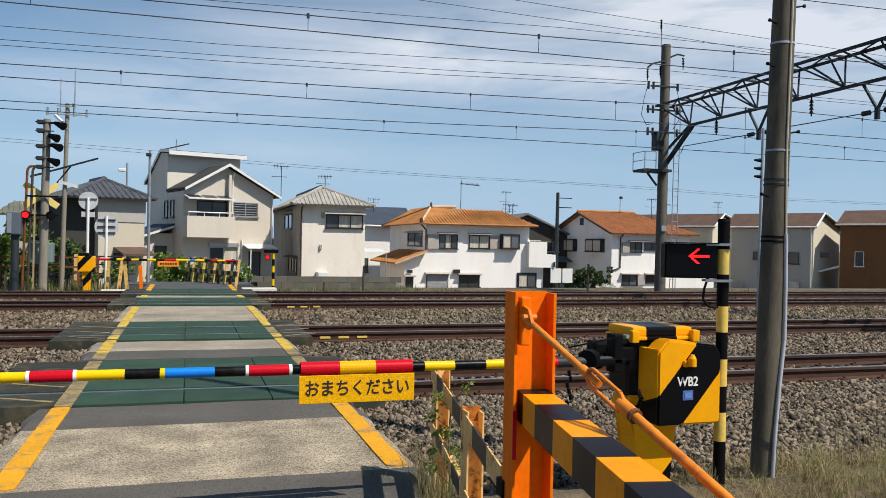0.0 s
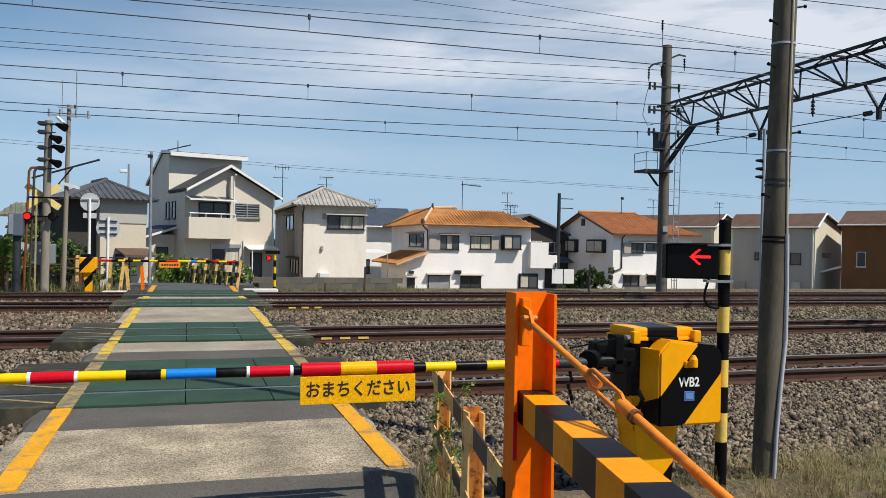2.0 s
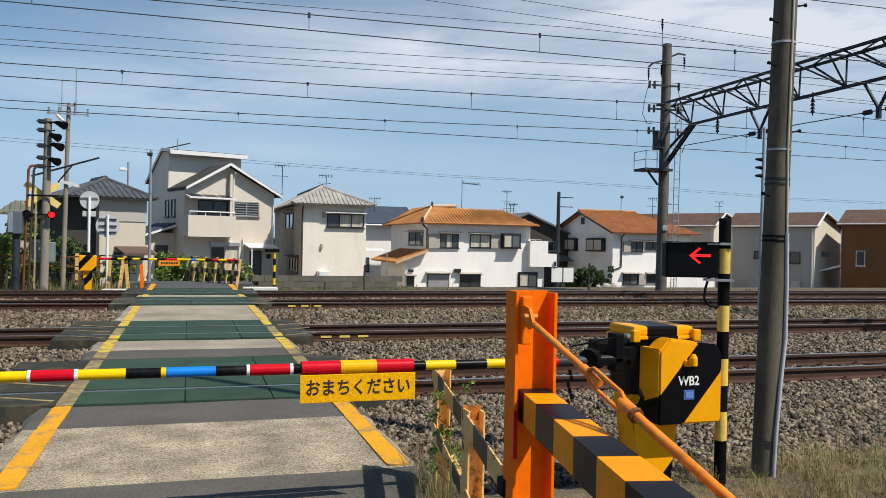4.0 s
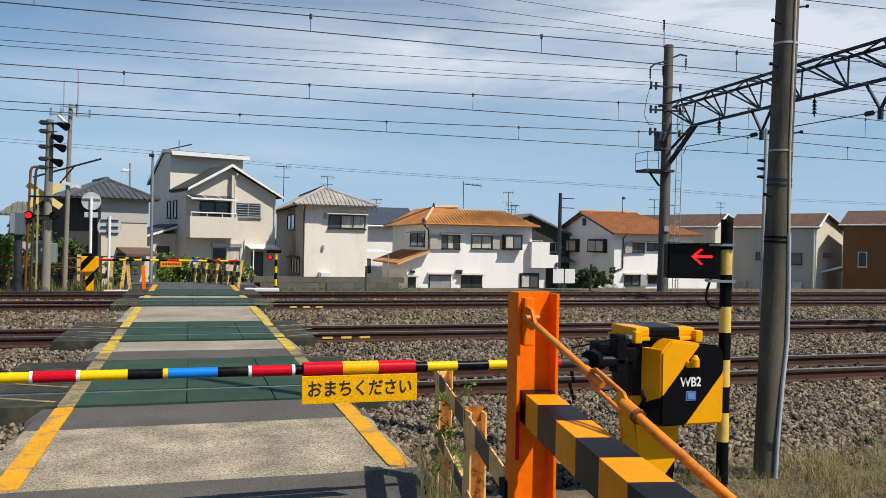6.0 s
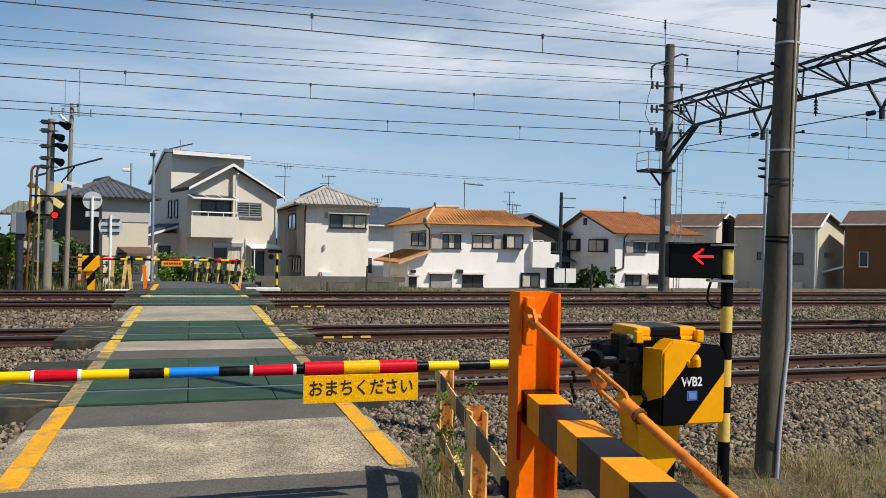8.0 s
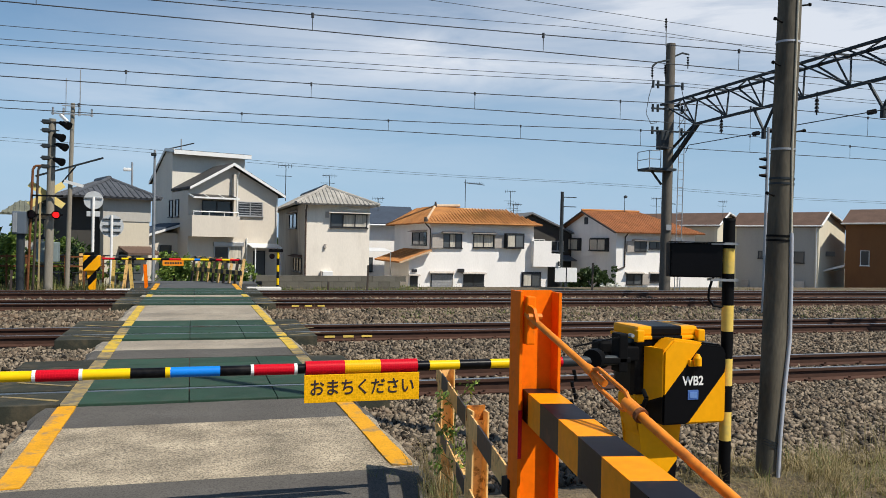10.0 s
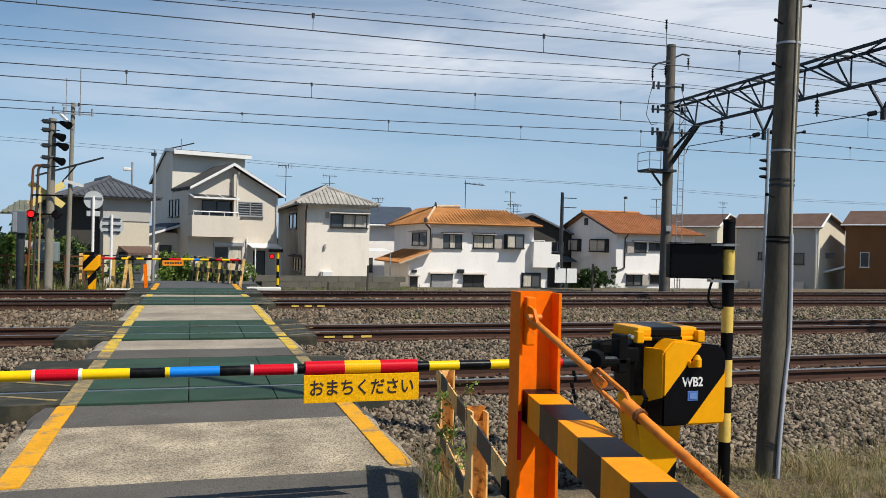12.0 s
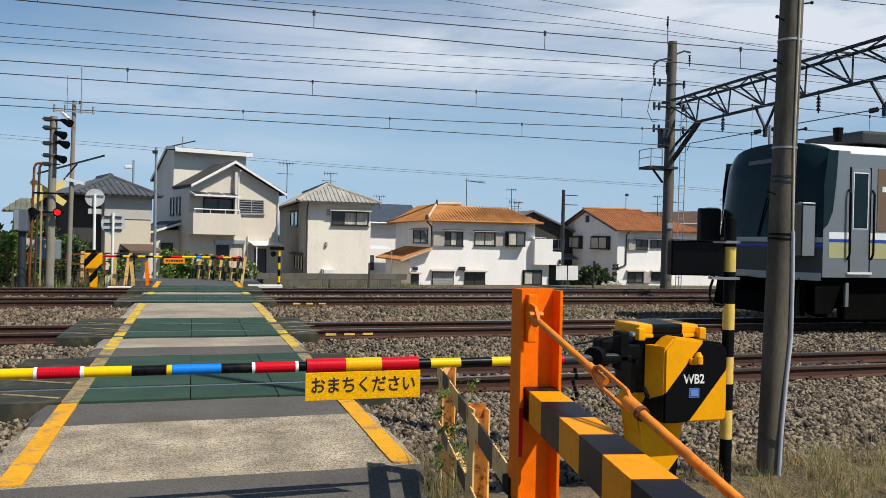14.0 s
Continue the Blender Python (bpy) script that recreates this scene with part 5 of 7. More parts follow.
def house_three():
    h = thing("house", pose(15.95, 55, -2.7), "white rendered two-storey house with an orange tiled roof", "house")
    o, W, D, e = 2.7, 9.0, 10.5, 2.85
    part("wall", bx(B(), 0, W - 1.15, 0, D, 0, e + o), WALL_WHITE, h)
    part("lower_wall", bx(B(), 7.846, 9.0, 0, 3.2, 0, -0.154 + o), WALL_WHITE, h)
    part("porch_wall", prism(B(), [(-1.5, 0), (0, 0), (0, 0.82 + o), (-1.5, 0.27 + o)], "y", 0.0, D - 3), WALL_WHITE, h)
    bm = B()
    a, b, c, d = (-0.55, -0.6, e + o), (W - 0.75, -0.6, e + o), (W - 0.75, D + 0.6, e + o), (-0.55, D + 0.6, e + o)
    r0, r1 = (1.1, 2.6, e + 1.28 + o), (6.7, 2.6, e + 1.05 + o)
    r2, r3 = (1.1, D - 2.6, e + 1.28 + o), (6.7, D - 2.6, e + 1.05 + o)
    tiles(bm, a, b, r0, r1)
    tiles(bm, b, c, r1, r3)
    tiles(bm, d, a, r2, r0)
    tiles(bm, c, d, r3, r2)
    part("roof", bm, TILE_ORANGE, h)
    ridge_caps(h, [a, r0], RIDGE_PALE, 0.09)
    ridge_caps(h, [r0, (3.0, 2.6, e + 1.35 + o)], RIDGE_PALE, 0.12)
    ridge_caps(h, [(3.1, 2.6, e + 1.12 + o), r1], RIDGE_PALE, 0.09)
    ridge_caps(h, [d, r0], TILE_ORANGE, 0.1)
    part("ridge_end", rod(B(), (1.1, 2.5, e + 1.2 + o), (1.1, 2.5, e + 1.6 + o), 0.12, 0.06, 8), GUTTER, h)
    part("ridge_end", rod(B(), (-0.5, -0.6, e + 0.05 + o), (-0.5, -0.6, e + 0.35 + o), 0.16, 0.1, 8), GUTTER, h)
    part("gutter", rod(B(), (-0.55, -0.66, e - 0.02 + o), (W - 0.75, -0.66, e - 0.02 + o), 0.055, seg=8), TILE_ORANGE, h)
    # lower roof over the porch
    bm = B()
    tiles(bm, (-2.3, -0.5, 0.1 + o), (-2.3, D - 3, 0.1 + o), (0, -0.5, 0.95 + o), (0, D - 3, 0.95 + o))
    part("porch_roof", bm, TILE_ORANGE, h)
    part("verge", bar(B(), (-2.3, -0.52, 0.02 + o), (0, -0.52, 0.87 + o), 0.06, 0.12), RIDGE_PALE, h)
    # openings
    window(h, 0.95, 2.35, 1.1 + o, 2.1 + o, panes=3, curtain=(1,))
    part("shutter_case", bx(B(), 0.12, 0.93, -0.16, 0, 1.08 + o, 2.08 + o, 0.01), SHUTTER_BOX, h)
    window(h, 3.2, 4.75, 1.15 + o, 2.1 + o, panes=2, curtain=(0, 1))
    part("shutter_case", bx(B(), 4.77, 5.5, -0.16, 0, 1.15 + o, 2.1 + o, 0.01), SHUTTER_BOX, h)
    bay = window(h, 5.6, 6.9, 1.2 + o, 2.15 + o, -0.42, panes=2, hood=False, curtain=(0,), label="dark-framed bay window")
    part("bay_case", bx(B(), 5.55, 6.95, -0.42, 0, 1.12 + o, 2.22 + o), FRAME_DARK, bay)
    w = window(h, 0.1, 1.7, -1.75 + o, -0.72 + o, panes=1, label="window with lowered roller shutter")
    part("roller_shutter", bx(B(), 0.16, 1.64, -0.09, -0.02, -1.68 + o, -0.78 + o), BLIND_GREY, w)
    for i in range(8):
        part("shutter_slat", bx(B(), 0.16, 1.64, -0.1, -0.09, -1.66 + i * 0.11 + o, -1.59 + i * 0.11 + o), BLIND_GREY, w)
    window(h, 2.5, 4.05, -1.6 + o, -0.75 + o, panes=2)
    window(h, 7.0, 8.4, -1.6 + o, -0.65 + o, -0.1, panes=2, curtain=(0,), hood=False)
    part("bay_case", bx(B(), 6.95, 8.45, -0.1, 0, -1.7 + o, -0.55 + o), FRAME_DARK, h)
    window(h, -1.4, -0.85, -1.65 + o, -0.9 + o, panes=1)
    part("wall_lamp", bx(B(), 2.05, 2.5, -0.25, 0, -0.62 + o, -0.36 + o, 0.03), FRAME_DARK, h)
    part("wall_lamp", bx(B(), -1.3, -0.95, -0.2, 0, -0.62 + o, -0.42 + o, 0.03), FRAME_DARK, h)
    window(h, 0.8, 4.7, 1.25 + o, 2.2 + o, 0.0, side=True, panes=2)
    part("downpipe", tube(B(), [(-0.5, -0.6, e - 0.1 + o), (0.0, -0.08, e - 0.45 + o), (0.0, -0.08, 1.0 + o)], 0.05), GUTTER, h)
    # stepped balcony block
    part("balcony", bx(B(), 7.65, 9.05, -0.5, 2.5, -0.15 + o, 1.72 + o), WALL_WHITE, h)
    part("balcony", bx(B(), 9.05, 9.75, -0.5, 2.5, -0.15 + o, 0.8 + o), WALL_WHITE, h)
    part("drain", rod(B(), (9.6, -0.6, 0.25 + o), (9.6, -0.6, -0.1 + o), 0.08, seg=8), FRAME_DARK, h)


def house_four():
    h = thing("house", pose(32.2, 58, -2.7), "white rendered house with a rust-orange tiled gable roof", "house")
    o, W, D, e = 2.7, 7.2, 10.3, 2.65
    part("wall", prism(B(), [(0, 0), (D, 0), (D, e + o), (D / 2, 4.25 + o), (0, e + o)], "x", 0, W - 2.4), WALL_WHITE, h)
    part("wall", bx(B(), W - 2.4, W, 0, D, 0, e + o), WALL_WHITE, h)
    bm = B()
    tiles(bm, (-0.5, -0.7, e - 0.1 + o), (W + 0.5, -0.7, e - 0.1 + o), (-0.5, D / 2, 4.4 + o), (W - 2.2, D / 2, 4.4 + o))
    tiles(bm, (W + 0.5, D + 0.7, e - 0.1 + o), (-0.5, D + 0.7, e - 0.1 + o), (W - 2.2, D / 2, 4.4 + o), (-0.5, D / 2, 4.4 + o))
    tiles(bm, (W + 0.5, -0.7, e - 0.1 + o), (W + 0.5, D + 0.7, e - 0.1 + o), (W - 2.2, D / 2, 4.4 + o), (W - 2.2, D / 2, 4.4 + o))
    part("roof", bm, TILE_RUST, h)
    ridge_caps(h, [(-0.5, D / 2, 4.45 + o), (W - 2.2, D / 2, 4.45 + o)], TILE_ORANGE)
    part("bargeboard", tube(B(), [(-0.5, -0.7, e - 0.15 + o), (-0.5, D / 2, 4.32 + o), (-0.5, D + 0.7, e - 0.15 + o)], 0.08), GUTTER, h)
    window(h, 1.55, 2.7, 1.05 + o, 1.85 + o, panes=2)
    part("shutter_case", bx(B(), 0.9, 1.52, -0.16, 0, 1.0 + o, 1.85 + o, 0.01), SHUTTER_BOX, h)
    window(h, 2.95, 4.25, 1.25 + o, 1.85 + o, panes=2)
    window(h, 0.95, 2.3, -1.6 + o, -0.75 + o, panes=2)
    part("shutter_case", bx(B(), 2.32, 2.95, -0.16, 0, -1.6 + o, -0.72 + o, 0.01), SHUTTER_BOX, h)
    window(h, 3.1, 3.95, -1.4 + o, -0.75 + o, panes=1)
    for a, b in ((1.2, 3.9), (6.1, 8.8)):
        w = window(h, a, b, 1.05 + o, 2.0 + o, -0.3, side=True, panes=2, hood=False, curtain=(0, 1), label="dark-framed bay window")
        part("bay_case", bx(B(), -0.3, 0, a - 0.05, b + 0.05, 0.98 + o, 2.08 + o), FRAME_DARK, w)
    part("vent", bx(B(), -0.06, 0, 4.9, 5.5, 3.25 + o, 3.85 + o), FRAME_DARK, h)
    part("downpipe", tube(B(), [(0.75, -0.65, e - 0.1 + o), (0.75, -0.06, e - 0.5 + o), (0.75, -0.06, -0.2 + o), (-0.1, -0.06, -0.5 + o)], 0.05), GUTTER, h)
    part("low_wall", bx(B(), 4.9, 8.6, -1.2, -1.0, 0, -0.75 + o), WALL_WHITE, h)
    part("air_conditioner", bx(B(), 4.3, 4.75, -0.5, 0, -0.35 + o, 0.45 + o, 0.02), SHUTTER_BOX, h)


def angled_house(x, y, W, D, e, ridge, k, wall, side_wall, roof, label):
    """A plain house set askew to the tracks, its gable end to the sun; x, y is the near corner, the long front runs away to the left."""
    h = thing("house", pose(x, y, -2.7, 0, 0, -60), label, "house")
    o = 2.7
    part("wall", bx(B(), -W, 0, 0.004, D, 0, e + o), wall, h)
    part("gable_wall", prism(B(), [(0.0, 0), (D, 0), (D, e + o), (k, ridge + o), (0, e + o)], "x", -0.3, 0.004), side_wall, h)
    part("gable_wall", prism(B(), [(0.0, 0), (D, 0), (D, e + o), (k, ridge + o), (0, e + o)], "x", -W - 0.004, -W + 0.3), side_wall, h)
    plain_roof(h, (-W - 0.3, -0.35, e - 0.05 + o), (0.35, -0.35, e - 0.05 + o), (-W - 0.3, k, ridge + 0.15 + o), (0.35, k, ridge + 0.15 + o), roof)
    plain_roof(h, (0.35, D + 0.35, e - 0.05 + o), (-W - 0.3, D + 0.35, e - 0.05 + o), (0.35, k, ridge + 0.15 + o), (-W - 0.3, k, ridge + 0.15 + o), roof)
    part("fascia", tube(B(), [(0.36, -0.35, e - 0.05 + o), (0.36, k, ridge + 0.12 + o), (0.36, D + 0.35, e - 0.05 + o)], 0.09, 6), METAL_WHITE, h)
    part("gutter", rod(B(), (-W - 0.3, -0.4, e - 0.05 + o), (0.35, -0.4, e - 0.05 + o), 0.07, seg=8), METAL_WHITE, h)
    return h


def houses_angled():
    o = 2.7
    # front's shade and gable's sun are put into the grey and beige
    h = angled_house(53.5, 60, 7.8, 7.3, 3.6, 4.75, 1.9, WALL_GREY, WALL_BEIGE_LIT, SLATE_BROWN, "rendered house with brown slate roof, shade-grey front and sunlit-pale gable end")
    window(h, -5.4, -5.0, 0.55 + o, 1.25 + o, panes=1, hood=False)
    window(h, -2.15, -1.2, 0.2 + o, 1.25 + o, panes=1, hood=False)
    part("meter_box", bx(B(), -6.9, -6.2, -0.2, 0, -2.2 + o, -1.5 + o), SHUTTER_BOX, h)
    part("lattice_screen", bx(B(), -1.9, -1.1, -0.3, -0.2, -2.3 + o, -1.4 + o), FRAME_ALU, h)
    part("window", bx(B(), 0, 0.05, 1.9, 4.3, 0.85 + o, 1.3 + o), FRAME_DARK, h)
    part("downpipe", tube(B(), [(-0.15, -0.08, 3.5 + o), (-0.15, -0.08, -2.5 + o)], 0.05), METAL_WHITE, h)
    h = angled_house(60.4, 50.5, 9.8, 7.5, 3.85, 5.0, 2.2, WALL_BROWN, WALL_BROWN, SLATE_BROWN, "dark brown rendered house with brown slate roof")
    window(h, -8.55, -7.8, 0.12 + o, 1.45 + o, frame=METAL_WHITE, panes=1, hood=False)
    part("porch_roof", prism(B(), [(-2.6, -0.75 + o), (-0.05, 0.0 + o), (-0.05, 0.2 + o), (-2.6, -0.6 + o)], "y", 0.2, 3.0), METAL_WHITE, h).location.x = -9.8
    # paler beige gable again paints in the sunlight on that end
    h = angled_house(47.6, 66.5, 8.5, 7, 3.6, 4.7, 1.9, WALL_TAN, WALL_BEIGE_LIT, SLATE_BROWN, "tan rendered house with brown slate roof")


def house_left():
    h = thing("house", pose(-4.0, 42, -2.2, 0, 0, 20), "cream house with a dark tiled hip roof, eave shade painted grey", "house")
    o = 2.2
    part("wall", bx(B(), 0, 2.15, 0, 7, 0, 2.2 + o), WALL_TAN, h)
    # grey band paints the eave's shade onto the top of the wall
    part("upper_wall", bx(B(), -0.04, 2.19, -0.04, 7, 2.2 + o, 3.35 + o), WALL_GREY, h)
    # near-black block: the shaded side is put into its colour
    part("side_wall", bx(B(), -1.3, -0.01, 0.6, 7, 0, 3.3 + o), WALL_DARK, h)
    bm = B()
    a, b, c, d = (-1.6, -0.5, 3.35 + o), (2.55, -0.5, 3.35 + o), (2.55, 7.6, 3.35 + o), (-1.6, 7.6, 3.35 + o)
    r0, r1 = (0.75, 2.0, 4.35 + o), (0.8, 4.5, 4.35 + o)
    tiles(bm, a, b, r0, r0, pitch=0.26)
    tiles(bm, b, c, r0, r1, pitch=0.26)
    tiles(bm, c, d, r1, r1, pitch=0.26)
    tiles(bm, d, a, r1, r0, pitch=0.26)
    part("roof", bm, TILE_DARK, h)
    for p in (a, b):
        ridge_caps(h, [p, r0], TILE_DARK, 0.1)
    ridge_caps(h, [r0, r1], TILE_DARK, 0.16)
    part("carport_roof", prism(B(), [(-1.6, 0.6 + o), (0, 0.9 + o), (0, 1.0 + o), (-1.6, 0.7 + o)], "x", 0.7, 2.2), SLATE_BROWN, h)
    window(h, 0.7, 1.4, -0.6 + o, 0.7 + o, panes=1, hood=False)
    g = thing("house", pose(-8.6, 46, -2.2, 0, 0, 10), "old white house with balcony and an olive-grey tiled roof", "house")
    part("wall", bx(B(), 0, 3.6, 0, 6, 0, 2.6 + o), WALL_WHITE, g)
    bm = B()
    tiles(bm, (-0.6, -0.8, 2.55 + o), (4.4, -0.8, 2.55 + o), (0.2, 3, 3.3 + o), (4.0, 3, 3.3 + o))
    part("roof", bm, TILE_OLIVE, g)
    part("lower_roof", prism(B(), [(-1.5, 0.35 + o), (0, 0.75 + o), (0, 0.85 + o), (-1.5, 0.42 + o)], "x", -0.4, 4.0), TILE_OLIVE, g)
    window(g, 0.5, 3.2, -1.4 + o, 0.2 + o, panes=3, hood=False)
    part("balcony", bx(B(), 0.3, 3.5, -0.9, 0, 0.6 + o, 1.2 + o), WALL_GREY, g)
    window(g, 0.6, 2.8, 1.3 + o, 2.3 + o, panes=3, hood=False, curtain=(1,))


house_one()
house_two()
house_three()
house_four()
houses_angled()
house_left()


# ---- the far side of the crossing ----
LAMP_ON = glow("lamp_red", (1.0, 0.012, 0.012), 1.3)
X_YELLOW = surf("cross_yellow", (0.84, 0.66, 0.24), 0.5, vary=0.08, bump=0)
MIRROR_BACK = surf("mirror_back", (0.5, 0.52, 0.53), 0.5, vary=0.1, bump=0.02)
BLOCK_WALL = surf("block_wall", (0.125, 0.115, 0.093), 0.92, vary=0.2, fine=25, coarse=2, bump=0.3, depth=0.01, stain=(0.12, 0.115, 0.09), stain_amount=0.6, piece=0.15)


def lamp_unit(parent, x, y, z, r=0.11):
    """A hooded crossing lamp facing the camera's side; returns its lit lens."""
    u = part("lamp_backboard", rod(B(), (x, y, z), (x, y + 0.02, z), r * 1.15, seg=20), BLACK_MATT, parent)
    part("lens", rod(B(), (x, y - 0.02, z), (x, y - 0.002, z), r * 0.85, seg=20), LENS_DARK, u)
    bm = B()
    k = 14
    ring = [(r * 0.95 * math.cos(math.pi * i / k), r * 0.95 * math.sin(math.pi * i / k)) for i in range(k + 1)]
    for (a, b), (c, d) in zip(ring, ring[1:]):
        v = [bm.verts.new(p) for p in ((x + a, y, z + b), (x + c, y, z + d), (x + c, y - 0.2 + 0.05 * (1 - d / r), z + d), (x + a, y - 0.2 + 0.05 * (1 - b / r), z + b))]
        bm.faces.new(v)
    part("hood", bm, BLACK_MATT, u)
    lit = part("lit_lens", rod(B(), (0, -0.012, 0), (0, 0, 0), r * 0.8, seg=20), LAMP_ON, parent, "glowing red lens")
    return lit, (x, y - 0.016, z)


def make_far_crossing():
    LX, LY = -3.98, 26.2
    g = thing("crossing_signal", (0, 0, 0), "concrete crossing signal pole with yellow cross boards and red lamps", "crossing signal")
    part("shaft", rod(B(), (LX, LY, -0.35), (LX + 0.06, LY, 4.85), 0.125, 0.1, 24), POLE_PALE, g, smooth=True)
    for s in (-1, 1):
        bm = B()
        bar(bm, (LX - 0.55, LY + 0.16 + s * 0.017, 2.64 + s * 0.32), (LX + 0.36, LY + 0.16 + s * 0.017, 2.64 - s * 0.32), 0.03, 0.19)
        part("cross_board", bm, X_YELLOW, g)
    for z in (2.6, 2.05):
        part("bracket", bar(B(), (LX - 0.42, LY - 0.16, z), (LX + 0.4, LY - 0.16, z), 0.04, 0.05), BLACK_MATT, g)
    lits = [lamp_unit(g, LX - 0.44, LY - 0.2, 2.05), lamp_unit(g, LX + 0.22, LY - 0.2, 2.05)]
    # dark dome flood lamps up the shaft, as plain unlit cones
    for i, (dx, z) in enumerate(((0.40, 4.68), (0.24, 4.32), (0.32, 4.05), (0.24, 3.62))):
        u = part("speaker_horn", rod(B(), (LX + dx - 0.12, LY - 0.1, z + 0.06), (LX + dx + 0.14, LY - 0.3, z - 0.05), 0.05, 0.12, 14), BLACK_MATT, g, smooth=True)
        part("speaker_arm", bar(B(), (LX, LY - 0.05, z + 0.05), (LX + dx, LY - 0.1, z + 0.05), 0.04), STEEL_DARK, u)
    part("camera_case", bar(B(), (LX + 0.45, LY - 0.3, 3.03), (LX + 0.95, LY - 0.35, 2.9), 0.13, 0.09), METAL_WHITE, g)
    part("camera_case", bar(B(), (LX + 0.3, LY - 0.2, 4.95), (LX + 0.5, LY - 0.35, 4.75), 0.09, 0.07), METAL_WHITE, g)
    for k, z in enumerate((4.75, 4.5, 4.05, 3.7, 3.45)):
        bm = B()
        bx(bm, LX - 0.2, LX + 0.02, LY - 0.16, LY + 0.1, z - 0.05, z + 0.06, 0.02)
        bar(bm, (LX - 0.24, LY - 0.1, z), (LX + 0.26, LY - 0.1, z), 0.03)
        part("clamp", bm, STEEL_DARK, g)
    for dx in (-0.52, -0.38):
        part("conduit", tube(B(), [(LX + dx, LY - 0.12, -0.2), (LX + dx + 0.1, LY - 0.12, 3.35), (LX + dx + 0.16, LY - 0.12, 3.45), (LX + 0.0, LY - 0.12, 3.48)], 0.035), RUST if dx < -0.45 else GUTTER, g, smooth=True)
    part("cable_tray", bar(B(), (LX - 0.22, LY - 0.18, -0.1), (LX - 0.2, LY - 0.18, 2.4), 0.08, 0.04), surf("tray_tan", (0.35, 0.27, 0.13), 0.7, vary=0.2, bump=0.05), g)
    # service pole behind it with the lamp arm
    p = thing("utility_pole", (-3.66, 27.6, -0.3), "slim grey utility pole with crossarm and slanting lamp arm", "utility pole")
    part("shaft", rod(B(), (0, 0, 0), (0.1, 0, 5.85), 0.075, 0.06, 20), POLE_PALE, p, smooth=True)
    bm = bar(B(), (-0.5, -0.1, 5.5), (0.7, -0.1, 5.5), 0.035)
    bar(bm, (-0.2, -0.1, 5.75), (0.35, -0.1, 5.75), 0.03)
    for x in (-0.45, -0.15, 0.3, 0.65):
        rod(bm, (x, -0.1, 5.45), (x, -0.1, 5.68), 0.03, seg=8)
    part("cross_arm", bm, STEEL_GREY, p)
    part("lamp_arm", bar(B(), (-0.9, -0.1, 3.55), (1.05, -0.6, 4.15), 0.05), STEEL_DARK, p)
    part("lamp_arm_brace", bar(B(), (-0.3, -0.1, 3.2), (0.25, -0.35, 3.88), 0.035), STEEL_DARK, p)
    part("lightning_rod", tube(B(), [(0.3, 0, 5.6), (0.3, 0, 6.9)], 0.015), STEEL_GREY, p)
    part("lightning_rod", tube(B(), [(-0.1, 0, 5.6), (-0.1, 0, 6.6)], 0.012), STEEL_GREY, p)
    # grey control cabinet on a post
    c = thing("control_cabinet", (-4.66, 25.9, -0.3), "grey steel control cabinet on a post", "control cabinet")
    part("post", rod(B(), (0, 0, 0), (0, 0, 1.85), 0.11, seg=16), STEEL_DARK, c, smooth=True)
    part("case", bx(B(), -0.2, 0.16, -0.2, 0.25, 1.78, 2.42, 0.03), surf("cabinet_grey", (0.10, 0.125, 0.155), 0.5, vary=0.1, bump=0.03), c)
    part("door", bx(B(), -0.18, -0.06, -0.23, -0.2, 1.82, 2.38, 0.01), STEEL_GREY, c)
    q = thing("equipment_box", (-4.1, 27.2, -0.3), "grey-green lineside equipment box with a white mark", "equipment box")
    part("case", bx(B(), -0.35, 0.25, -0.15, 0.3, 0.95, 1.55, 0.03), surf("box_green", (0.2, 0.25, 0.25), 0.6, vary=0.12, bump=0.03), q)
    part("leg", bx(B(), -0.1, 0.05, 0, 0.15, 0, 0.95), STEEL_DARK, q)
    # traffic mirror and round sign, seen from behind
    s = thing("traffic_mirror", (-3.0, 28.2, -0.3), "round grey back of a traffic mirror on a white post", "traffic mirror")
    part("post", rod(B(), (0, 0, 0), (0, 0, 3.0), 0.045, seg=12), WHITE_PAINT, s, smooth=True)
    part("disc", rod(B(), (0, 0.03, 2.9), (0, 0.09, 2.9), 0.29, 0.29, 28), MIRROR_BACK, s, smooth=True)
    part("plate", bx(B(), -0.2, 0.2, 0.03, 0.05, 2.38, 2.55, 0.01), MIRROR_BACK, s)
    part("rib", bx(B(), -0.26, 0.26, -0.005, 0.028, 2.95, 2.99), STEEL_GREY, s)
    s = thing("road_sign", (-2.5, 28.8, -0.3), "round grey back of a road sign on a white post", "road sign")
    part("post", rod(B(), (0, 0, 0), (0, 0, 2.45), 0.045, seg=12), WHITE_PAINT, s, smooth=True)
    d = part("disc", rod(B(), (0, 0.05, 2.1), (0, 0.06, 2.1), 0.37, seg=28), MIRROR_BACK, s, smooth=True)
    for z in (1.9, 2.1, 2.32):
        part("rib", bx(B(), -0.27, 0.27, 0.01, 0.048, z - 0.02, z + 0.02), STEEL_DARK, s)
    # barrier machine and bar
    m = thing("barrier_machine", (-2.86, 26.7, -0.15), "yellow and black striped barrier machine beside the far road edge", "barrier machine")
    st = stripe_mat("far_machine_stripes", (0.75, 0.0, -0.66), 0.70, 0.42, 0.16)
    part("case", bx(B(), -0.23, 0.25, -0.2, 0.2, 0.55, 1.03, 0.04), st, m)
    part("pedestal", prism(B(), [(-0.06, 0), (0.12, 0), (0.14, 0.56), (-0.12, 0.56)], "y", -0.12, 0.12), st, m)
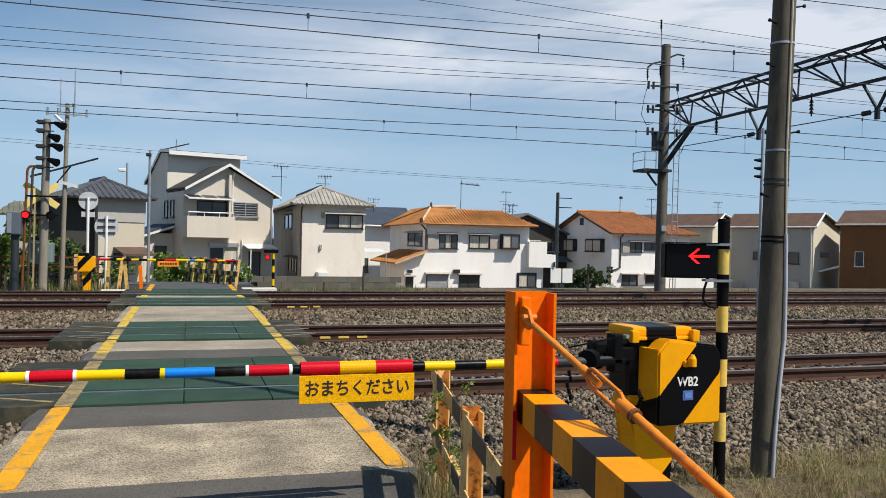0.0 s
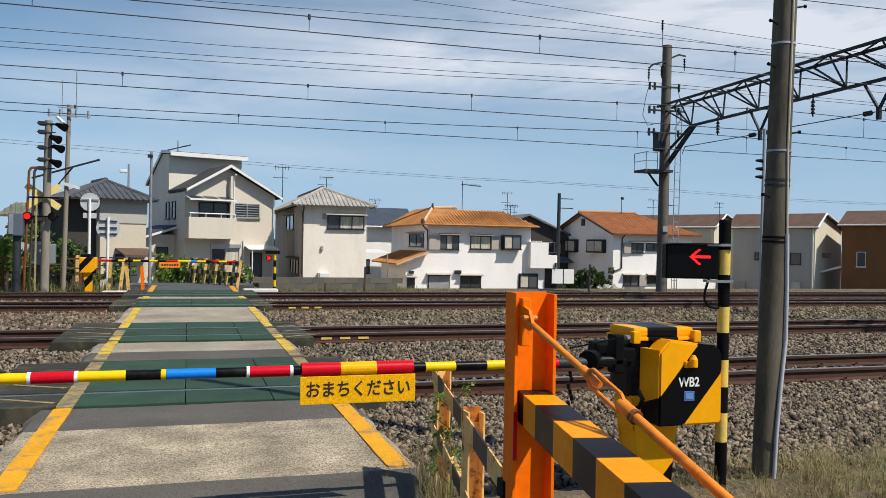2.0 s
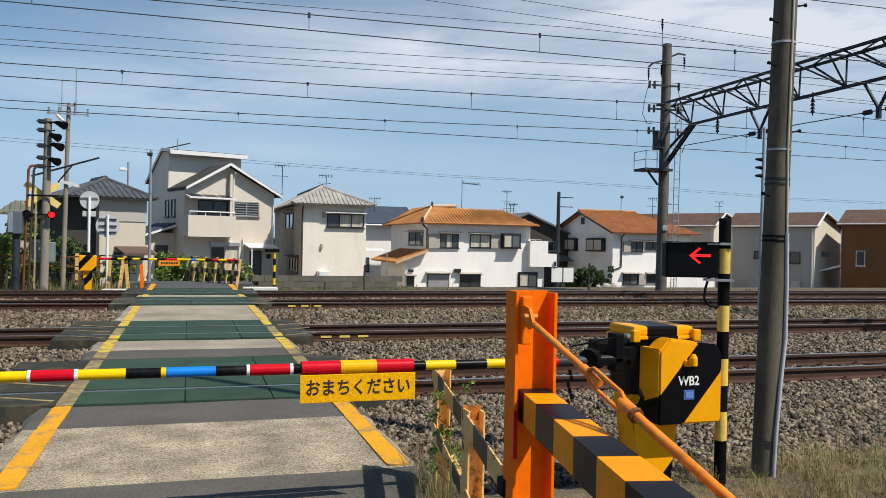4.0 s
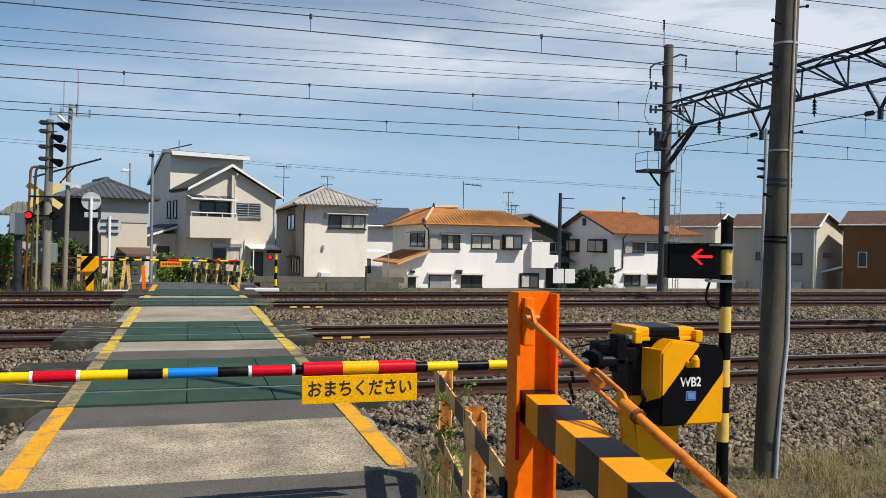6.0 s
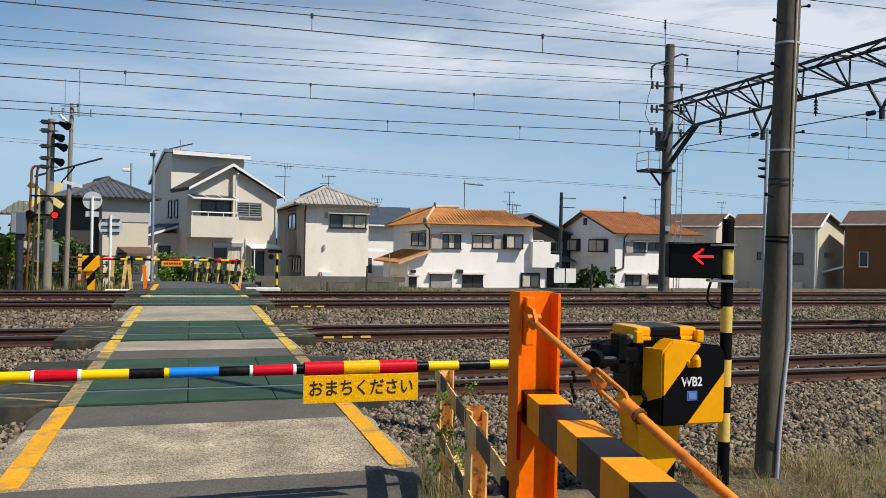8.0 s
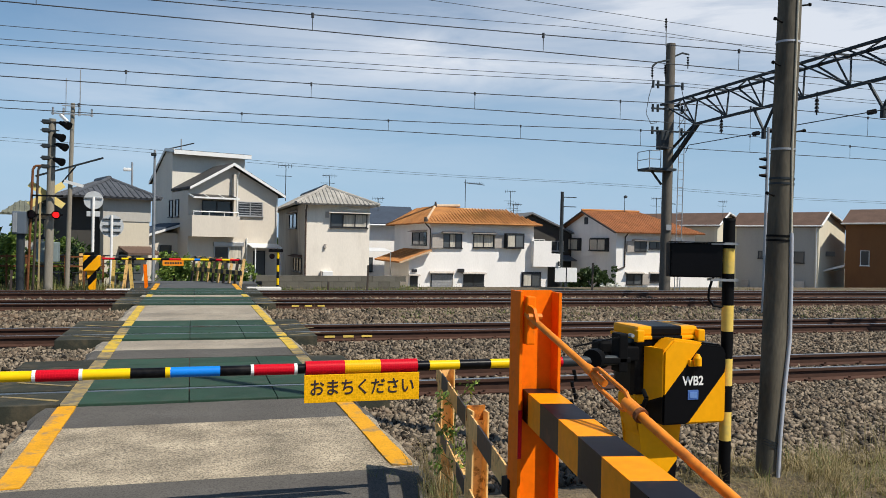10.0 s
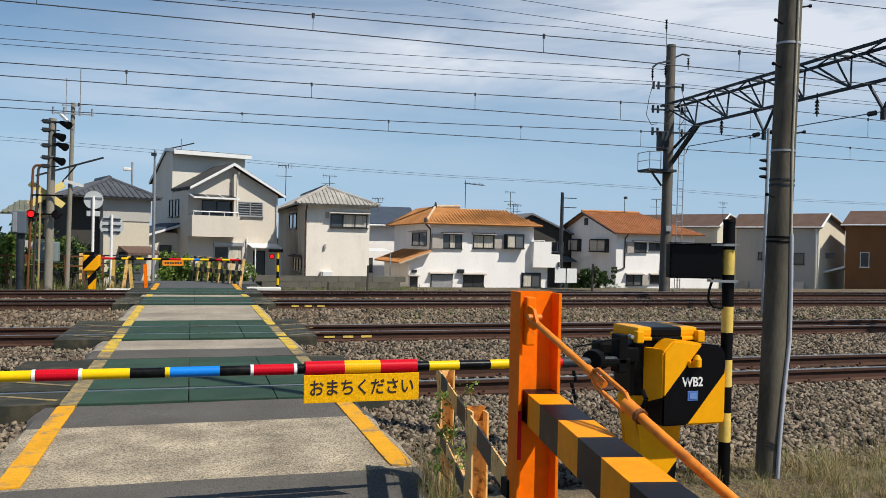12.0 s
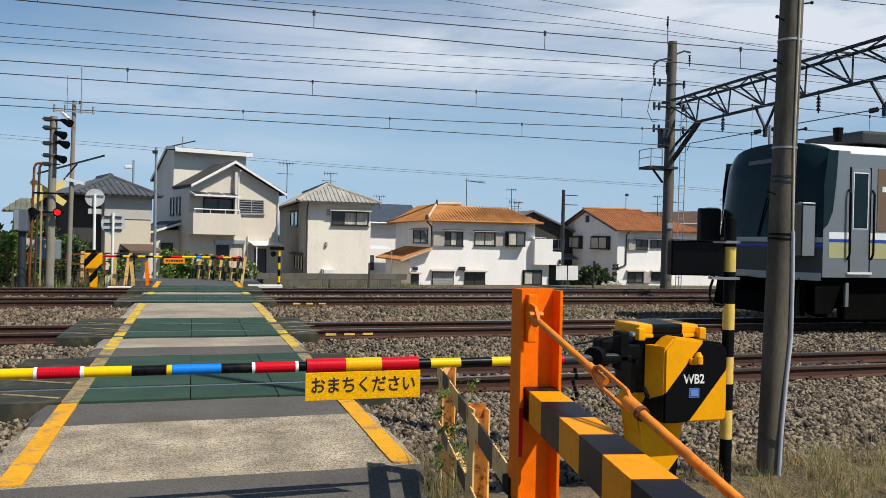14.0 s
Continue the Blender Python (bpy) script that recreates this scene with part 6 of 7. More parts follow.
    part("motor_cap", bx(B(), -0.2, 0.08, -0.1, 0.1, 1.03, 1.12, 0.02), BLACK_MATT, m)
    fb = thing("barrier_bar", (0, 27.1, 0), "lowered far barrier bar with coloured bands and orange board", "barrier")
    cuts = [-2.6, -2.25, -2.05, -1.85, -1.62, -1.4, -1.15, -0.9, -0.65, -0.3, -0.15, 0.1, 0.28, 0.55, 0.75, 0.95, 1.2, 1.5]
    mats = [RED_BAR, BLACK, YELLOW_BAR, BLACK, YELLOW_BAR, BLACK, YELLOW_BAR, BLACK, RED_BAR, YELLOW_BAR, YELLOW_BAR, BLUE_BAR, YELLOW_BAR, BLACK, RED_BAR, YELLOW_BAR, RED_BAR]
    for a, b, mm in zip(cuts, cuts[1:], mats):
        part("band", rod(B(), (a, 0, 0.77), (b, 0, 0.77), 0.035, seg=12), mm, fb, smooth=True)
    bd = part("board", bx(B(), -0.85, -0.22, -0.05, -0.04, 0.57, 0.74), ORANGE_SIGN, fb, "small orange board with a line of dark marks")
    for i in range(7):
        part("mark", bx(B(), -0.78 + i * 0.075, -0.73 + i * 0.075, -0.054, -0.05, 0.625, 0.685), BLACK_OLD, bd)
    # signal with a lamp on a banded post on the other side
    r = thing("crossing_signal", (2.66, 26.6, -0.2), "black and yellow banded post with a hooded red lamp", "crossing signal")
    for i in range(6):
        part("band", rod(B(), (0, 0, i * 0.21), (0, 0, i * 0.21 + 0.21), 0.045, seg=12), YELLOW_BAR if i % 2 else BLACK, r, smooth=True)
    part("arm", bar(B(), (-0.3, -0.02, 1.3), (0.15, -0.02, 1.3), 0.08, 0.1), BLACK_MATT, r)
    lits.append(lamp_unit(r, -0.2, -0.12, 1.12, 0.075))
    tr = thing("cable_trough", (2.15, 26.0, -0.2), "pale concrete cable trough lid beside the road", "cable trough")
    part("lid", bx(B(), -0.5, 0.55, -0.2, 0.2, 0, 0.17, 0.03), WHITE_CONCRETE, tr)
    tr2 = thing("cable_trough", (-1.75, 25.6, -0.2), "pale concrete cable trough lid beside the road", "cable trough")
    part("lid", bx(B(), -0.6, 0.35, -0.15, 0.15, 0, 0.13, 0.03), WHITE_CONCRETE, tr2)
    return lits


POLE_PALE = surf("pole_pale", (0.25, 0.225, 0.18), 0.9, vary=0.2, fine=40, coarse=2, bump=0.2, depth=0.005, stain=(0.2, 0.175, 0.14), stain_amount=0.6, stretch=(1, 1, 0.3))
ORANGE_SIGN = surf("orange_sign", (0.82, 0.25, 0.01), 0.5, vary=0.08, bump=0)
WHITE_CONCRETE = surf("white_concrete", (0.62, 0.6, 0.55), 0.9, vary=0.15, fine=20, coarse=3, bump=0.2)


def far_fence():
    """Leaning striped guard fences either side of the far road, of old rail posts."""
    f = thing("guard_fence", (0, 0, 0), "leaning rusty guard fence with black and yellow striped rails", "fence")
    a, b = Vector((0.05, 30.5, 0)), Vector((1.55, 27.0, 0))
    for i in range(10):
        p = a.lerp(b, i / 9)
        part("post", bar(B(), (p.x - 0.06, p.y, -0.35), (p.x + 0.08, p.y, 0.82), 0.09), ORANGE_OLD if i % 2 else BLACK_OLD, f)
    for z in (0.72, 0.36):
        for i in range(18):
            p, q = a.lerp(b, i / 18), a.lerp(b, (i + 1) / 18)
            part("rail", bar(B(), (p.x, p.y - 0.06, z), (q.x, q.y - 0.06, z), 0.05, 0.14), BLACK_OLD if i % 2 else YELLOW_OLD, f)
    g = thing("guard_fence", (0, 0, 0), "old orange and cream guard posts with wire rails", "fence")
    for x, y, h, t, m in ((-2.35, 27.5, 0.75, 0.05, YELLOW_OLD), (-2.05, 27.8, 0.72, 0.12, ORANGE_OLD), (-1.72, 27.2, 0.86, -0.12, YELLOW_OLD), (-1.28, 26.6, 0.62, -0.06, ORANGE), (-3.35, 28.2, 0.9, 0.02, ORANGE_OLD), (-1.95, 28.2, 0.82, 0.0, BLACK_OLD)):
        part("post", bar(B(), (x, y, -0.35), (x + t, y, h), 0.1, 0.1), m, g)
    for z in (0.25, 0.55, 0.82):
        part("wire_rail", tube(B(), [(-6, 29.2, z), (-1.6, 29.0, z)], 0.02, 6), STEEL_DARK, g)
    w = thing("lineside_fence", (0, 0, 0), "low rusty lineside fence of wire and thin posts", "fence")
    for i in range(8):
        x = -6.5 + i * 0.55
        part("post", bar(B(), (x, 27.9, -0.35), (x, 27.9, 0.85), 0.05), RUST, w)
    for z in (0.5, 0.8):
        part("rail", bar(B(), (-6.7, 27.88, z), (-2.6, 27.88, z), 0.03, 0.05), RUST, w)
    s = thing("street_lamp", (-1.22, 29.3, -0.3), "slim grey steel lamp pole", "street lamp")
    part("shaft", rod(B(), (0, 0, 0), (0, 0, 4.7), 0.055, 0.04, 12), STEEL_GREY, s, smooth=True)
    part("head", bx(B(), -0.12, 0.05, -0.1, 0.1, 4.5, 4.6, 0.02), STEEL_DARK, s)


YELLOW_OLD = surf("yellow_old", (0.62, 0.42, 0.12), 0.6, vary=0.2, fine=35, coarse=6, bump=0.2, depth=0.004, stain=(0.14, 0.07, 0.03), stain_amount=0.9, stain_range=(0.55, 0.66))


def block_wall():
    w = thing("block_wall", (0, 28.2, 0), "low stained concrete block wall", "wall")
    m = [bx(B(), -0.1985, 0.1985, -0.05, 0.05, -0.0985, 0.0985, 0.003)]
    first = part("block", m[0], BLOCK_WALL, w)
    first.location = (2.3, 0, -0.26)
    k = 0
    for r in range(3):
        for i in range(14):
            x = 2.3 + i * 0.4 + (0.2 if r % 2 else 0)
            if x > 7.3 or (r == 0 and i == 0):
                continue
            o = new("block", first.data)
            o.parent, o.location = w, (x, 0.004 * ((i * 7 + r) % 3), -0.26 + r * 0.2)


# ---- plants ----
def leaf_mat(name, a, b):
    m = bpy.data.materials.new(name)
    m.use_nodes = True
    n, l = m.node_tree.nodes, m.node_tree.links
    p = n["Principled BSDF"]
    p.inputs["Roughness"].default_value = 0.6
    g, cr = n.new("ShaderNodeNewGeometry"), n.new("ShaderNodeValToRGB")
    cr.color_ramp.elements[0].color, cr.color_ramp.elements[1].color = (*a, 1), (*b, 1)
    l.new(g.outputs["Random Per Island"], cr.inputs[0])
    l.new(cr.outputs[0], p.inputs["Base Color"])
    tr = n.new("ShaderNodeBsdfTranslucent")
    l.new(cr.outputs[0], tr.inputs[0])
    mx = n.new("ShaderNodeMixShader")
    mx.inputs[0].default_value = 0.25
    l.new(p.outputs[0], mx.inputs[1])
    l.new(tr.outputs[0], mx.inputs[2])
    l.new(mx.outputs[0], n["Material Output"].inputs[0])
    return m


GRASS_DRY = leaf_mat("grass_dry", (0.42, 0.33, 0.16), (0.16, 0.13, 0.045))
GRASS_GREEN = leaf_mat("grass_green", (0.07, 0.11, 0.02), (0.19, 0.2, 0.05))
LEAF = leaf_mat("leaf", (0.07, 0.14, 0.02), (0.24, 0.32, 0.05))
LEAF_DARK = leaf_mat("leaf_dark", (0.02, 0.045, 0.012), (0.06, 0.1, 0.02))
FLOWER = leaf_mat("flower_white", (0.6, 0.6, 0.5), (0.8, 0.8, 0.75))


def blades(name, clumps, material, rng, label, category="grass", width=0.005, bend=0.5):
    """Grass blades: thin bent strips. clumps: x, y, z, spread, how many, height."""
    vs, fs = [], []
    for x, y, z, spread, many, height in clumps:
        for _ in range(many):
            a, r = rng.uniform(0, 6.283), spread * math.sqrt(rng.random())
            px, py = x + math.cos(a) * r, y + math.sin(a) * r
            h = height * rng.uniform(0.35, 1.15)
            d, lean = rng.uniform(0, 6.283), rng.uniform(0.05, bend) * h
            w = width * rng.uniform(0.6, 1.3)
            wx, wy = -math.sin(d) * w, math.cos(d) * w
            base = len(vs)
            for t in (0, 0.4, 0.75, 1.0):
                ox, oy, oz = math.cos(d) * lean * t * t, math.sin(d) * lean * t * t, h * (t - 0.18 * t * t * lean / h)
                k = 1 - t * 0.9
                vs += [(px + ox - wx * k, py + oy - wy * k, z + oz), (px + ox + wx * k, py + oy + wy * k, z + oz)]
            for i in range(3):
                j = base + 2 * i
                fs.append((j, j + 1, j + 3, j + 2))
    return sheet(name, vs, fs, material, "stuff", label, category)


def leaves(parent, name, centre, radii, many, size, material, rng, label=""):
    """A crown of many small leaves in clumps, with an uneven outline."""
    vs, fs = [], []
    cl = [(Vector((rng.gauss(0, 0.45) * radii[0], rng.gauss(0, 0.45) * radii[1], rng.gauss(0, 0.42) * radii[2])), rng.uniform(0.22, 0.45)) for _ in range(26)]
    for i in range(many):
        c, r = cl[i % len(cl)]
        v = Vector((rng.gauss(0, 1), rng.gauss(0, 1), rng.gauss(0, 1))).normalized() * (r * min(radii) * rng.uniform(0.5, 1.1))
        p = Vector(centre) + c + v
        n = Vector((rng.gauss(0, 1), rng.gauss(0, 1), rng.gauss(0.4, 1))).normalized()
        a = n.orthogonal().normalized() * size * rng.uniform(0.6, 1.3)
        b = n.cross(a) * 0.55
        k = len(vs)
        vs += [tuple(p - a), tuple(p + b * 0.9), tuple(p + a), tuple(p - b * 0.9)]
        fs.append((k, k + 1, k + 2, k + 3))
    me = bpy.data.meshes.new(name)
    me.from_pydata(vs, [], fs)
    me.materials.append(material)
    o = new(name, me)
    o.parent = parent
    if label:
        tagged(o, label)
    return o


def make_plants():
    rng = random.Random(5)
    near = []
    for i in range(130):
        x, y = rng.uniform(3.15, 6.2), 3.9 + 1.2 * rng.random() ** 1.3
        near.append((x, y, ground_z(x, y) - 0.01, rng.uniform(0.03, 0.11), 34, rng.uniform(0.06, 0.27) * (0.6 if x < 3.6 else 1)))
    litter = [(rng.uniform(2.6, 6.2), 3.7 + 1.3 * rng.random(), -0.07, 0.14, 24, rng.uniform(0.02, 0.06)) for i in range(420)]
    blades("straw_litter", litter, GRASS_DRY, rng, "flattened dead straw on the soil", bend=3.5, width=0.0025)
    blades("dry_grass", near, GRASS_DRY, rng, "dry straw-coloured grass at the foot of the pole", bend=1.6, width=0.0024)
    near = [(rng.uniform(3.3, 6.2), rng.uniform(3.9, 5.2), -0.10, 0.07, 20, rng.uniform(0.08, 0.28)) for i in range(34)]
    blades("green_grass", near, GRASS_GREEN, rng, "green grass among the dry stalks", bend=1.0, width=0.0026)
    tall = [(rng.uniform(4.2, 6.0), rng.uniform(4.2, 5.2), -0.10, 0.12, 6, rng.uniform(0.3, 0.55)) for i in range(34)]
    blades("tall_grass", tall, GRASS_DRY, rng, "tall dry grass stalks beside the ballast", width=0.002, bend=0.8)
    fence = [(rng.uniform(1.36, 1.58), rng.uniform(4.45, 5.25), -0.06, 0.08, 22, rng.uniform(0.1, 0.33)) for i in range(22)]
    blades("dry_grass", fence, GRASS_DRY, rng, "dry grass tufts along the road edge and guard fence", width=0.0017, bend=1.1)
    fence = [(rng.uniform(1.15, 1.5), rng.uniform(3.5, 4.9), -0.06, 0.1, 16, rng.uniform(0.08, 0.26)) for i in range(24)]
    blades("green_grass", fence, GRASS_GREEN, rng, "green grass tufts under the guard fence", width=0.0022, bend=1.2)
    far = [(rng.uniform(-8, 24), rng.choice((18.7, 21.4, 24.6, 26.8)) + rng.uniform(-0.3, 0.3), -0.2, 0.3, 14, rng.uniform(0.08, 0.22)) for i in range(240)]
    blades("track_weeds", far, GRASS_DRY, rng, "sparse dry weeds between the far tracks", width=0.008)
    far = [(rng.uniform(-7, 9), rng.uniform(26.6, 29.5), -0.25, 0.35, 22, rng.uniform(0.15, 0.5)) for i in range(170)]
    far = [c if c[0] < 0 else (*c[:5], c[5] * 0.45) for c in far if not -1.9 < c[0] < 2.1]
    blades("lineside_grass", far, GRASS_GREEN, rng, "rough green and dry grass beyond the tracks", width=0.012)
    far = [(rng.uniform(-7, -2.0), rng.uniform(26.8, 28.5), -0.25, 0.3, 16, rng.uniform(0.15, 0.45)) for i in range(50)]
    blades("lineside_dry_grass", far, GRASS_DRY, rng, "tall dry grass around the far crossing posts", width=0.01)
    low = [(rng.uniform(4, 20), rng.uniform(15.2, 18.6), -0.17, 0.25, 24, rng.uniform(0.05, 0.12)) for i in range(170)]
    blades("track_moss", low, GRASS_GREEN, rng, "low green weeds creeping over the ballast", width=0.01)
    low = [(rng.uniform(-7, -1.6), rng.uniform(24.5, 26.2), -0.17, 0.25, 16, rng.uniform(0.05, 0.14)) for i in range(50)]
    blades("track_moss", low, GRASS_GREEN, rng, "low green weeds creeping over the ballast", width=0.01)
    # leafy weed in the near fence
    w = thing("weed", (1.32, 4.05, -0.06), "green broad-leaved weed growing through the guard fence", "weed")
    part("stem", tube(B(), [(0, 0, 0), (0.02, 0.02, 0.25), (0.0, 0.0, 0.5), (0.02, 0.02, 0.74)], 0.004, 6), GRASS_GREEN, w)
    for k in range(14):
        z0, a = 0.22 + 0.036 * k, k * 2.4
        tip = Vector((math.cos(a) * 0.09, math.sin(a) * 0.09, z0 + 0.07))
        sprig = part("sprig", tube(B(), [(0.01, 0.01, z0), tip], 0.0022, 5), GRASS_GREEN, w)
        leaves(sprig, "foliage", tip, (0.04, 0.04, 0.045), 42, 0.0125, LEAF, rng)
    # hedge and bushes beyond
    for x, y, z, rx, ry, rz, k, m, lb in ((0.3, 31.5, 0.05, 1.0, 0.6, 0.55, 1500, LEAF, "bright green bush behind the far guard fence"), (-0.6, 33, 0.1, 0.7, 0.6, 0.75, 1100, LEAF, "bright green bush behind the far guard fence"), (1.2, 31, -0.15, 0.8, 0.5, 0.45, 900, LEAF, "bright green bush behind the far guard fence"),
                                  (-5.3, 28.4, 0.75, 0.7, 0.6, 1.1, 3000, LEAF, "leafy green shrub beside the control cabinet"), (-6.1, 29.4, 1.1, 0.9, 0.7, 1.1, 1600, LEAF_DARK, "leafy green shrub beside the control cabinet"), (-3.7, 29.5, 0.6, 0.5, 0.5, 0.9, 900, LEAF_DARK, "dark shrub behind the signal pole"),
                                  (29.3, 57, -1.0, 1.35, 0.8, 1.15, 2600, LEAF_DARK, "dark green garden tree beside the house"), (28.3, 57.4, -1.5, 1.0, 0.6, 0.8, 1800, LEAF_DARK, "dark green garden shrub beside the house"), (30.7, 57.3, -1.3, 1.1, 0.6, 0.9, 2000, LEAF_DARK, "dark green garden shrub beside the house"), (31.0, 56.4, -1.75, 0.95, 0.5, 0.4, 900, FLOWER, "white flowering shrub by the house"),
                                  (-0.55, 31.2, 0.35, 0.75, 0.5, 0.6, 1500, LEAF, "bright green bush behind the far guard fence"), (0.6, 31.0, 0.3, 0.8, 0.5, 0.5, 1500, LEAF, "bright green bush behind the far guard fence"),
                                  (1.8, 30.6, 0.1, 0.7, 0.5, 0.4, 1000, LEAF, "bright green bush behind the far guard fence"), (-4.2, 30.4, 0.75, 0.55, 0.5, 0.9, 1300, LEAF, "dark shrub behind the signal pole"),
                                  (-2.6, 32.6, 0.1, 0.9, 0.4, 0.3, 900, LEAF, "low green shrub at the foot of the house wall"), (-5.9, 28.9, 0.5, 0.8, 0.5, 1.1, 1700, LEAF_DARK, "leafy green shrub beside the control cabinet")):
        b = thing("bush", (x, y, ground_z(x, y)), lb, "bush")
        gz = ground_z(x, y)
        part("trunk", rod(B(), (0, 0, 0), (0, 0, z - gz), 0.07, 0.03, 8), GUTTER, b)
        leaves(b, "crown", (0, 0, z - gz), (rx, ry, rz), k, 0.07 if y < 40 else 0.12, m, rng)
    # wooded hill far to the left
    h = thing("wooded_hill", (-60, 400, -6), "far wooded hill on the skyline", "hill")
    leaves(h, "woods", (0, 0, 0), (120, 20, 16), 3500, 2.5, LEAF_DARK, rng)


# ---- aerials, poles and street clutter among the houses ----
def aerial(x, y, z0, z1, kind, r=0.025):
    g = thing("tv_aerial", (x, y, z0), "thin rooftop television aerial on a mast", "aerial", "rooftop aerials")
    h = z1 - z0
    part("mast", rod(B(), (0, 0, 0), (0, 0, h), r, seg=6), STEEL_DARK, g)
    if kind == "yagi":
        part("boom", rod(B(), (-0.1, 0, h * 0.92), (1.5, 0, h * 0.88), r, seg=6), STEEL_DARK, g)
        bm = B()
        for i in range(7):
            rod(bm, (0.1 + i * 0.2, -0.3, h * 0.92 - 0.006 * i), (0.1 + i * 0.2, 0.3, h * 0.92 - 0.006 * i), 0.014, seg=5)
            rod(bm, (0.1 + i * 0.2, 0, h * 0.92 - 0.1), (0.1 + i * 0.2, 0, h * 0.92 + 0.08), 0.012, seg=5)
        tagged(part("element_array", bm, STEEL_DARK, g), kind="stuff")
    elif kind == "comb":
        bm = B()
        rod(bm, (-0.5, 0, h), (0.5, 0, h), 0.02, seg=5)
        rod(bm, (-0.6, 0, h * 0.7), (0.35, 0, h * 0.7), 0.018, seg=5)
        for i in range(5):
            rod(bm, (-0.45 + i * 0.2, 0, h - 0.16), (-0.45 + i * 0.2, 0, h + 0.12), 0.012, seg=5)
        tagged(part("element_array", bm, STEEL_DARK, g), kind="stuff")
    else:
        part("dish", rod(B(), (0.05, -0.06, h), (0.02, -0.12, h + 0.05), 0.17, 0.03, 12), STEEL_DARK, g)


def place_aerials():
    for x, y, z0, z1, k in ((5.6, 52, 3.9, 6.1, "comb"), (9.0, 56, 4.2, 5.9, "comb"), (13.0, 70.6, 3.7, 5.2, "yagi"), (14.2, 64, 3.9, 4.9, "comb"), (19.5, 58, 3.2, 6.2, "yagi"), (23.4, 58, 3.4, 4.5, "comb"),
                            (26.3, 66, 3.2, 6.0, "comb"), (29.4, 72, 3.2, 5.2, "comb"), (35.7, 63, 4.2, 5.7, "dish"), (38.2, 62, 3.4, 5.6, "comb"), (42.5, 68, 4.2, 5.7, "yagi"), (47.8, 66, 4.4, 5.8, "comb")):
        aerial(x, y, z0, z1, k)
    g = thing("utility_pole", (26.2, 55.5, -2.7), "slim dark utility pole beside the house", "utility pole")
    part("shaft", rod(B(), (0, 0, 0), (0.05, 0, 8.1), 0.17, 0.12, 14), STEEL_DARK, g, smooth=True)
    bm = bar(B(), (0, 0, 7.0), (1.2, 0, 7.0), 0.06)
    bar(bm, (0, 0, 7.7), (1.2, 0, 7.7), 0.06)
    part("cross_arm", bm, STEEL_DARK, g)
    b = thing("notice_board", (25.2, 54.5, -2.7), "pair of plain pale boards on a post", "notice board")
    part("panel", bx(B(), 0.1, 0.95, -0.05, 0, 1.45, 2.5), METAL_WHITE, b)
    part("panel", bx(B(), 1.05, 1.85, -0.05, 0, 1.45, 2.5), METAL_WHITE, b)
    part("post", bx(B(), 0.9, 1.1, 0, 0.1, 0, 2.4), STEEL_DARK, b)
    d = thing("house", pose(27.0, 66, -2.7), "dark timber house with a grey tiled gable roof", "house")
    part("wall", prism(B(), [(-2.6, 0), (5.4, 0), (5.4, 5.0), (1.2, 6.7), (-2.6, 5.1)], "y", 0, 5), WALL_DARK, d)
    for pts in ([(-3.1, 4.95), (1.2, 6.8), (1.2, 6.95), (-3.1, 5.1)], [(5.8, 4.85), (1.2, 6.8), (1.2, 6.95), (5.8, 5.0)]):
        part("roof", prism(B(), pts, "y", -0.5, 6), TILE_ASH, d)
    window(d, 1.0, 2.6, 3.5, 4.6, frame=METAL_WHITE, panes=3, hood=False)
    part("porch_roof", prism(B(), [(-1.6, 2.75), (0, 3.15), (0, 3.25), (-1.6, 2.83)], "x", 0.2, 5.0), TILE_ASH, d)
    window(d, 3.2, 4.4, 3.6, 4.5, frame=FRAME_ALU, panes=2, hood=False)
    # thin grey pole behind the near pole, with insulators
    p = thing("utility_pole", (13.52, 17.0, -0.3), "slim galvanised pole with side insulators", "utility pole")
    part("shaft", rod(B(), (0, 0, 0), (0.05, 0, 4.75), 0.04, 0.035, 14), STEEL_GREY, p, smooth=True)
    for z in (3.95, 3.75, 3.55):
        part("insulator", rod(B(), (-0.22, -0.05, z), (-0.05, -0.05, z), 0.025, 0.05, 10), BLACK_MATT, p)
    # lineside marker stakes
    for x, y, h in ((5.35, 25.5, 0.95), (4.0, 24.9, 0.45), (16.9, 15.9, 0.4), (-4.6, 24.3, 0.75), (13.25, 25.5, 1.1), (20.2, 25.3, 0.7)):
        s = thing("marker_stake", (x, y, -0.25), "dark rusty steel marker stake in the ballast", "stake", "marker stakes")
        part("stake", bar(B(), (0, 0, 0), (0.02, 0, h), 0.06, 0.05), GUTTER, s)
    m = thing("marker_post", (4.13, 5.6, -0.25), "small white-topped lineside marker post", "marker post")
    part("post", rod(B(), (0, 0, 0), (0, 0, 0.72), 0.03, seg=14), BLACK_MATT, m, smooth=True)
    part("cap", rod(B(), (0, 0, 0.72), (0, 0, 0.96), 0.026, 0.022, 14), surf("cap_grey", (0.5, 0.5, 0.48), 0.6, vary=0.3, fine=40, bump=0.05), m, "grey-white cap", smooth=True)
    # warning stripes on the rail webs beside the road
    for k, x0 in ((1, 2.05), (2, 2.25)):
        y = RAILS[k][0] - 0.017
        for i in range(3):
            t = part("rail_mark", bx(B(), x0 + i * 0.3, x0 + 0.17 + i * 0.3, y - 0.004, y, -0.1, -0.065), YELLOW_PALE)
            tagged(t, "yellow warning mark painted on the rail web", "rail mark", "rail marks")
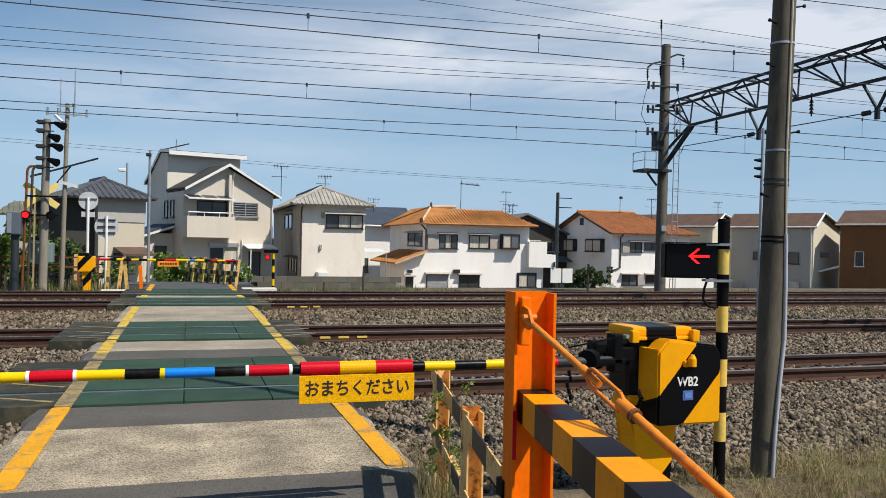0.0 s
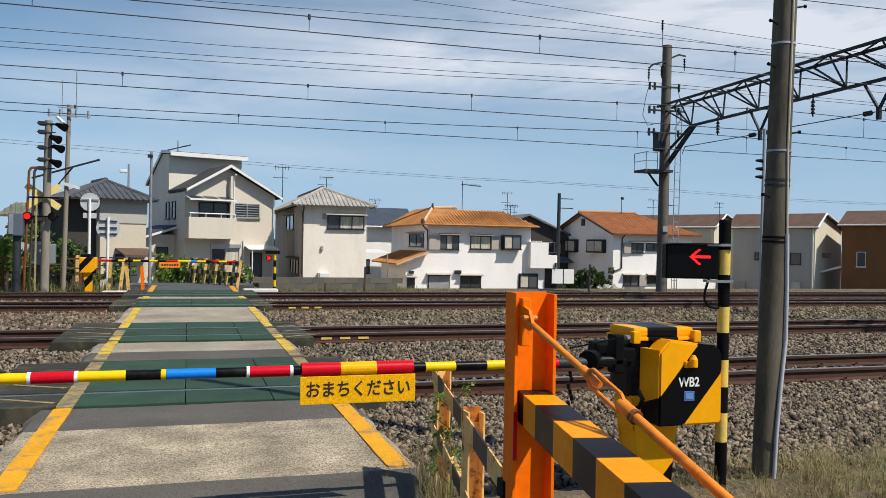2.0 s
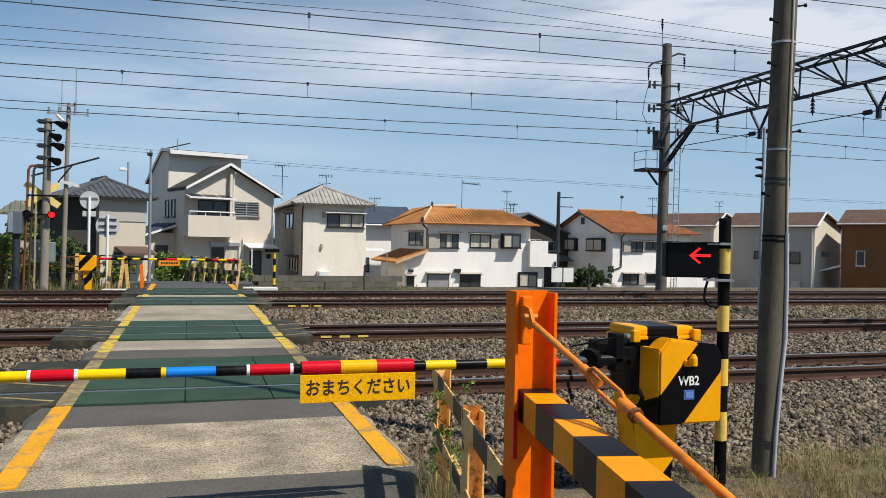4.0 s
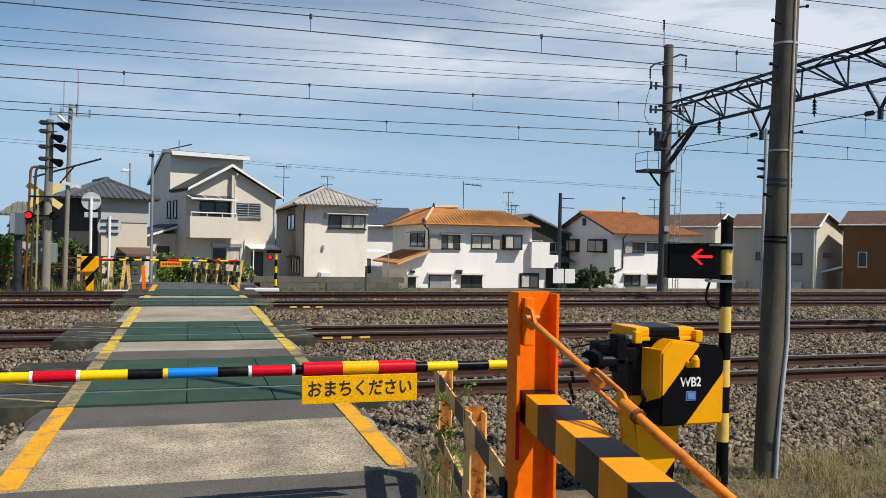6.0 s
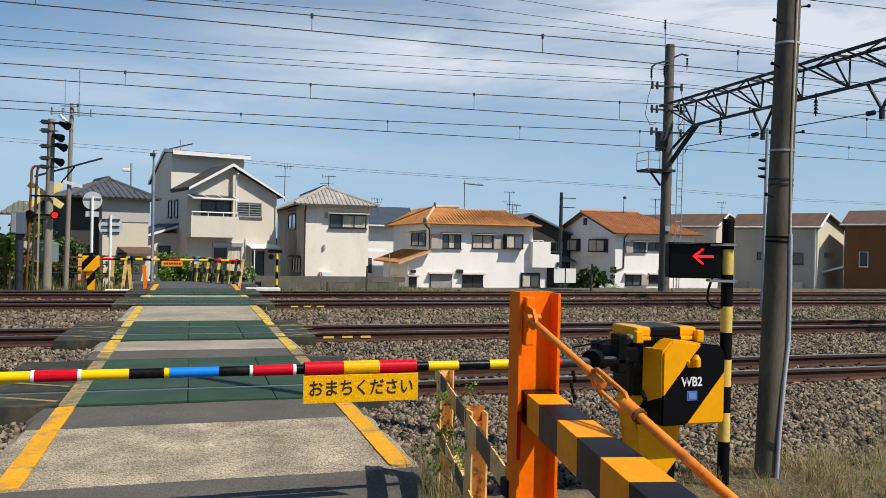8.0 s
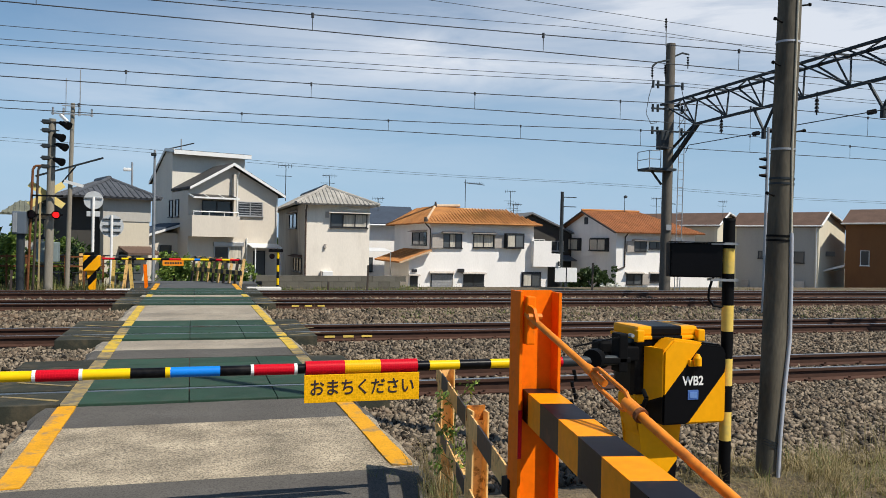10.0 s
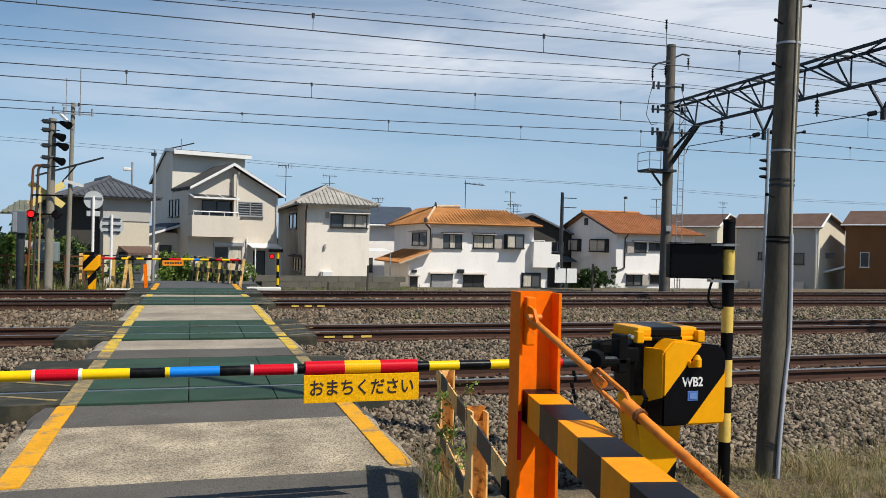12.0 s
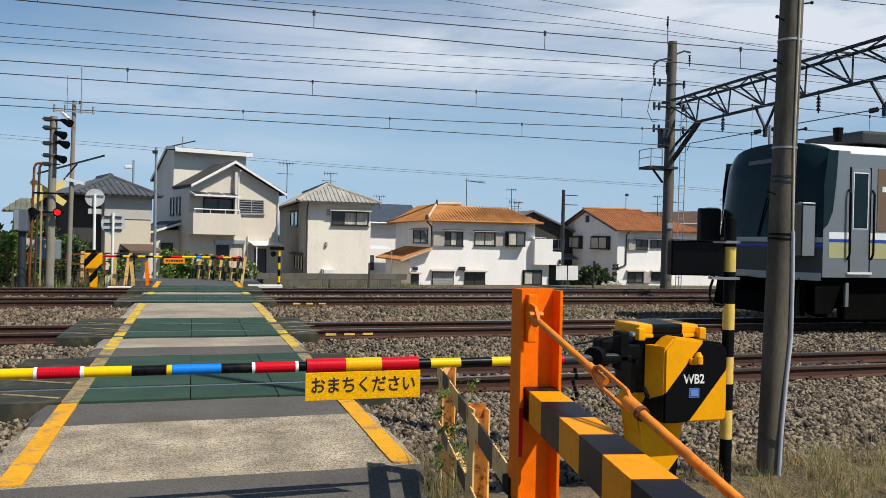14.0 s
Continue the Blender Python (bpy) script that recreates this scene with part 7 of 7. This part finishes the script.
    # street poles behind the left houses
    for x, y, z, lamp in ((-2.9, 44, 5.2, 1), (-0.9, 70, 9.5, 0)):
        s = thing("street_lamp" if lamp else "utility_pole", (x, y, -2.5), "thin grey street pole behind the houses", "pole")
        part("shaft", rod(B(), (0, 0, 0), (0, 0, z + 2.5), 0.07, 0.05, 10), STEEL_GREY, s)
        if lamp:
            part("head", bx(B(), -0.42, -0.06, -0.1, 0.1, z + 2.05, z + 2.22, 0.05), METAL_WHITE, s)
        else:
            part("cross_arm", bar(B(), (-1.1, 0, z + 1.6), (1.0, 0, z + 2.2), 0.09), STEEL_DARK, s)
            part("insulator_string", bar(B(), (-1.0, 0, z + 1.0), (0.8, 0, z + 1.3), 0.12), STEEL_DARK, s)


LITS = make_far_crossing()
far_fence()
block_wall()
make_plants()
place_aerials()


# ---- the train ----
TRAIN_STEEL = surf("train_steel", (0.30, 0.315, 0.315), 0.36, metal=0.7, vary=0.05, fine=20, coarse=0.7, bump=0.02, depth=0.002)
TRAIN_GREY = surf("train_grey", (0.05, 0.053, 0.052), 0.45, metal=0.3, vary=0.08, fine=20, coarse=1, bump=0.02)
TRAIN_WHITE = surf("train_white", (0.75, 0.76, 0.76), 0.4, vary=0.05, bump=0)
TRAIN_ROOF = surf("train_roof", (0.68, 0.69, 0.69), 0.5, vary=0.08, bump=0)
TRAIN_BLUE = surf("train_blue", (0.02, 0.07, 0.4), 0.4, vary=0.05, bump=0)
TRAIN_BEIGE = surf("train_beige", (0.40, 0.38, 0.19), 0.4, vary=0.05, bump=0)
TRAIN_BROWN = surf("train_brown", (0.16, 0.105, 0.07), 0.45, vary=0.06, bump=0)
UNDER_DARK = surf("under_dark", (0.004, 0.0038, 0.0035), 0.9, spec=0.03, vary=0.4, fine=15, coarse=2, bump=0.2)
TRAIN_GLASS = surf("train_glass", (0.009, 0.022, 0.026), 0.12, vary=0.2, fine=3, coarse=1, bump=0, spec=0.12)
LAMP_AMBER = glow("lamp_amber", (1.0, 0.55, 0.06), 3.0)


def make_train():
    """A commuter car: the front at local x = 0, the body running to positive x, centre line on local y = 0, rail head at z = 0."""
    t = thing("train", (300, (RAILS[1][0] + RAILS[1][1]) / 2, 0.003), "silver commuter train with dark wrap-round windscreen and coloured stripes", "train")
    H = 1.475

    def plan(a, z):
        """A point of the nose: a from -1 (near side) to 1; z the height."""
        y = H * math.copysign(min(1, abs(a)) ** 0.82, a) if abs(a) < 1 else H * a
        bulge = 0.42 * abs(a) ** 3.2
        rake = max(0, z - 1.7) * 0.13 + max(0, z - 3.0) ** 2 * 1.6
        return 0.0 + bulge + rake, y

    def roof_z(y):
        return 3.17 + 0.30 * (1 - (abs(y) / H) ** 2.6)

    def nose(name, z0, z1, mat, a0=-1.0, a1=1.0, off=0.0, nz=8, na=28, to_roof=False):
        bm, rows = B(), []
        for j in range(nz + 1):
            row = []
            for i in range(na + 1):
                a = a0 + (a1 - a0) * i / na
                z = z0 + (z1 - z0) * j / nz
                x, y = plan(a, z)
                if to_roof:
                    z = z0 + (roof_z(y) - z0) * j / nz
                    x = plan(a, min(z, 3.2))[0] + max(0, z - 3.2) * 0.5
                row.append(bm.verts.new((x - off, y * (1 + off * 0.01), z)))
            rows.append(row)
        for j in range(nz):
            for i in range(na):
                bm.faces.new((rows[j][i], rows[j][i + 1], rows[j + 1][i + 1], rows[j + 1][i]))
        return part(name, bm, mat, t, smooth=True)

    nose("front_mask", 0.92, 1.62, TRAIN_GREY)
    nose("front_stripe", 1.55, 1.64, TRAIN_STEEL, off=0.006)
    nose("front_stripe", 1.46, 1.52, TRAIN_BLUE, off=0.006)
    nose("windscreen", 1.62, 3.2, TRAIN_GLASS, to_roof=True)
    nose("bumper", 0.86, 1.0, TRAIN_STEEL, off=0.02, nz=3)
    # body shell behind the nose, with a hollow look given by solid sides and roof
    prof = [(-H, 0.92)] + [(-H, 3.0)] + [(y, roof_z(y)) for y in [-H + 2 * H * i / 20 for i in range(21)]] + [(H, 3.0), (H, 0.92)]
    part("body", prism(B(), prof, "x", 0.98, 20), TRAIN_STEEL, t, smooth=True)
    cap = [(y, roof_z(y) + 0.006) for y in [-H * 0.99 + 2 * H * 0.99 * i / 20 for i in range(21)]]
    part("roof", prism(B(), cap + [(y, z - 0.02) for y, z in reversed(cap)], "x", 0.7, 20), TRAIN_ROOF, t, "pale grey roof", smooth=True)
    # side behind the windscreen: steel cheek with rounded lower edge of the glass
    for s in (-1, 1):
        bm = prism(B(), [(0.42, 0.92), (0.98, 0.92), (0.98, 3.22), (0.72, 3.22), (0.68, 2.6), (0.62, 2.1), (0.52, 1.88), (0.42, 1.78)], "y", s * H - 0.004, s * H + 0.004)
        part("cheek", bm, TRAIN_STEEL, t)
        part("side_glass", prism(B(), [(0.42, 1.78), (0.52, 1.88), (0.62, 2.1), (0.68, 2.6), (0.72, 3.22), (0.5, 3.22), (0.42, 2.6)], "y", s * H - 0.003, s * H + 0.003), TRAIN_GLASS, t)
        # coupling fenders at the corners: shaded inside black, sunlit outside and top pale, as colour
        f = part("fender", bx(B(), -0.22, 0.28, s * 1.38 - 0.07, s * 1.38 + 0.07, 1.28, 2.24, 0.03), FENDER, t, "rubber corner fender coloured black for its shaded inside")
        part("fender_plate", bx(B(), -0.02, 0.24, s * 1.46 - 0.012, s * 1.46 + 0.012, 1.3, 2.2, 0.008), TRAIN_STEEL, f, "added pale outer face standing in for sunlight")
        part("fender_cap", bx(B(), -0.02, 0.24, s * 1.4 - 0.07, s * 1.4 + 0.07, 2.235, 2.26, 0.01), TRAIN_WHITE, f)
        lamp = part("headlamp", rod(B(), (-0.0, s * 0.92, 1.33), (0.2, s * 0.92, 1.33), 0.085, seg=16), LAMP_AMBER, t, "lit amber-white headlamp")
        part("headlamp_case", rod(B(), (0.03, s * 0.92, 1.33), (0.2, s * 0.92, 1.33), 0.12, seg=16), BLACK_MATT, lamp)
        y = s * (H + 0.0045)
        # stripes along the side
        for z0, z1, m in ((1.62, 1.74, TRAIN_WHITE), (1.56, 1.61, TRAIN_BLUE), (1.27, 1.555, TRAIN_BEIGE)):
            part("stripe", bx(B(), 0.55, 20, y - 0.003, y + 0.003, z0, z1), m, t)
        part("window_band", bx(B(), 1.62, 20, y - 0.004, y + 0.004, 1.78, 2.92), TRAIN_BROWN, t)
        # driver's door with handles
        d = part("door", bx(B(), 1.02, 1.44, y - 0.012, y + 0.012, 1.02, 2.9, 0.006), TRAIN_STEEL, t, "narrow cab door")
        part("door_glass", bx(B(), 1.075, 1.385, y - 0.016, y + 0.016, 1.82, 2.82), TRAIN_GLASS, d)
        part("glass_rim", bx(B(), 1.055, 1.405, y - 0.014, y + 0.014, 1.80, 2.84, 0.004), TRAIN_WHITE, d)
        part("door_seal", bx(B(), 0.985, 1.02, y - 0.008, y + 0.008, 1.02, 2.93), BLACK_MATT, d)
        part("door_seal", bx(B(), 1.44, 1.47, y - 0.008, y + 0.008, 1.02, 2.93), BLACK_MATT, d)
        for x in (0.96, 1.49):
            part("grab_rail", tube(B(), [(x, y + s * 0.01, 1.25), (x, y + s * 0.06, 1.35), (x, y + s * 0.06, 2.45), (x, y + s * 0.01, 2.52)], 0.02, 8), BLACK_MATT, d)
        part("door_step", bx(B(), 0.95, 1.5, y - 0.03, y + 0.03, 0.98, 1.02), METAL_WHITE, d)
        part("side_mark", bx(B(), 1.72, 2.0, y + s * 0.006 - 0.001, y + s * 0.006 + 0.001, 2.5, 2.6), TRAIN_WHITE, t)
        for k in range(6):
            x = 2.3 + k * 2.9
            part("side_window", bx(B(), x, x + 1.6, y - 0.008, y + 0.008, 1.95, 2.8), TRAIN_GLASS, t)
        # skirts and bogies
        part("skirt", prism(B(), [(0.35, 0.25), (0.72, 0.25), (0.98, 0.92), (0.35, 0.92)], "y", s * H * 0.93 - 0.02, s * H * 0.93 + 0.02), UNDER_DARK, t)
        for x in (2.2, 4.3, 15.7, 17.8):
            w = part("wheel", rod(B(), (x, s * 0.53, 0.43), (x, s * 0.66, 0.43), 0.43, seg=28), UNDER_DARK, t, smooth=True)
        for x in (3.25, 16.75):
            part("bogie_frame", bx(B(), x - 1.6, x + 1.6, s * 1.0 - 0.08, s * 1.0 + 0.08, 0.35, 0.7, 0.04), UNDER_DARK, t)
        part("ladder_step", bx(B(), 0.99, 1.06, s * H * 0.95 - 0.03, s * H * 0.95 + 0.03, 0.38, 0.82), TRAIN_STEEL, t)
        part("under_case", bx(B(), 1.1, 4.9, s * 1.2 - 0.1, s * 1.2 + 0.1, 0.12, 0.92, 0.03), UNDER_DARK, t)
    part("front_skirt", prism(B(), [(0.05, 0.2), (0.3, 0.2), (0.3, 0.9), (0.16, 0.9)], "y", -1.2, 1.2), UNDER_DARK, t)
    part("coupler", rod(B(), (-0.3, 0, 0.75), (0.4, 0, 0.75), 0.13, seg=14), UNDER_DARK, t)
    part("underframe", bx(B(), 0.5, 19.8, -1.25, 1.25, 0.55, 0.92), UNDER_DARK, t)
    part("under_box", bx(B(), 5.5, 14.5, -1.3, 1.3, 0.28, 0.9, 0.05), UNDER_DARK, t)
    part("roof_aerial", rod(B(), (1.5, -0.6, 3.5), (1.5, -0.6, 3.78), 0.07, 0.1, 12), BLACK_MATT, t)
    part("air_unit", bx(B(), 1.9, 5.0, -0.8, 0.8, 3.5, 3.74, 0.06), TRAIN_GREY, t)
    part("wiper", tube(B(), [(-0.02, -0.25, 1.66), (0.06, -0.4, 2.4)], 0.018, 6), BLACK_MATT, t)
    part("destination_sign", bx(B(), 0.2, 0.3, -0.35, 0.35, 2.95, 3.15), surf("sign_grey", (0.12, 0.12, 0.13), 0.4, vary=0.1, bump=0), t)
    return t


FENDER = surf("fender_black", (0.015, 0.015, 0.016), 0.6, vary=0.08, bump=0.02)
TRAIN = make_train()


# ---- motion ----
def steps(states, shown, hidden):
    """Rows that hold one of two poses and step quickly between them. states: (seconds, on)."""
    rows, last = [], None
    for t, on in states:
        if last is not None and t > 0:
            rows.append((t - 0.034, last))
        last = shown if on else hidden
        rows.append((t, last))
    rows.append((14.0, last))
    return rows


def motions():
    # the train comes in on the second track at a steady pace
    y = (RAILS[1][0] + RAILS[1][1]) / 2
    times = [i * 1.0 for i in range(14)] + [13.6, 13.8, 13.9, 13.967, 14.0]
    walk(TRAIN, [(t, pose(10.42 + 18.4 * (14.0 - t), y, 0.003)) for t in times])
    # the two lamps flash in turn: the lit lens comes forward of the dark one
    half = 0.614
    for k, (lit, (x, yy, z)) in enumerate(LITS):
        first = k == 1
        states, t, on = [(0.0, not first)], 0.155, first
        while t < 13.99:
            states.append((round(t, 3), on))
            t, on = t + half, not on
        walk(lit, steps(states, pose(x, yy - 0.012, z), pose(x, yy + 0.03, z)))
    # the arrow is lit until the second gap, then sinks behind the face
    walk(ARROW, steps([(0.0, True), (9.2, False)], pose(0, -0.034, -0.063), pose(0, 0.02, -0.063)))


motions()
